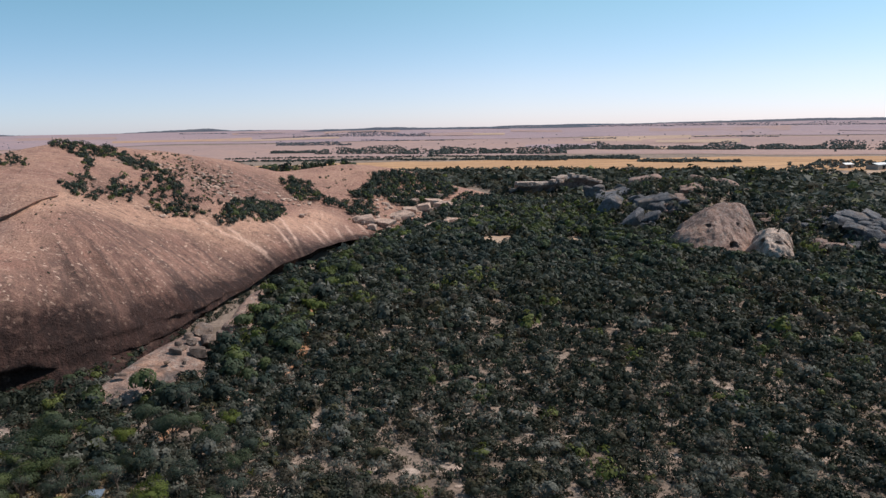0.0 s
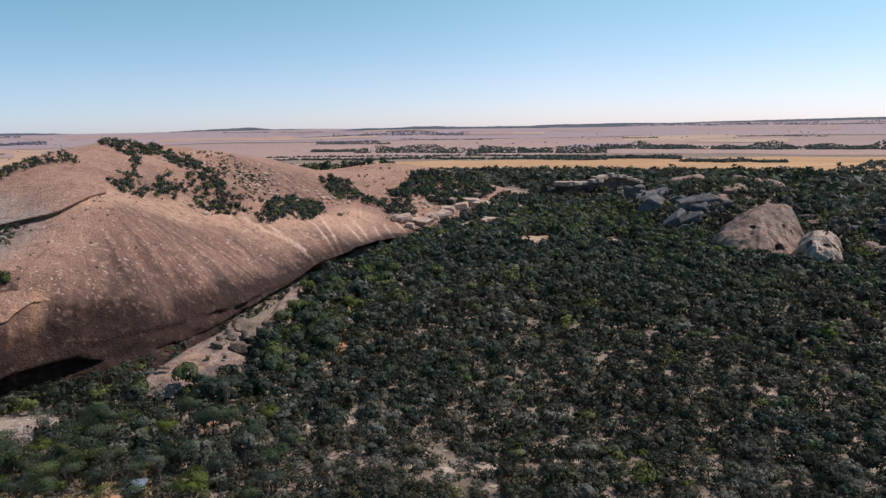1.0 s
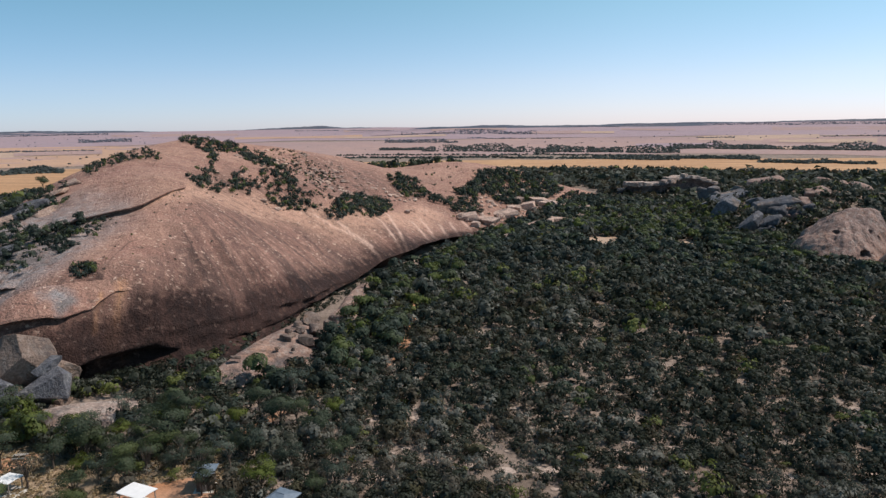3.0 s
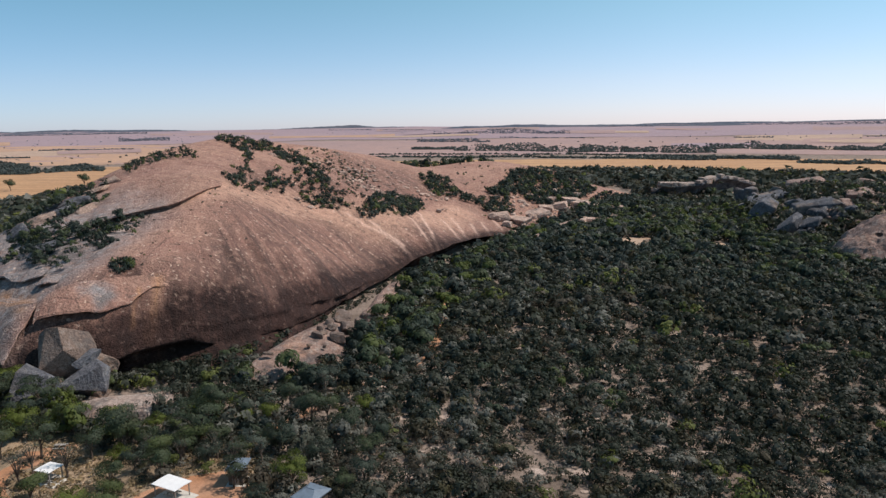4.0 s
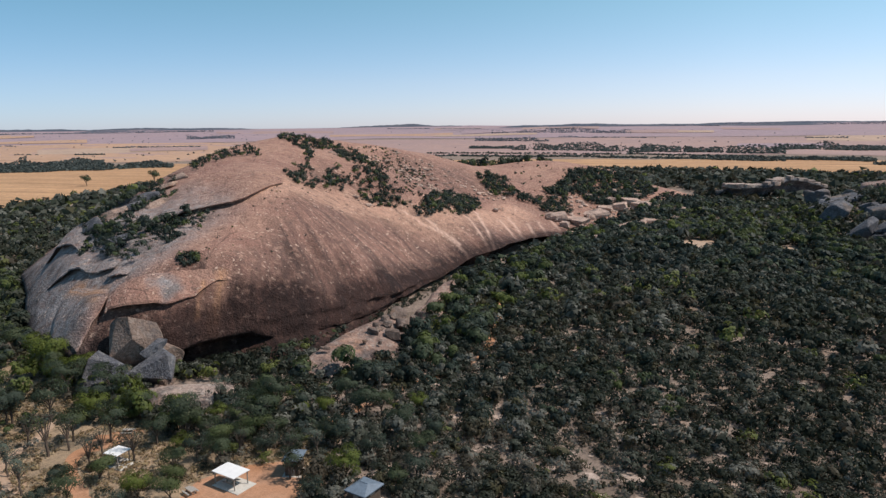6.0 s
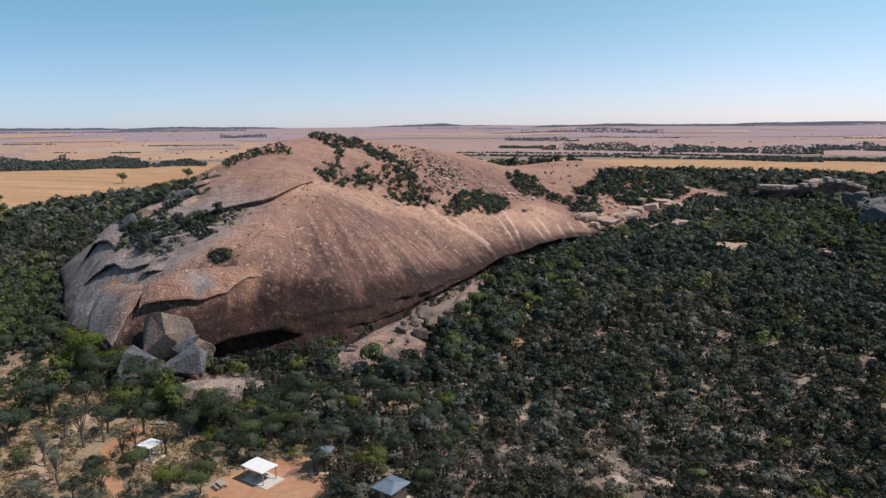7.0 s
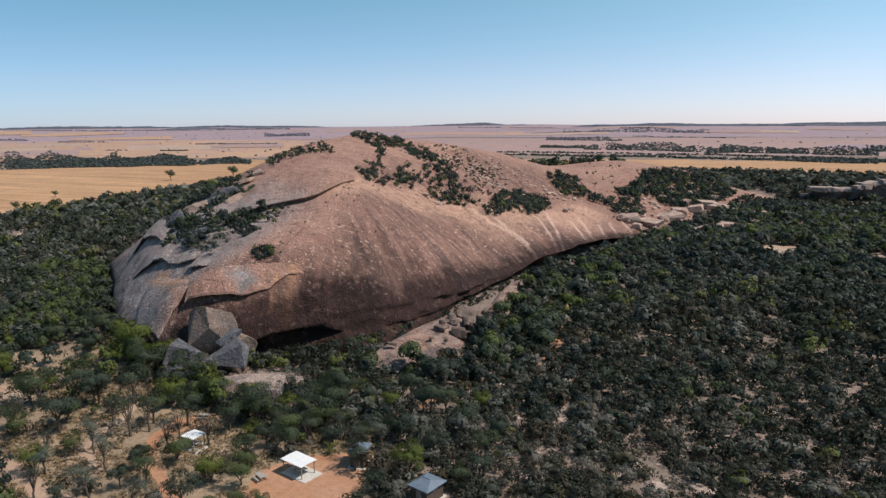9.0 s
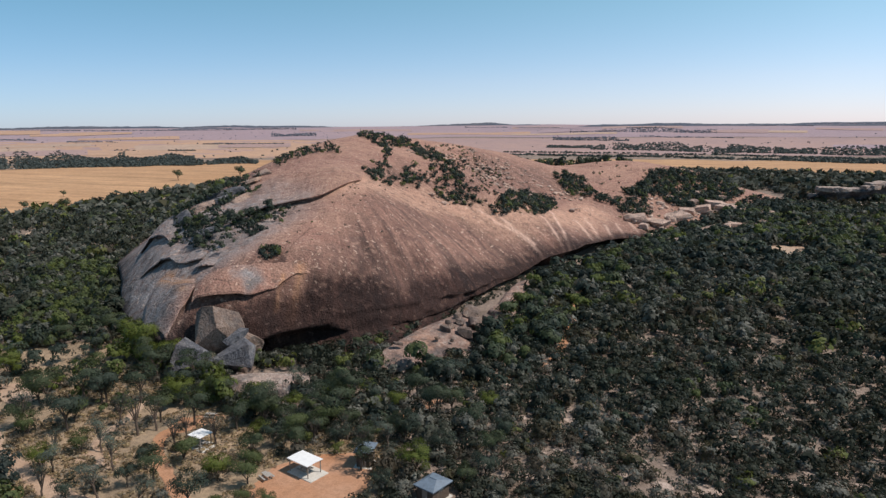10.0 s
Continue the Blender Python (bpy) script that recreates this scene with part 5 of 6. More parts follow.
# ---- scrub of the plain ----
for name, r0, r1, gap, leaves, size, seed in (("scrub", 56, 105, 1.8, 230, 0.095, 1), ("scrub", 105, 160, 1.95, 112, 0.137, 2), ("scrub", 160, 260, 2.5, 78, 0.172, 3), ("scrub", 260, 430, 2.8, 34, 0.262, 4), ("scrub", 430, 840, 3.8, 6, 0.67, 5)):
    x, y = spread(rng, -37, 60, r0, r1, gap)
    az, r = np.degrees(np.arctan2(-x, y)), np.hypot(x, y)
    edge = np.where(az > 33, np.interp(az, [33, 38, 44, 50, 57, 66], [760, 700, 600, 520, 470, 430]), np.interp(az, [-42, -34, -27, -20, 0, 33], [720, 740, 790, 760, 780, 800]))
    thick = 0.5 * fbm(x, y, 8, 61, 2) + 0.7 * fbm(x, y, 3.2, 71, 2) + 0.35 * rng.uniform(-1, 1, len(x))
    bare_zone = np.exp(-(((x + 12) / 34) ** 2 + ((y - 108) / 30) ** 2)) + 0.35 * np.exp(-(((x - 40) / 50) ** 2 + ((y - 95) / 16) ** 2))
    camp = inside(x, y, CAMP) | inside(x, y, FLOOR)
    keep = free(x, y) & ~((az > 17) & (az < 30) & (r > 430)) & ~(rocky(x, y) & (rng.random(len(x)) < 0.15)) & (r < edge * 0.96) & (thick > -0.84 - 0.15 * step(130, 200, r) + 0.14 * bare_zone + 1.25 * camp - 0.12 * step(0, -12, az))
    x, y, camp, bare_zone = x[keep], y[keep], camp[keep], bare_zone[keep]
    rad = rng.uniform(0.7, 2.6, len(x)) * (1.0 if r0 < 150 else 1.35 if r0 < 400 else 1.6) * (1 + 0.35 * (rng.random(len(x)) < 0.15))
    tone = np.clip(0.36 + 0.45 * fbm(x, y, 45, 81, 3) + 0.12 * bare_zone + rng.normal(0, 0.26, len(x)), 0, 0.76)
    # far scrub on either side gets paler tones, which paint haze over it
    tone = tone - 0.12 * step(0, -12, az[keep]) + 0.2 * step(34, 40, az[keep]) * step(150, 230, np.hypot(x, y))
    tone = tone + 0.3 * step(-25, -31, az[keep]) * step(300, 380, np.hypot(x, y))
    brown = 0.45 * camp + (0.06 + 0.26 * step(-0.05, 0.5, fbm(x, y, 30, 83, 2))) * (1 - step(34, 38, az[keep]))
    odd = rng.random(len(x))
    tone = np.where(odd < 0.028, 1.0, np.where(odd < 0.028 + brown, 0.87 + 0.03 * rng.uniform(-1, 1, len(x)), np.where(odd > 0.86 + 0.07 * step(0, -12, az[keep]) * step(80, 130, np.hypot(x, y)), rng.uniform(0.68, 0.79, len(x)), np.maximum(tone, 0))))
    scatter(name, [shrub_shape(seed * 10 + k, leaves, size) for k in range(7)], x, y, land(x, y) - 0.1, rad, rad * rng.uniform(0.8, 1.3, len(x)), tone, SCRUB,
            "dense grey-green and olive scrub over sandy soil", "scrub", rng)

# ---- low growth that fills the gaps of the near scrub ----
x, y = spread(rng, -37, 60, 56, 160, 1.25)
keep = (free(x, y) | (rng.random(len(x)) < 0.18) & ~inside(x, y, RING) & (np.hypot(x, y) > 100) & (x > -38)) & ~inside(x, y, CAMP) & (fbm(x, y, 6, 73, 2) + 0.5 * rng.uniform(-1, 1, len(x)) > -0.3)
x, y = x[keep], y[keep]
rad = rng.uniform(0.3, 0.75, len(x))
scatter("low_scrub", [shrub_shape(450 + k, 13, 0.4) for k in range(5)], x, y, land(x, y) - 0.05, rad, rad, np.where(rng.random(len(x)) < 0.35, 0.88, np.clip(rng.normal(0.5, 0.22, len(x)), 0, 0.78)), SCRUB, "low grey-green undergrowth between the shrubs", "undergrowth", rng)

# ---- bushes in the shade of the overhang ----
i = np.concatenate([rng.integers(int(3.6 / 26 * NS), int(12.5 / 26 * NS), 380), rng.integers(int(5.0 / 26 * NS), int(6.6 / 26 * NS), 140)])
out = rng.uniform(-4.0, 2.0, 520)
x, y = (ring[i] + inward[i] * out[:, None]).T
rad = rng.uniform(0.5, 1.2, len(x))
keep = out < 3.6 * hollow[i]
scatter("overhang_bushes", [shrub_shape(470 + k, 60, 0.18) for k in range(5)], x[keep], y[keep], land(x, y)[keep] - 0.1, rad[keep], rad[keep] * 1.2, np.clip(rng.normal(0.3, 0.2, keep.sum()), 0, 0.78), SCRUB, "dark bushes growing below the overhang", "bushes", rng)

# ---- dry grass tufts of the picnic ground ----
x, y = rng.uniform(-118, -40, 9000), rng.uniform(52, 96, 9000)
keep = free(x, y) & (fbm(x, y, 7, 15, 3) > -0.15)
x, y = x[keep], y[keep]
rad = rng.uniform(0.25, 0.75, len(x))
STRAW = leaf_like("straw", [(0.0, (0.20, 0.14, 0.08)), (0.6, (0.36, 0.27, 0.15)), (1.0, (0.26, 0.22, 0.17))], 0.35)
scatter("grass_tufts", [shrub_shape(400 + k, 11, 0.36) for k in range(5)], x, y, land(x, y), rad, rad * 0.7, rng.random(len(x)), STRAW, "tufts of dry straw-coloured grass and litter", "grass", rng)

# ---- taller woodland west of the rock and along its foot ----
for name, r0, r1, gap, leaves, size, seed in (("woodland", 95, 230, 4.9, 340, 0.128, 5), ("woodland", 230, 700, 4.7, 100, 0.2, 6)):
    x, y = spread(rng, 38, 68, r0, r1, gap)
    az, r = np.degrees(np.arctan2(-x, y)), np.hypot(x, y)
    edge = np.interp(az, [33, 38, 44, 50, 57, 66], [760, 700, 600, 520, 470, 430])
    keep = free(x, y) & (r < edge * 0.93) & ~inside(x, y, CAMP) & (fbm(x, y, 30, 91, 3) > -0.25)
    x, y = x[keep], y[keep]
    rad = rng.uniform(1.3, 2.7, len(x)) * (1.0 if r0 < 200 else 0.75)
    # most far trees take the greyest tones, haze put into their colour
    scatter(name, [tree_shape(seed * 10 + k, leaves, size) for k in range(6)], x, y, land(x, y) + rng.uniform(-1.2, 0.0, len(x)), rad, rad * rng.uniform(1.0, 1.35, len(x)), np.where((rng.random(len(x)) < 0.65) & (r0 > 200), rng.uniform(0.86, 1.0, len(x)), np.clip((0.2 if r0 < 200 else 0.36) + rng.normal(0, 0.12, len(x)) + 0.5 * step(-0.05, 0.25, fbm(x, y, 22, 5, 2)) * (1 - step(24, 40, near_line(x, y, FOOT_LINE))), 0, 0.75)), GUM,
            "woodland of olive and grey-green gum trees", "woodland", rng)
x, y = spread(rng, -20, 34, 125, 420, 3.8)
d = near_line(x, y, [(-52, 118), (-48, 150), (-46, 190), (-42, 230), (-32, 270), (-15, 300), (20, 315), (60, 300), (110, 235)])
keep = free(x, y) & (d < 14) & (near_line(x, y, FOOT_LINE) > 7.5) & (rng.random(len(x)) < 0.8)
x, y = x[keep], y[keep]
rad = rng.uniform(1.6, 3.5, len(x))
tone = np.where(rng.random(len(x)) < 0.22, rng.uniform(0.45, 0.68, len(x)), np.clip(rng.normal(0.22, 0.14, len(x)), 0, 0.5))
scatter("foot_trees", [tree_shape(80 + k, 420, 0.128) for k in range(6)], x, y, land(x, y) - rng.uniform(0.5, 1.5, len(x)), rad, rad * rng.uniform(0.9, 1.2, len(x)), tone, GUM,
        "taller olive and dark green trees along the rock's foot", "trees", rng)

THICKET = [(8, 325), (32, 372), (72, 372), (84, 325), (66, 292), (28, 296)]
# ---- taller mallee over the scrub, thicker towards the outcrops ----
x, y = spread(rng, -37, 36, 105, 460, 3.3)
r = np.hypot(x, y)
keep = free(x, y) & ~rocky(x, y) & ~inside(x, y, THICKET) & (fbm(x, y, 26, 141, 3) + 0.5 * rng.uniform(-1, 1, len(x)) > 0.42 - 0.85 * step(120, 240, r)) & ~inside(x, y, CAMP)
x, y, r = x[keep], y[keep], r[keep]
rad = rng.uniform(1.1, 2.6, len(x)) * (1 + 0.5 * step(180, 260, r))
tone = np.clip(0.06 + 0.35 * fbm(x, y, 35, 143, 2) + rng.normal(0, 0.16, len(x)), 0, 0.6)
for near_, a in (("near", r < 200), ("far", r >= 200)):
    scatter("mallee_trees", [tree_shape(500 + k, 180 if near_ == "near" else 66, 0.155 if near_ == "near" else 0.242) for k in range(6)], x[a], y[a], land(x[a], y[a]) - 0.9 * rad[a], rad[a], rad[a] * rng.uniform(0.9, 1.25, a.sum()), tone[a], GUM, "dark green mallee crowns standing over the scrub", "trees", rng)
# bright green grove against the rock's west foot
x, y = spread(rng, 38, 58, 110, 270, 3.0)
d = near_line(x, y, FOOT_LINE[:5])
keep = free(x, y) & (d > 2) & (d < 26) & ~inside(x, y, FLOOR) & (fbm(x, y, 18, 147, 2) > -0.25)
x, y = x[keep], y[keep]
rad = rng.uniform(1.4, 2.9, len(x))
scatter("green_grove", [tree_shape(520 + k, 280, 0.13) for k in range(6)], x, y, land(x, y) - 0.4 * rad, rad, rad * 1.15, np.clip(0.42 + 0.25 * fbm(x, y, 14, 149, 2) + rng.normal(0, 0.08, len(x)), 0, 0.66), GUM, "dense bright olive-green grove beside the rock", "trees", rng)
# olive thicket with dry brown bushes below the cliff
x, y = rng.uniform(8, 82, 900), rng.uniform(280, 385, 900)
keep = free(x, y) & inside(x + 6 * fbm(x, y, 12, 151, 2), y, THICKET) & (rng.random(900) < 0.8)
x, y = x[keep], y[keep]
rad = rng.uniform(1.2, 2.6, len(x))
scatter("olive_thicket", [tree_shape(560 + k, 110, 0.19) for k in range(6)], x, y, land(x, y) - 0.3 * rad, rad, rad * 1.15, np.where(rng.random(len(x)) < 0.2, 0.95, np.clip(rng.normal(0.5, 0.14, len(x)), 0, 0.75)), GUM, "olive thicket with greyed dry bushes", "bushes", rng)
# trees along the top of the low cliff
x, y = smooth_line([(46, 441), (58, 443), (68, 447), (80, 458), (94, 472), (110, 488)], 70).T + rng.normal(0, 3.0, (2, 70))
scatter("cliff_trees", [tree_shape(540 + k, 90, 0.2) for k in range(4)], x, y, land(x, y) + 5.5, rng.uniform(1.2, 2.4, 70), rng.uniform(1.4, 2.6, 70), rng.uniform(0, 0.35, 70), GUM, "dark small trees along the cliff top", "trees", rng)

# ---- bushes crowding between the lower outcrops ----
x, y = spread(rng, -38, 6, 225, 500, 2.3)
near, on_rock = np.zeros(len(x), bool), np.zeros(len(x), bool)
for bx, by, _, a, *_ in RIDGE + KNOBS + PILE + PILE_LOW + LEDGES + CLIFF:
    near |= np.hypot(x - bx, y - by) < 2.2 * a + 4
    on_rock |= np.hypot(x - bx, y - by + 0.8 * a) < 0.95 * a
keep = free(x, y) & near & ~on_rock & (rng.random(len(x)) < 0.6)
x, y = x[keep], y[keep]
rad = rng.uniform(1.0, 2.2, len(x))
scatter("outcrop_bushes", [tree_shape(480 + k, 48, 0.24) for k in range(6)], x, y, land(x, y) - rad * 0.6, rad, rad * rng.uniform(0.9, 1.3, len(x)), np.clip(rng.normal(0.3, 0.22, len(x)), 0, 1), GUM, "olive bushes and small trees between granite boulders", "bushes", rng)

x, y, rad = [], [], []
for sx, sy, _, a, b, *_ in RIDGE + KNOBS + PILE + PILE_LOW + LEDGES + CLIFF:
    away = math.hypot(sx, sy)
    for k in range(2 + int(0.7 * a)):
        side, out = rng.uniform(-1.25, 1.25) * a, b * rng.uniform(1.0, 1.3) + rng.uniform(0, 1.5)
        if rng.random() < 0.3:
            out = -out
        x.append(sx + side * sy / away - out * sx / away), y.append(sy - side * sx / away - out * sy / away), rad.append(rng.uniform(0.5, 1.2))
x, y, rad = np.array(x), np.array(y), np.array(rad)
foot = np.where(inside(x, y, RING), np.maximum(rock_height(x, y), land(x, y)), land(x, y))
scatter("stone_bushes", [tree_shape(600 + k, 70, 0.2) for k in range(6)], x, y, foot - 0.75 * rad, rad, rad * rng.uniform(0.9, 1.2, len(x)), np.clip(rng.normal(0.3, 0.2, len(x)), 0, 0.9), GUM, "dark olive bushes rooted beside the boulders", "bushes", rng)

# ---- bushes growing on the rock ----
WEST = [(-136, 141, 2.0), (-128, 135, 2.2), (-121, 133, 2.1), (-119, 136, 2.1), (-114, 130, 1.4), (-133, 143, 1.3), (-115, 137, 1.2), (-128, 144, 1.6), (-124, 148, 1.3), (-123, 153, 0.8), (-134, 134, 1.6), (-124, 129, 1.2), (-99, 129, 1.2), (-101, 130, 0.8), (-99, 131, 0.8), (-139, 155, 1.0),
        (-117, 143, 1.1), (-118, 147, 0.9), (-118, 149, 0.8), (-150, 160, 1.5), (-158, 165, 1.5), (-141, 147, 1.8), (-147, 152, 1.6), (-138, 160, 1.6), (-140, 138, 1.7), (-131, 150, 1.5), (-155, 155, 1.6), (-136, 168, 1.3), (-112, 141, 1.2)]
bx, by, br = [], [], []
for x, y, r in [(x, y, 1.35 * r) for x, y, r in WEST if y > 140 or x > -105]:
    for k in range(2 + int(4.2 * r * r)):
        a, q = rng.uniform(0, 6.283), r * 1.4 * math.sqrt(rng.random())
        bx.append(x + q * math.cos(a)), by.append(y + q * 1.5 * math.sin(a)), br.append(rng.uniform(0.45, 1.1) * (0.6 + 0.16 * r))
# growth that fills the gullies: plan outline, how broken it is, size
BEDS = [([(-166, 287), (-160, 290), (-152, 290), (-141, 294), (-131, 286), (-135, 272), (-145, 269), (-157, 274)], -0.45, 1.0), ([(-148, 268), (-131, 248), (-122, 227), (-118, 213), (-115, 201), (-106, 194), (-103, 200), (-105, 209), (-111, 216), (-116, 222), (-123, 240), (-138, 266)], -0.5, 1.0),
        ([(-110, 214), (-111, 226), (-111, 235), (-107, 238), (-102, 227), (-101, 214), (-103, 208)], -0.3, 1.2), ([(-134, 280), (-129, 290), (-114, 273), (-102, 254), (-92, 246), (-84, 236), (-85, 225), (-91, 219), (-98, 221), (-105, 231), (-107, 241), (-116, 249)], -0.25, 1.1),
        ([(-87, 237), (-80, 235), (-78, 228), (-85, 225)], -0.1, 0.8), ([(-80, 230), (-81, 261), (-82, 289), (-72, 296), (-66, 282), (-66, 251), (-74, 234)], -0.6, 1.25), ([(-80, 331), (-80, 352), (-70, 351), (-59, 332), (-64, 318), (-69, 313)], -0.4, 1.3),
        ([(-63, 326), (-48, 342), (-37, 352), (-32, 331), (-43, 321), (-52, 322)], -0.3, 1.3), ([(-41, 398), (-30, 414), (-15, 419), (0, 424), (8, 407), (2, 388), (-12, 362), (-22, 357), (-34, 362), (-44, 349), (-50, 354), (-42, 380)], -0.4, 1.7), ([(-154, 205), (-163, 216), (-164, 236), (-158, 250), (-147, 238), (-139, 227), (-133, 219), (-143, 217), (-145, 208), (-145, 196)], -0.45, 0.75),
        ([(-140, 145), (-131, 147), (-122, 147), (-121, 157), (-114, 161), (-110, 148), (-113, 142), (-114, 131), (-117, 129), (-125, 133), (-134, 138)], -0.05, 0.95), ([(8, 398), (24, 402), (38, 418), (30, 420), (14, 412)], -0.3, 1.6), ([(-126, 146), (-119, 153), (-112, 161), (-108, 164), (-107, 160), (-113, 155), (-119, 148), (-123, 143)], 0.05, 0.8), ([(-145, 168), (-158, 191), (-154, 196), (-144, 187), (-139, 171), (-137, 160)], 0.1, 1.0)]
x, y = rng.uniform(-168, 42, 31000), rng.uniform(128, 450, 31000)
near_x, near_y = x + 1.5 * fbm(x, y, 5, 163, 3), y + 2.5 * fbm(x, y, 7, 165, 3)
for bed, thick, large in BEDS:
    grow = inside(near_x, near_y, bed) & (fbm(x, y, 6, 65, 3) > thick) & (rng.random(len(x)) < 0.65)
    bx, by, br = bx + list(x[grow]), by + list(y[grow]), br + list(rng.uniform(0.3, 1.0, grow.sum()) * large)
# loose single bushes over the upper slope
loose = rng.uniform((-128, 226), (-80, 312), (620, 2))
for x, y in loose[inside(loose[:, 0], loose[:, 1], [(-130, 300), (-118, 310), (-102, 306), (-92, 290), (-82, 250), (-80, 238), (-97, 250), (-116, 278)])]:
    bx.append(x), by.append(y), br.append(rng.uniform(0.2, 0.62))
for k in range(45):
    bx.append(rng.uniform(-75, -30)), by.append(rng.uniform(345, 410)), br.append(rng.uniform(0.3, 0.8))
for k in range(60):
    bx.append(rng.uniform(-112, -84)), by.append(rng.uniform(130, 215)), br.append(rng.uniform(0.12, 0.3))
bx, by, br = np.array(bx), np.array(by), np.array(br)
scatter("rock_bushes", [shrub_shape(200 + k, 86, 0.163) for k in range(6)], bx, by, np.where(inside(bx, by, RING), np.maximum(rock_height(bx, by), land(bx, by)), land(bx, by)) - 0.2, br * 1.75, br * 2.2, np.where(rng.random(len(bx)) < 0.12, 0.5, np.clip(rng.normal(0.08, 0.12, len(bx)), 0, 0.5)), GUM,
        "dark green bushes rooted in gullies on the rock", "bushes", rng)
# olive trees in the hollows of the west flank
x, y = rng.uniform(-150, -108, 2600), rng.uniform(120, 185, 2600)
keep = inside(x, y, [(-138, 141), (-139, 149), (-131, 149), (-122, 144), (-114, 133), (-113.6, 126.5), (-126, 132.5)]) & (rng.random(2600) < 0.17) | (near_line(x, y, [(-121.6, 143.7), (-120.6, 149.4), (-119, 155)]) < 1.3) & (rng.random(2600) < 0.5)
keep |= (near_line(x, y, [(-150, 152), (-146, 160), (-147, 167), (-149, 178)]) < 2.2) & (rng.random(2600) < 0.35)
x, y = x[keep], y[keep]
rad = rng.uniform(0.8, 1.9, len(x))
scatter("flank_trees", [tree_shape(240 + k, 160, 0.16) for k in range(5)], x, y, rock_height(x, y) + 1.0 - rad * 0.2, rad, rad * 1.05, np.clip(rng.normal(0.2, 0.14, len(x)), 0, 0.7), GUM, "olive-green small trees in hollows of the rock", "trees", rng)
# trees on the far slope, just over the skyline
x = rng.uniform(-118, -60, 60)
y = 392 + (x + 118) * 0.75 + rng.uniform(-10, 22, 60)
rad = rng.uniform(2.0, 3.6, 60)
scatter("skyline_trees", [tree_shape(220 + k, 120, 0.22) for k in range(5)], x, y, rock_height(x, y) - 2.6, rad, rad * 1.2, np.clip(rng.normal(0.3, 0.2, 60), 0, 1), GUM, "dark trees behind the rock's saddle", "trees", rng)

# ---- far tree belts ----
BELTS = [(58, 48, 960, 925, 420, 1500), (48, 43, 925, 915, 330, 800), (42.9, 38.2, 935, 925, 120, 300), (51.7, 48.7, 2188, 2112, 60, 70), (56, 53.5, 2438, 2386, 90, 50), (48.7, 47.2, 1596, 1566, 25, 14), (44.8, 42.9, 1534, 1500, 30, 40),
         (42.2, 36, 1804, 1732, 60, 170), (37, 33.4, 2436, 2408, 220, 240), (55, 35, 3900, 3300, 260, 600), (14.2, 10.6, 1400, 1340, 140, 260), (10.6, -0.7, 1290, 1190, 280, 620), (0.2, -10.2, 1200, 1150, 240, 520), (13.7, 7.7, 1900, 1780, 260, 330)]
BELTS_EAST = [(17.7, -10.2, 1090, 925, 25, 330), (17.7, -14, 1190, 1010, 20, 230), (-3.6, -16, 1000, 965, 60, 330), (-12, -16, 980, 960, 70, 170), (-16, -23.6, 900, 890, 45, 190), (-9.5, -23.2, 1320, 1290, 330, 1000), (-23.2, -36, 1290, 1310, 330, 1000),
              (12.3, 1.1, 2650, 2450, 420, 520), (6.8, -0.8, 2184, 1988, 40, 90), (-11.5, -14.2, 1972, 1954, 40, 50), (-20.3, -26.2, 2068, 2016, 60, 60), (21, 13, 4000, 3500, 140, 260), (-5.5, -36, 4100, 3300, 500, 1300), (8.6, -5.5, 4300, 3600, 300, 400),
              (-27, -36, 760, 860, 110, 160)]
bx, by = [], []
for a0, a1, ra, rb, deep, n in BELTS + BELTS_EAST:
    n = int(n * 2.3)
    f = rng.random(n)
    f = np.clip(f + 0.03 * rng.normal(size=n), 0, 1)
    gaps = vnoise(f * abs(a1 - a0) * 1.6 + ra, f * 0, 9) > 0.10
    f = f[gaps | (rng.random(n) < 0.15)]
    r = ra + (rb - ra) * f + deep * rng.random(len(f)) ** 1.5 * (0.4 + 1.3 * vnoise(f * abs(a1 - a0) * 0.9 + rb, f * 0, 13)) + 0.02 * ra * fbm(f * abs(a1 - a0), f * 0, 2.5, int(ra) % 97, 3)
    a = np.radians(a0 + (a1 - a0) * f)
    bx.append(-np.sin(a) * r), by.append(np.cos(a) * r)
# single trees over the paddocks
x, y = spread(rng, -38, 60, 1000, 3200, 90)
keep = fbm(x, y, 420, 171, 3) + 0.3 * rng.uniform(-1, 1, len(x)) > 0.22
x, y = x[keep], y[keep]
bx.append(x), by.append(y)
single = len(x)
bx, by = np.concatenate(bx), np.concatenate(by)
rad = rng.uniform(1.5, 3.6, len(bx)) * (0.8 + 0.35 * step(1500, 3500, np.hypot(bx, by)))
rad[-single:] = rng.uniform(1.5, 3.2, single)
# tone rises with distance, so painted haze pales the farther trees
scatter("tree_belt", [tree_shape(300 + k, 7, 0.85) for k in range(6)], bx, by, land(bx, by) - rad * 0.55, rad, rad * rng.uniform(0.7, 1.0, len(bx)), 0.75 * step(950, 2600, np.hypot(bx, by)) + 0.25 * rng.random(len(bx)), HAZED_LEAF, "distant belts of dark trees between paddocks", "tree belt", rng)
# ---- picnic ground ----
def plain(name, colour, rough=0.6, metal=0.0, wear=0.25, size=2.0):
    m, nt, p = material(name, rough, 0.4)
    p.inputs["Metallic"].default_value = metal
    n = noise_of(nt, coords(nt, (1, 1, 1)), size, 6, 0.7)
    col = blend(nt, 1.0, colour, ramp(nt, n, [(0.35, grey(1 - wear)), (0.65, grey(1.0))]), "MULTIPLY")
    nt.links.new(col, p.inputs["Base Color"])
    return m


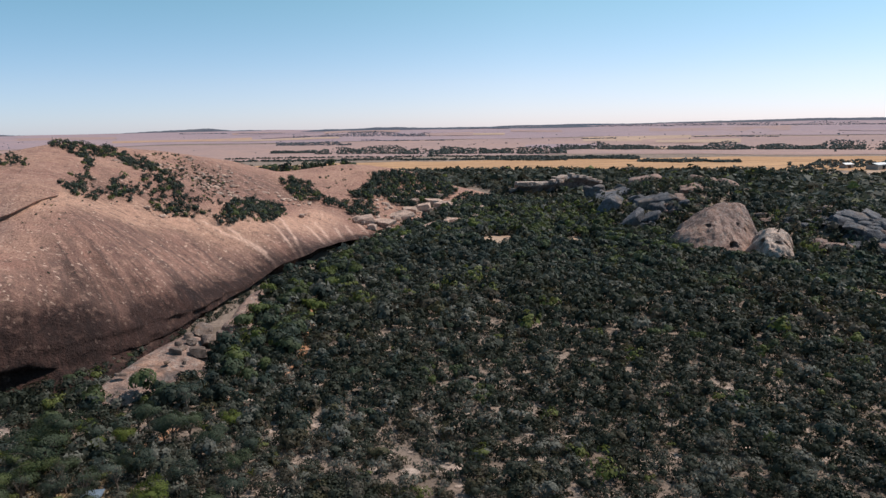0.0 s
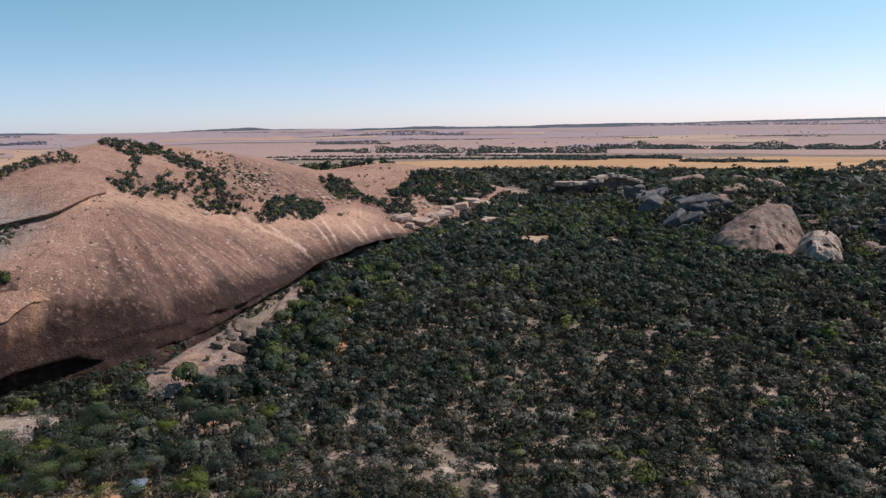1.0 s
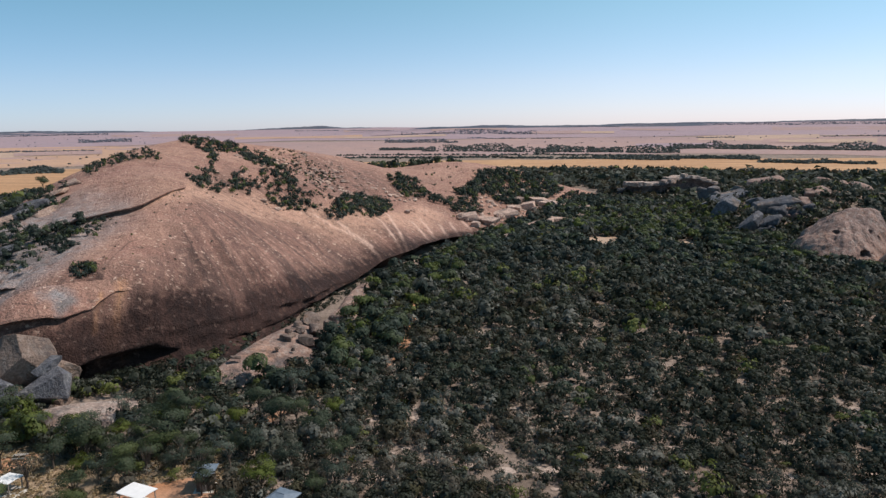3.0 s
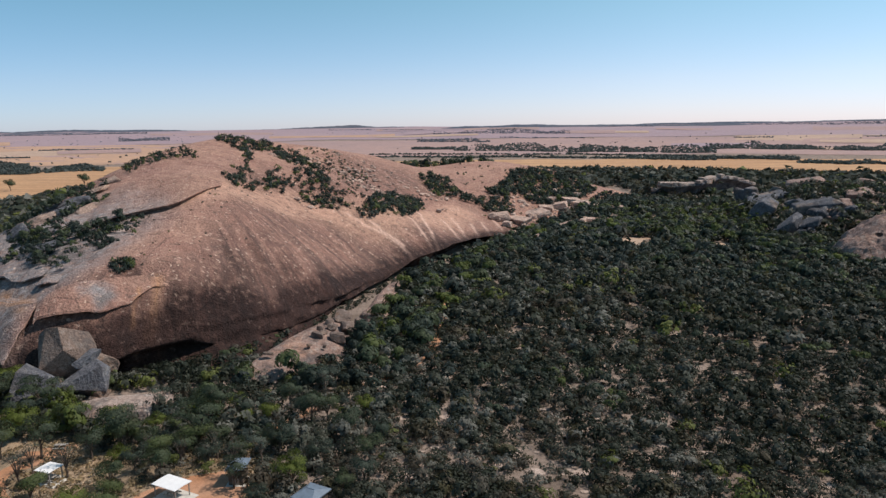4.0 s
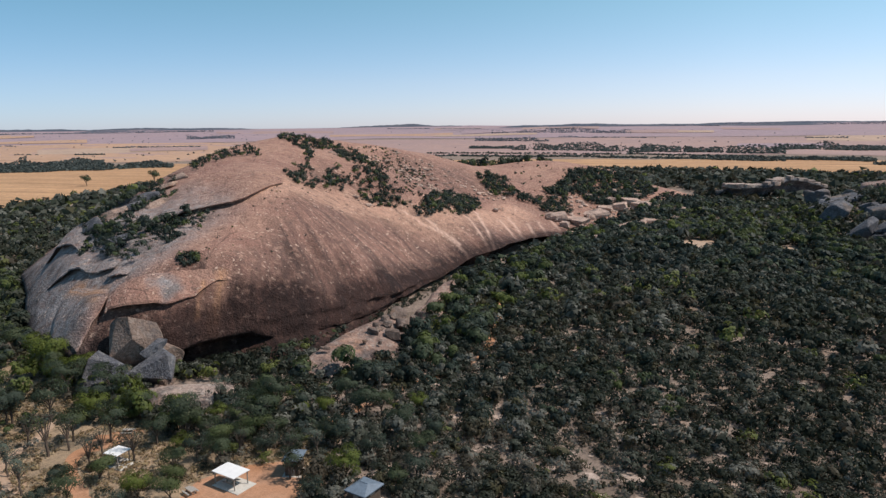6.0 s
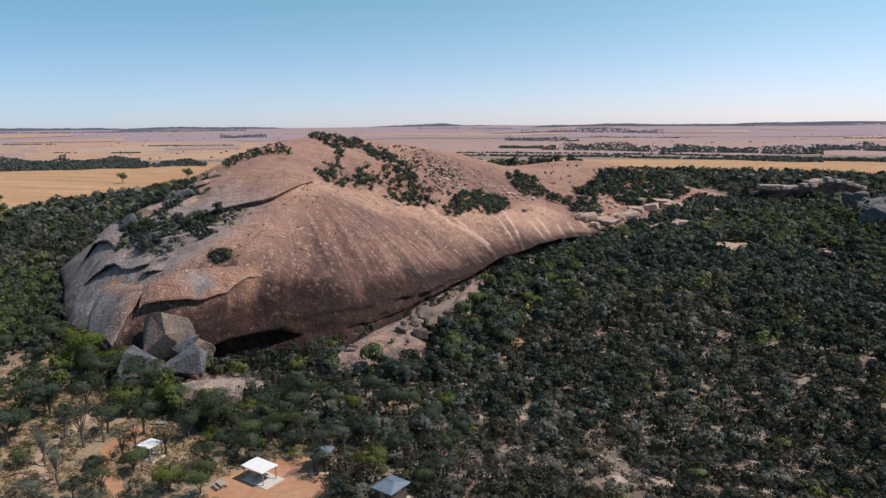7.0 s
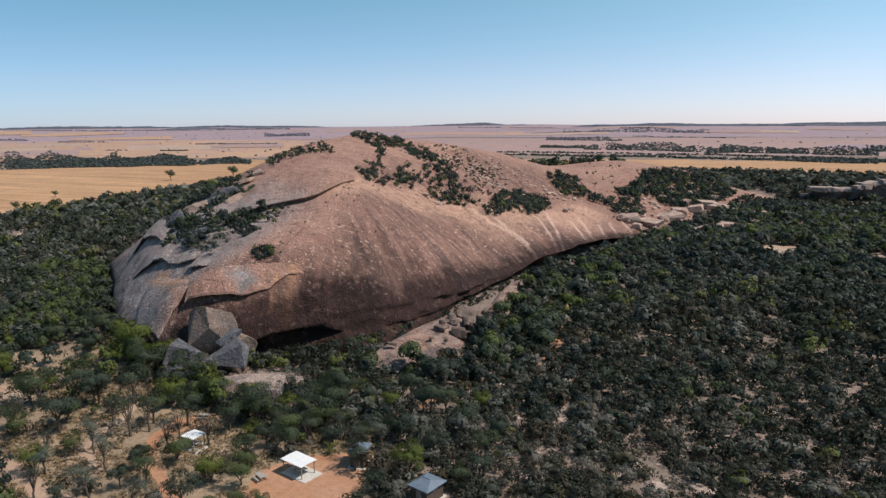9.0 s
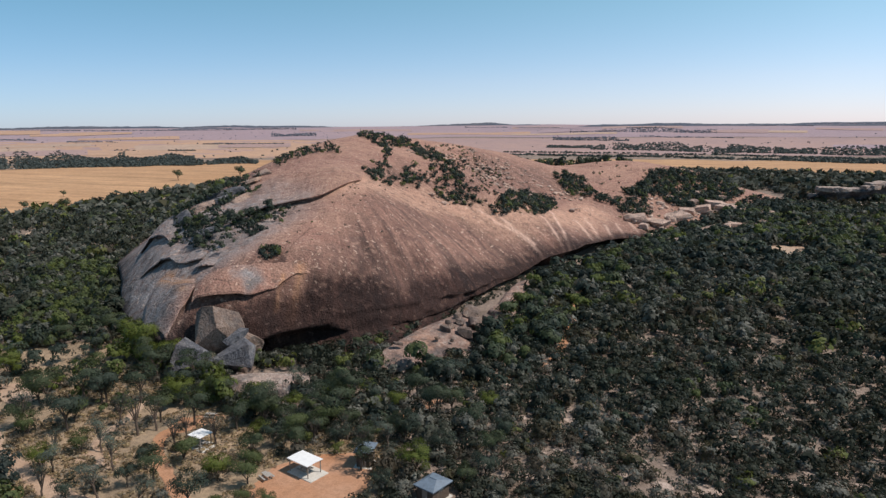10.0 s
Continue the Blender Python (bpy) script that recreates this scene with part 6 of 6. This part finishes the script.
ROOF_WHITE = plain("white_roof_sheet", (0.82, 0.80, 0.78), 0.5, wear=0.12)
ROOF_BLUE = plain("blue_grey_roof_sheet", (0.17, 0.21, 0.26), 0.45, wear=0.3)
CONCRETE = plain("concrete", (0.62, 0.58, 0.52), 0.9, wear=0.25)
STEEL = plain("painted_steel", (0.30, 0.27, 0.24), 0.5, wear=0.3)
TIMBER = plain("grey_timber", (0.42, 0.38, 0.34), 0.8, wear=0.4, size=6)
WALL_DARK = plain("dark_brown_wall", (0.12, 0.09, 0.07), 0.8, wear=0.4)
WHITE = plain("white_paint", (0.8, 0.8, 0.78), 0.6, wear=0.1)
GLASS_DARK = plain("dark_window", (0.02, 0.02, 0.025), 0.1, wear=0.1)


def part(name, bm, mat, parent, label=""):
    me = bpy.data.meshes.new(name)
    bm.normal_update()
    bm.to_mesh(me)
    bm.free()
    me.materials.append(mat)
    ob = new(name, me)
    ob.parent = parent
    return tagged(ob, label)


def box(bm, x0, x1, y0, y1, z0, z1, bevel=0.0):
    vs = bmesh.ops.create_cube(bm, size=1)["verts"]
    for v in vs:
        v.co = Vector((x0 + (v.co.x + 0.5) * (x1 - x0), y0 + (v.co.y + 0.5) * (y1 - y0), z0 + (v.co.z + 0.5) * (z1 - z0)))
    if bevel:
        es = list({e for v in vs for e in v.link_edges})
        bmesh.ops.bevel(bm, geom=es, offset=bevel, segments=1, affect="EDGES")
    return bm


def block(*a, bevel=0.0):
    return box(bmesh.new(), *a, bevel=bevel)


def thing(name, m, label, category, group=""):
    ob = new(name)
    ob.empty_display_size = 0.3
    ob.matrix_world = m
    return tagged(ob, label, category, group)


def ribbed_roof(w, d, z, rise, thick=0.06, ribs=24):
    """A gable of ribbed sheet: ridge along x, w by d, eaves at z."""
    bm = bmesh.new()
    for side in (-1, 1):
        n = ribs
        top, low = [], []
        for i in range(n + 1):
            x = -w / 2 + w * i / n
            h = 0.03 if i % 2 else 0.0
            for row, dz in ((top, thick + h), (low, h * 0.2)):
                row.append((bm.verts.new((x, side * d / 2, z + dz)), bm.verts.new((x, 0, z + rise + dz))))
        for i in range(n):
            (a, b), (c, e) = top[i], top[i + 1]
            bm.faces.new((a, c, e, b) if side < 0 else (a, b, e, c))
            (f, g), (h_, k) = low[i], low[i + 1]
            bm.faces.new((f, g, k, h_) if side < 0 else (f, h_, k, g))
            bm.faces.new((a, f, h_, c))
    return bm


def picnic_table(m, label, group="picnic tables"):
    t = thing("picnic_table", m, label, "picnic table", group)
    part("tabletop", block(-0.9, 0.9, -0.38, 0.38, 0.70, 0.76, bevel=0.01), TIMBER, t)
    for s in (-1, 1):
        part("bench", block(-0.9, 0.9, s * 0.72 - 0.14, s * 0.72 + 0.14, 0.42, 0.47, bevel=0.01), TIMBER, t)
        b = block(s * 0.6 - 0.04, s * 0.6 + 0.04, -0.72, 0.72, 0.34, 0.42)
        box(b, s * 0.6 - 0.04, s * 0.6 + 0.04, -0.3, -0.2, 0.0, 0.70)
        box(b, s * 0.6 - 0.04, s * 0.6 + 0.04, 0.2, 0.3, 0.0, 0.70)
        part("leg_frame", b, STEEL, t)
    return t


def shelter(x, y, turn, w, d, label):
    """An open shelter: concrete slab, four posts, beams and a pale ribbed roof."""
    z = float(land(x, y))
    t = thing("picnic_shelter", pose(x, y, z, 0, 0, turn), label, "picnic shelter", "picnic shelters")
    part("slab", block(-w / 2 + 0.1, w / 2 + 0.8, -d / 2 - 0.2, d / 2 + 0.3, -0.2, 0.16, bevel=0.03), CONCRETE, t, "pale concrete slab")
    for sx in (-1, 1):
        for sy in (-1, 1):
            part("post", block(sx * (w / 2 - 0.3) - 0.06, sx * (w / 2 - 0.3) + 0.06, sy * (d / 2 - 0.3) - 0.06, sy * (d / 2 - 0.3) + 0.06, 0.16, 2.08), STEEL, t)
    for sy in (-1, 1):
        part("beam", block(-w / 2 + 0.1, w / 2 - 0.1, sy * (d / 2 - 0.3) - 0.05, sy * (d / 2 - 0.3) + 0.05, 2.02, 2.16), STEEL, t)
    part("roof", ribbed_roof(w, d, 2.12, 0.07), ROOF_WHITE, t, "white ribbed metal roof")
    picnic_table(pose(x, y, z + 0.16, 0, 0, turn), "timber picnic table on the shelter's slab")


def hut(x, y, turn, w, d, high, rise, label, name="toilet_block"):
    """A small service building: walls, door, louvre and a hipped metal roof."""
    z = float(land(x, y))
    t = thing(name, pose(x, y, z, 0, 0, turn), label, "building")
    part("wall", block(-w / 2 + 0.4, w / 2 - 0.4, -d / 2 + 0.4, d / 2 - 0.4, -0.2, high), WALL_DARK, t)
    part("footing", block(-w / 2, w / 2, -d / 2, d / 2, -0.2, 0.1), CONCRETE, t)
    dr = part("door", block(-0.45, 0.45, -d / 2 + 0.34, -d / 2 + 0.40, 0.1, 2.1), STEEL, t)
    part("handle", block(0.3, 0.36, -d / 2 + 0.27, -d / 2 + 0.34, 1.0, 1.12), WHITE, dr)
    part("louvre", block(w / 2 - 0.40, w / 2 - 0.34, -0.5, 0.5, 1.6, 2.0), STEEL, t)
    bm = bmesh.new()
    k = min(w, d) * 0.32
    lo = [bm.verts.new((sx * w / 2, sy * d / 2, high)) for sx, sy in ((-1, -1), (1, -1), (1, 1), (-1, 1))]
    up = [bm.verts.new((sx * (w / 2 - 0.02), sy * (d / 2 - 0.02), high + 0.14)) for sx, sy in ((-1, -1), (1, -1), (1, 1), (-1, 1))]
    r0, r1 = bm.verts.new((-(w / 2 - k), 0, high + rise)), bm.verts.new((w / 2 - k, 0, high + rise))
    bm.faces.new(lo[::-1])
    for i in range(4):
        bm.faces.new((lo[i], lo[(i + 1) % 4], up[(i + 1) % 4], up[i]))
    bm.faces.new((up[0], up[1], r1, r0)), bm.faces.new((up[1], up[2], r1)), bm.faces.new((up[2], up[3], r0, r1)), bm.faces.new((up[3], up[0], r0))
    part("roof", bm, ROOF_BLUE, t, "blue-grey sheet metal roof")
    part("ridge_cap", block(-(w / 2 - k), w / 2 - k, -0.08, 0.08, high + rise - 0.02, high + rise + 0.04), ROOF_BLUE, t)


shelter(-54.3, 76.0, -15, 4.5, 3.0, "open picnic shelter with a white metal roof on concrete")
shelter(-74.3, 76.6, -8, 2.8, 2.7, "small open shelter with a white metal roof")
hut(-47.4, 81.7, 12, 2.8, 3.7, 2.45, 0.45, "small dark-walled toilet hut with blue-grey roof")
hut(-34.2, 76.7, -17, 3.6, 4.2, 2.2, 0.75, "small hut with a grey hipped metal roof", "service_hut")
for x, y, turn in ((-58.4, 72.3, -25), (-80.4, 85.6, 15)):
    picnic_table(pose(x, y, float(land(x, y)) + 0.03, 0, 0, turn), "weathered pale picnic table on bare ground")
sign = thing("sign_board", pose(-50.2, 97.3, float(land(-50.2, 97.3)), 0, 0, 30), "small white sign board beside the footpath", "sign")
part("post", block(-0.04, 0.04, -0.04, 0.04, -0.2, 1.0), STEEL, sign)
part("panel", block(-0.4, 0.4, -0.08, -0.04, 0.7, 1.35, bevel=0.01), WHITE, sign)
cairn = thing("summit_marker", pose(-164.5, 288, float(rock_height(-164.5, 288)) - 0.3), "stone cairn with a thin pole on the summit", "cairn")
_b = bmesh.new()
for k in range(22):
    v = bmesh.ops.create_icosphere(_b, subdivisions=1, radius=0.35)["verts"]
    a, h = random.uniform(0, 6.28), random.uniform(0, 1)
    o = Vector((math.cos(a) * (1 - h) * 0.8, math.sin(a) * (1 - h) * 0.8, h * 1.3))
    for q in v:
        q.co = q.co + o
part("stones", _b, GRANITE_GREY, cairn)
part("pole", block(-0.07, 0.07, -0.07, 0.07, 0.5, 3.4), STEEL, cairn)


def farm_shed(x, y, turn, w, d, h, mat, label):
    z = float(land(x, y))
    t = thing("farm_shed", pose(x, y, z, 0, 0, turn), label, "shed", "farm sheds")
    part("wall", block(-w / 2 + 0.3, w / 2 - 0.3, -d / 2 + 0.3, d / 2 - 0.3, -0.5, h), STEEL, t)
    part("roof", ribbed_roof(w, d, h - 0.02, 1.6, 0.12, 30), mat, t)
    part("door", block(-2, 2, -d / 2 + 0.18, -d / 2 + 0.3, 0, h * 0.8), GLASS_DARK, t)


for x, y, turn, w, d, h, mat, label in ((428, 668, 30, 22, 12, 5, ROOF_WHITE, "white-roofed farm shed beyond the scrub"), (446, 664, 35, 16, 10, 4.5, ROOF_BLUE, "blue-grey farm shed beside a paddock"),
                                        (410, 690, 20, 12, 8, 4, ROOF_WHITE, "small white-roofed farm shed among trees"), (455, 690, 60, 14, 8, 4, ROOF_BLUE, "low grey farm building among trees")):
    farm_shed(x, y, turn, w, d, h, mat, label)


# ---- single trees round the picnic ground ----
def tube(points, radii, sides=7):
    """Vertices and faces of a bent tapering limb."""
    p = np.array(points, float)
    d = np.gradient(p, axis=0)
    d /= np.linalg.norm(d, axis=1)[:, None]
    u = np.cross(d, (0.3, 0.9, 0.1))
    u /= np.linalg.norm(u, axis=1)[:, None]
    w = np.cross(d, u)
    a = np.linspace(0, 2 * math.pi, sides + 1)[:-1]
    v = p[:, None] + (u[:, None] * np.cos(a)[None, :, None] + w[:, None] * np.sin(a)[None, :, None]) * np.array(radii)[:, None, None]
    return v.reshape(-1, 3), grid_faces(len(p), sides, closed=True)


def tree(seed, high, wide, leaves, size, mat, tone, label, bare=False, low=0.45):
    """A gum: bent trunk, limbs that carry clumps of leaves."""
    r = np.random.default_rng(seed)
    root = new("gum_tree")
    root.empty_display_size = 0.5
    tagged(root, label, "tree", "trees round the picnic ground")
    verts, faces, clumps, base = [], [], [], 0
    lean = r.normal(0, 0.08, 2)
    fork = high * r.uniform(low * 0.6, low)

    def add(points, radii):
        nonlocal base
        v, f = tube(points, radii)
        verts.append(v), faces.append(f + base)
        base += len(v)
    trunk = [(lean[0] * z, lean[1] * z, z) for z in np.linspace(-0.3, fork, 6)]
    trunk = [(x + r.normal(0, 0.03) * high * 0.2, y + r.normal(0, 0.03) * high * 0.2, z) for x, y, z in trunk]
    thick = 0.032 * high
    add(trunk, np.linspace(thick, thick * 0.7, 6))
    for k in range(r.integers(5, 8)):
        a = k * 2.4 + r.uniform(-0.4, 0.4)
        out = wide / 2 * r.uniform(0.35, 0.85)
        top = high * r.uniform(0.66, 0.93) - out * 0.15
        s = np.array(trunk[-1 - (k % 2)])
        e = np.array([math.cos(a) * out + lean[0] * high, math.sin(a) * out + lean[1] * high, top])
        pts = [s + (e - s) * f + np.array([0, 0, 0.12 * high * f * (1 - f)]) + r.normal(0, 0.05, 3) * high * 0.15 * f for f in np.linspace(0, 1, 5)]
        add(pts, np.linspace(thick * 0.5, thick * 0.1, 5))
        clumps.append((*e, wide * r.uniform(0.17, 0.27)))
        clumps.append((*(pts[3] + r.normal(0, 0.12, 3) * wide), wide * r.uniform(0.13, 0.2)))
        for q in range(3):
            t_ = e + r.normal(0, 0.16, 3) * wide
            add([pts[3], (pts[3] + t_) / 2 + r.normal(0, 0.05, 3), t_], [thick * 0.15, thick * 0.1, thick * 0.04])
    me = mesh_of("trunk", np.vstack(verts), np.vstack(faces), BARK, True)
    put("trunk", me, parent=root)
    v = leaf_cloud(r, leaves, size, clumps, 0.45)
    me = mesh_of("crown", v, np.arange(len(v)).reshape(-1, 3), mat)
    give(me, "tone", np.full(len(v), tone))
    put("crown", me, parent=root)
    return root


KINDS = [tree(1, 6.0, 5.4, 2700, 0.118, GUM, 0.32, "dark olive gum tree beside the picnic ground"),
         tree(2, 5.4, 5.0, 2500, 0.118, GUM, 0.2, "dark grey-green gum tree beside the picnic ground"),
         tree(3, 6.5, 4.6, 1300, 0.11, GUM, 0.95, "thin grey-green gum with an open crown"),
         tree(4, 4.8, 5.2, 3600, 0.115, GUM, 0.7, "rounded bright yellow-green tree", low=0.16),
         tree(5, 6.4, 3.8, 220, 0.11, GUM, 0.2, "almost leafless dark-limbed tree on dry grass"),
         tree(6, 4.2, 4.6, 2300, 0.115, GUM, 0.44, "low bushy olive tree on sandy soil", low=0.25),
         tree(7, 7.0, 5.8, 2800, 0.122, GUM, 0.26, "tall spreading dark gum tree at the rock's foot")]
used = [False] * len(KINDS)


def plant(kind, x, y, size=1.0, turn=None):
    m = pose(x, y, float(land(x, y)) - 0.05, 0, 0, random.uniform(0, 360) if turn is None else turn) @ Matrix.Scale(size, 4)
    if not used[kind]:
        used[kind] = True
        KINDS[kind].matrix_world = m
        return
    ob = copy_thing(KINDS[kind], m)
    ob.scale = (size, size, size)


BRIGHT = [(3, -64.6, 69.1, 0.82), (3, -39.2, 81.6, 0.95), (3, -90.2, 88.5, 1.04), (3, -83.8, 91.7, 1.02), (3, -90.6, 61.6, 0.84), (3, -66.9, 82.0, 0.68), (3, -55.2, 98.5, 0.65), (3, -51.9, 100.8, 0.69), (3, -59.4, 103.6, 0.72), (3, -64.6, 99.1, 0.68), (3, -77.1, 94.0, 0.82), (3, -68.4, 93.2, 0.7), (3, -36.6, 106.8, 0.68), (3, -115.5, 104.3, 1.59), (3, -105.0, 101.0, 1.28)]
OLIVE = [(5, -59.9, 70.1, 0.99), (5, -73.2, 71.6, 0.98), (5, -61.7, 73.7, 0.88), (5, -58.9, 91.1, 0.75), (5, -70.2, 89.0, 0.87), (5, -57.2, 65.7, 0.6), (5, -53.0, 66.1, 0.69), (5, -60.4, 64.3, 0.41), (5, -64.7, 93.8, 0.78), (5, -63.5, 102.3, 0.86), (5, -113.9, 78.5, 1.38), (5, -103.1, 68.5, 0.94), (5, -89.8, 67.6, 0.87)]
DARK = [(0, -64.0, 76.3, 0.77), (1, -63.3, 80.5, 0.85), (0, -58.6, 79.9, 0.89), (1, -98.6, 72.1, 1.26), (0, -111.4, 78.3, 1.28), (6, -105.4, 81.0, 1.2), (1, -102.7, 83.5, 1.26), (0, -87.1, 80.9, 1.03), (6, -80.7, 82.1, 0.97), (0, -72.8, 65.4, 0.88), (2, -80.9, 65.6, 0.87), (0, -107.3, 70.0, 0.84), (6, -96.6, 85.7, 1.07), (1, -75.1, 62.9, 0.67), (1, -79.2, 56.6, 0.73)]
BELT = [(6, -46.9, 79.4, 0.68), (0, -50.0, 86.8, 0.67), (1, -41.6, 75.2, 0.65), (0, -46.7, 90.5, 0.76), (1, -37.4, 87.4, 0.81), (6, -36.0, 95.8, 0.85), (0, -30.4, 90.1, 0.83), (1, -29.0, 83.4, 0.82), (0, -31.2, 80.8, 0.64), (1, -30.3, 96.0, 0.81), (0, -58.6, 85.4, 0.77), (1, -53.8, 84.5, 0.74), (6, -72.5, 83.0, 0.75), (0, -65.4, 87.2, 0.77), (1, -61.9, 87.8, 0.79), (0, -54.9, 89.8, 0.72), (1, -45.7, 101.4, 0.91), (0, -42.1, 102.9, 0.88), (6, -49.6, 105.0, 0.86)]
BARE_LIMBS = [(4, -86.7, 75.7, 1.24), (4, -92.5, 77.3, 0.99), (4, -85.2, 78.2, 0.96), (4, -77.4, 74.4, 0.9), (4, -72.4, 77.8, 0.94), (4, -78.6, 78.0, 0.83), (4, -62.5, 83.9, 0.88), (4, -57.7, 83.2, 0.81), (4, -53.8, 87.1, 0.82), (2, -87.2, 69.0, 0.84), (4, -106.2, 69.7, 1.14), (2, -88.5, 61.8, 0.82), (4, -83.6, 56.3, 0.85), (4, -48.3, 81.9, 1.02), (2, -45.6, 86.0, 0.77), (2, -72.2, 98.5, 0.87), (2, -46.3, 111.8, 0.9)]
for kind, x, y, size in BRIGHT + OLIVE + DARK + BELT + BARE_LIMBS:
    plant(kind, x, y, size)
more = np.random.default_rng(77)
count = 0
while count < 30:
    x, y = more.uniform(-150, -36), more.uniform(62, 124)
    band = near_line(np.array([x]), np.array([y]), [(-112, 96), (-98, 97), (-84, 95), (-70, 92), (-58, 92), (-48, 97)])[0]
    west = x < -99 and more.random() < 0.12
    if (band < 8 or west) and not inside(x, y, CAMP) and free(np.array([x]), np.array([y]))[0]:
        plant(int(more.choice([0, 1, 6, 2, 5, 3], p=[0.28, 0.28, 0.14, 0.12, 0.12, 0.06])), x, y, more.uniform(0.8, 1.2))
        count += 1
# scattered trees of the picnic ground itself
built = np.array([(-54.3, 76.0), (-74.3, 76.6), (-47.4, 81.7), (-34.2, 76.7), (-58.4, 72.3), (-80.4, 85.6)])
stood = [(x, y) for _, x, y, _ in BRIGHT + OLIVE + DARK + BELT + BARE_LIMBS]
count = 0
while count < 6:
    x, y = more.uniform(-128, -42), more.uniform(54, 96)
    q = (np.array([x]), np.array([y]))
    if inside(*q, CAMP)[0] and not open_ground(*q)[0] and np.hypot(*(built - (x, y)).T).min() > 5 and np.hypot(*(0.945 * built - (x, y)).T).min() > 5.5 and min(math.hypot(x - a, y - b) for a, b in stood) > 3.4:
        stood.append((x, y))
        plant(int(more.choice([0, 1, 2, 4, 5], p=[0.2, 0.16, 0.3, 0.12, 0.22])), x, y, more.uniform(0.6, 1.0))
        count += 1
    elif more.random() < 0.002:
        break
for kind, x, y, size in ((3, -108.5, 99.5, 1.1), (0, -112.5, 102, 1.1), (3, -117, 105, 1.2), (6, -104, 98.5, 0.9), (1, -121, 108, 1.1), (3, -126, 111, 1.2)):
    plant(kind, x, y, size)
lone = tree(8, 9.5, 10.0, 1800, 0.3, GUM, 0.3, "lone tree standing in the wheat paddock")
lone.matrix_world = pose(-469, 481, float(land(-469, 481)))
for x, y, size in ((-436, 528, 1.15), (-424, 545, 0.9), (-392, 276, 0.6), (-374, 290, 0.7), (-440, 340, 0.5)):
    copy_thing(lone, pose(x, y, float(land(x, y))) @ Matrix.Scale(size, 4)).scale = (size, size, size)
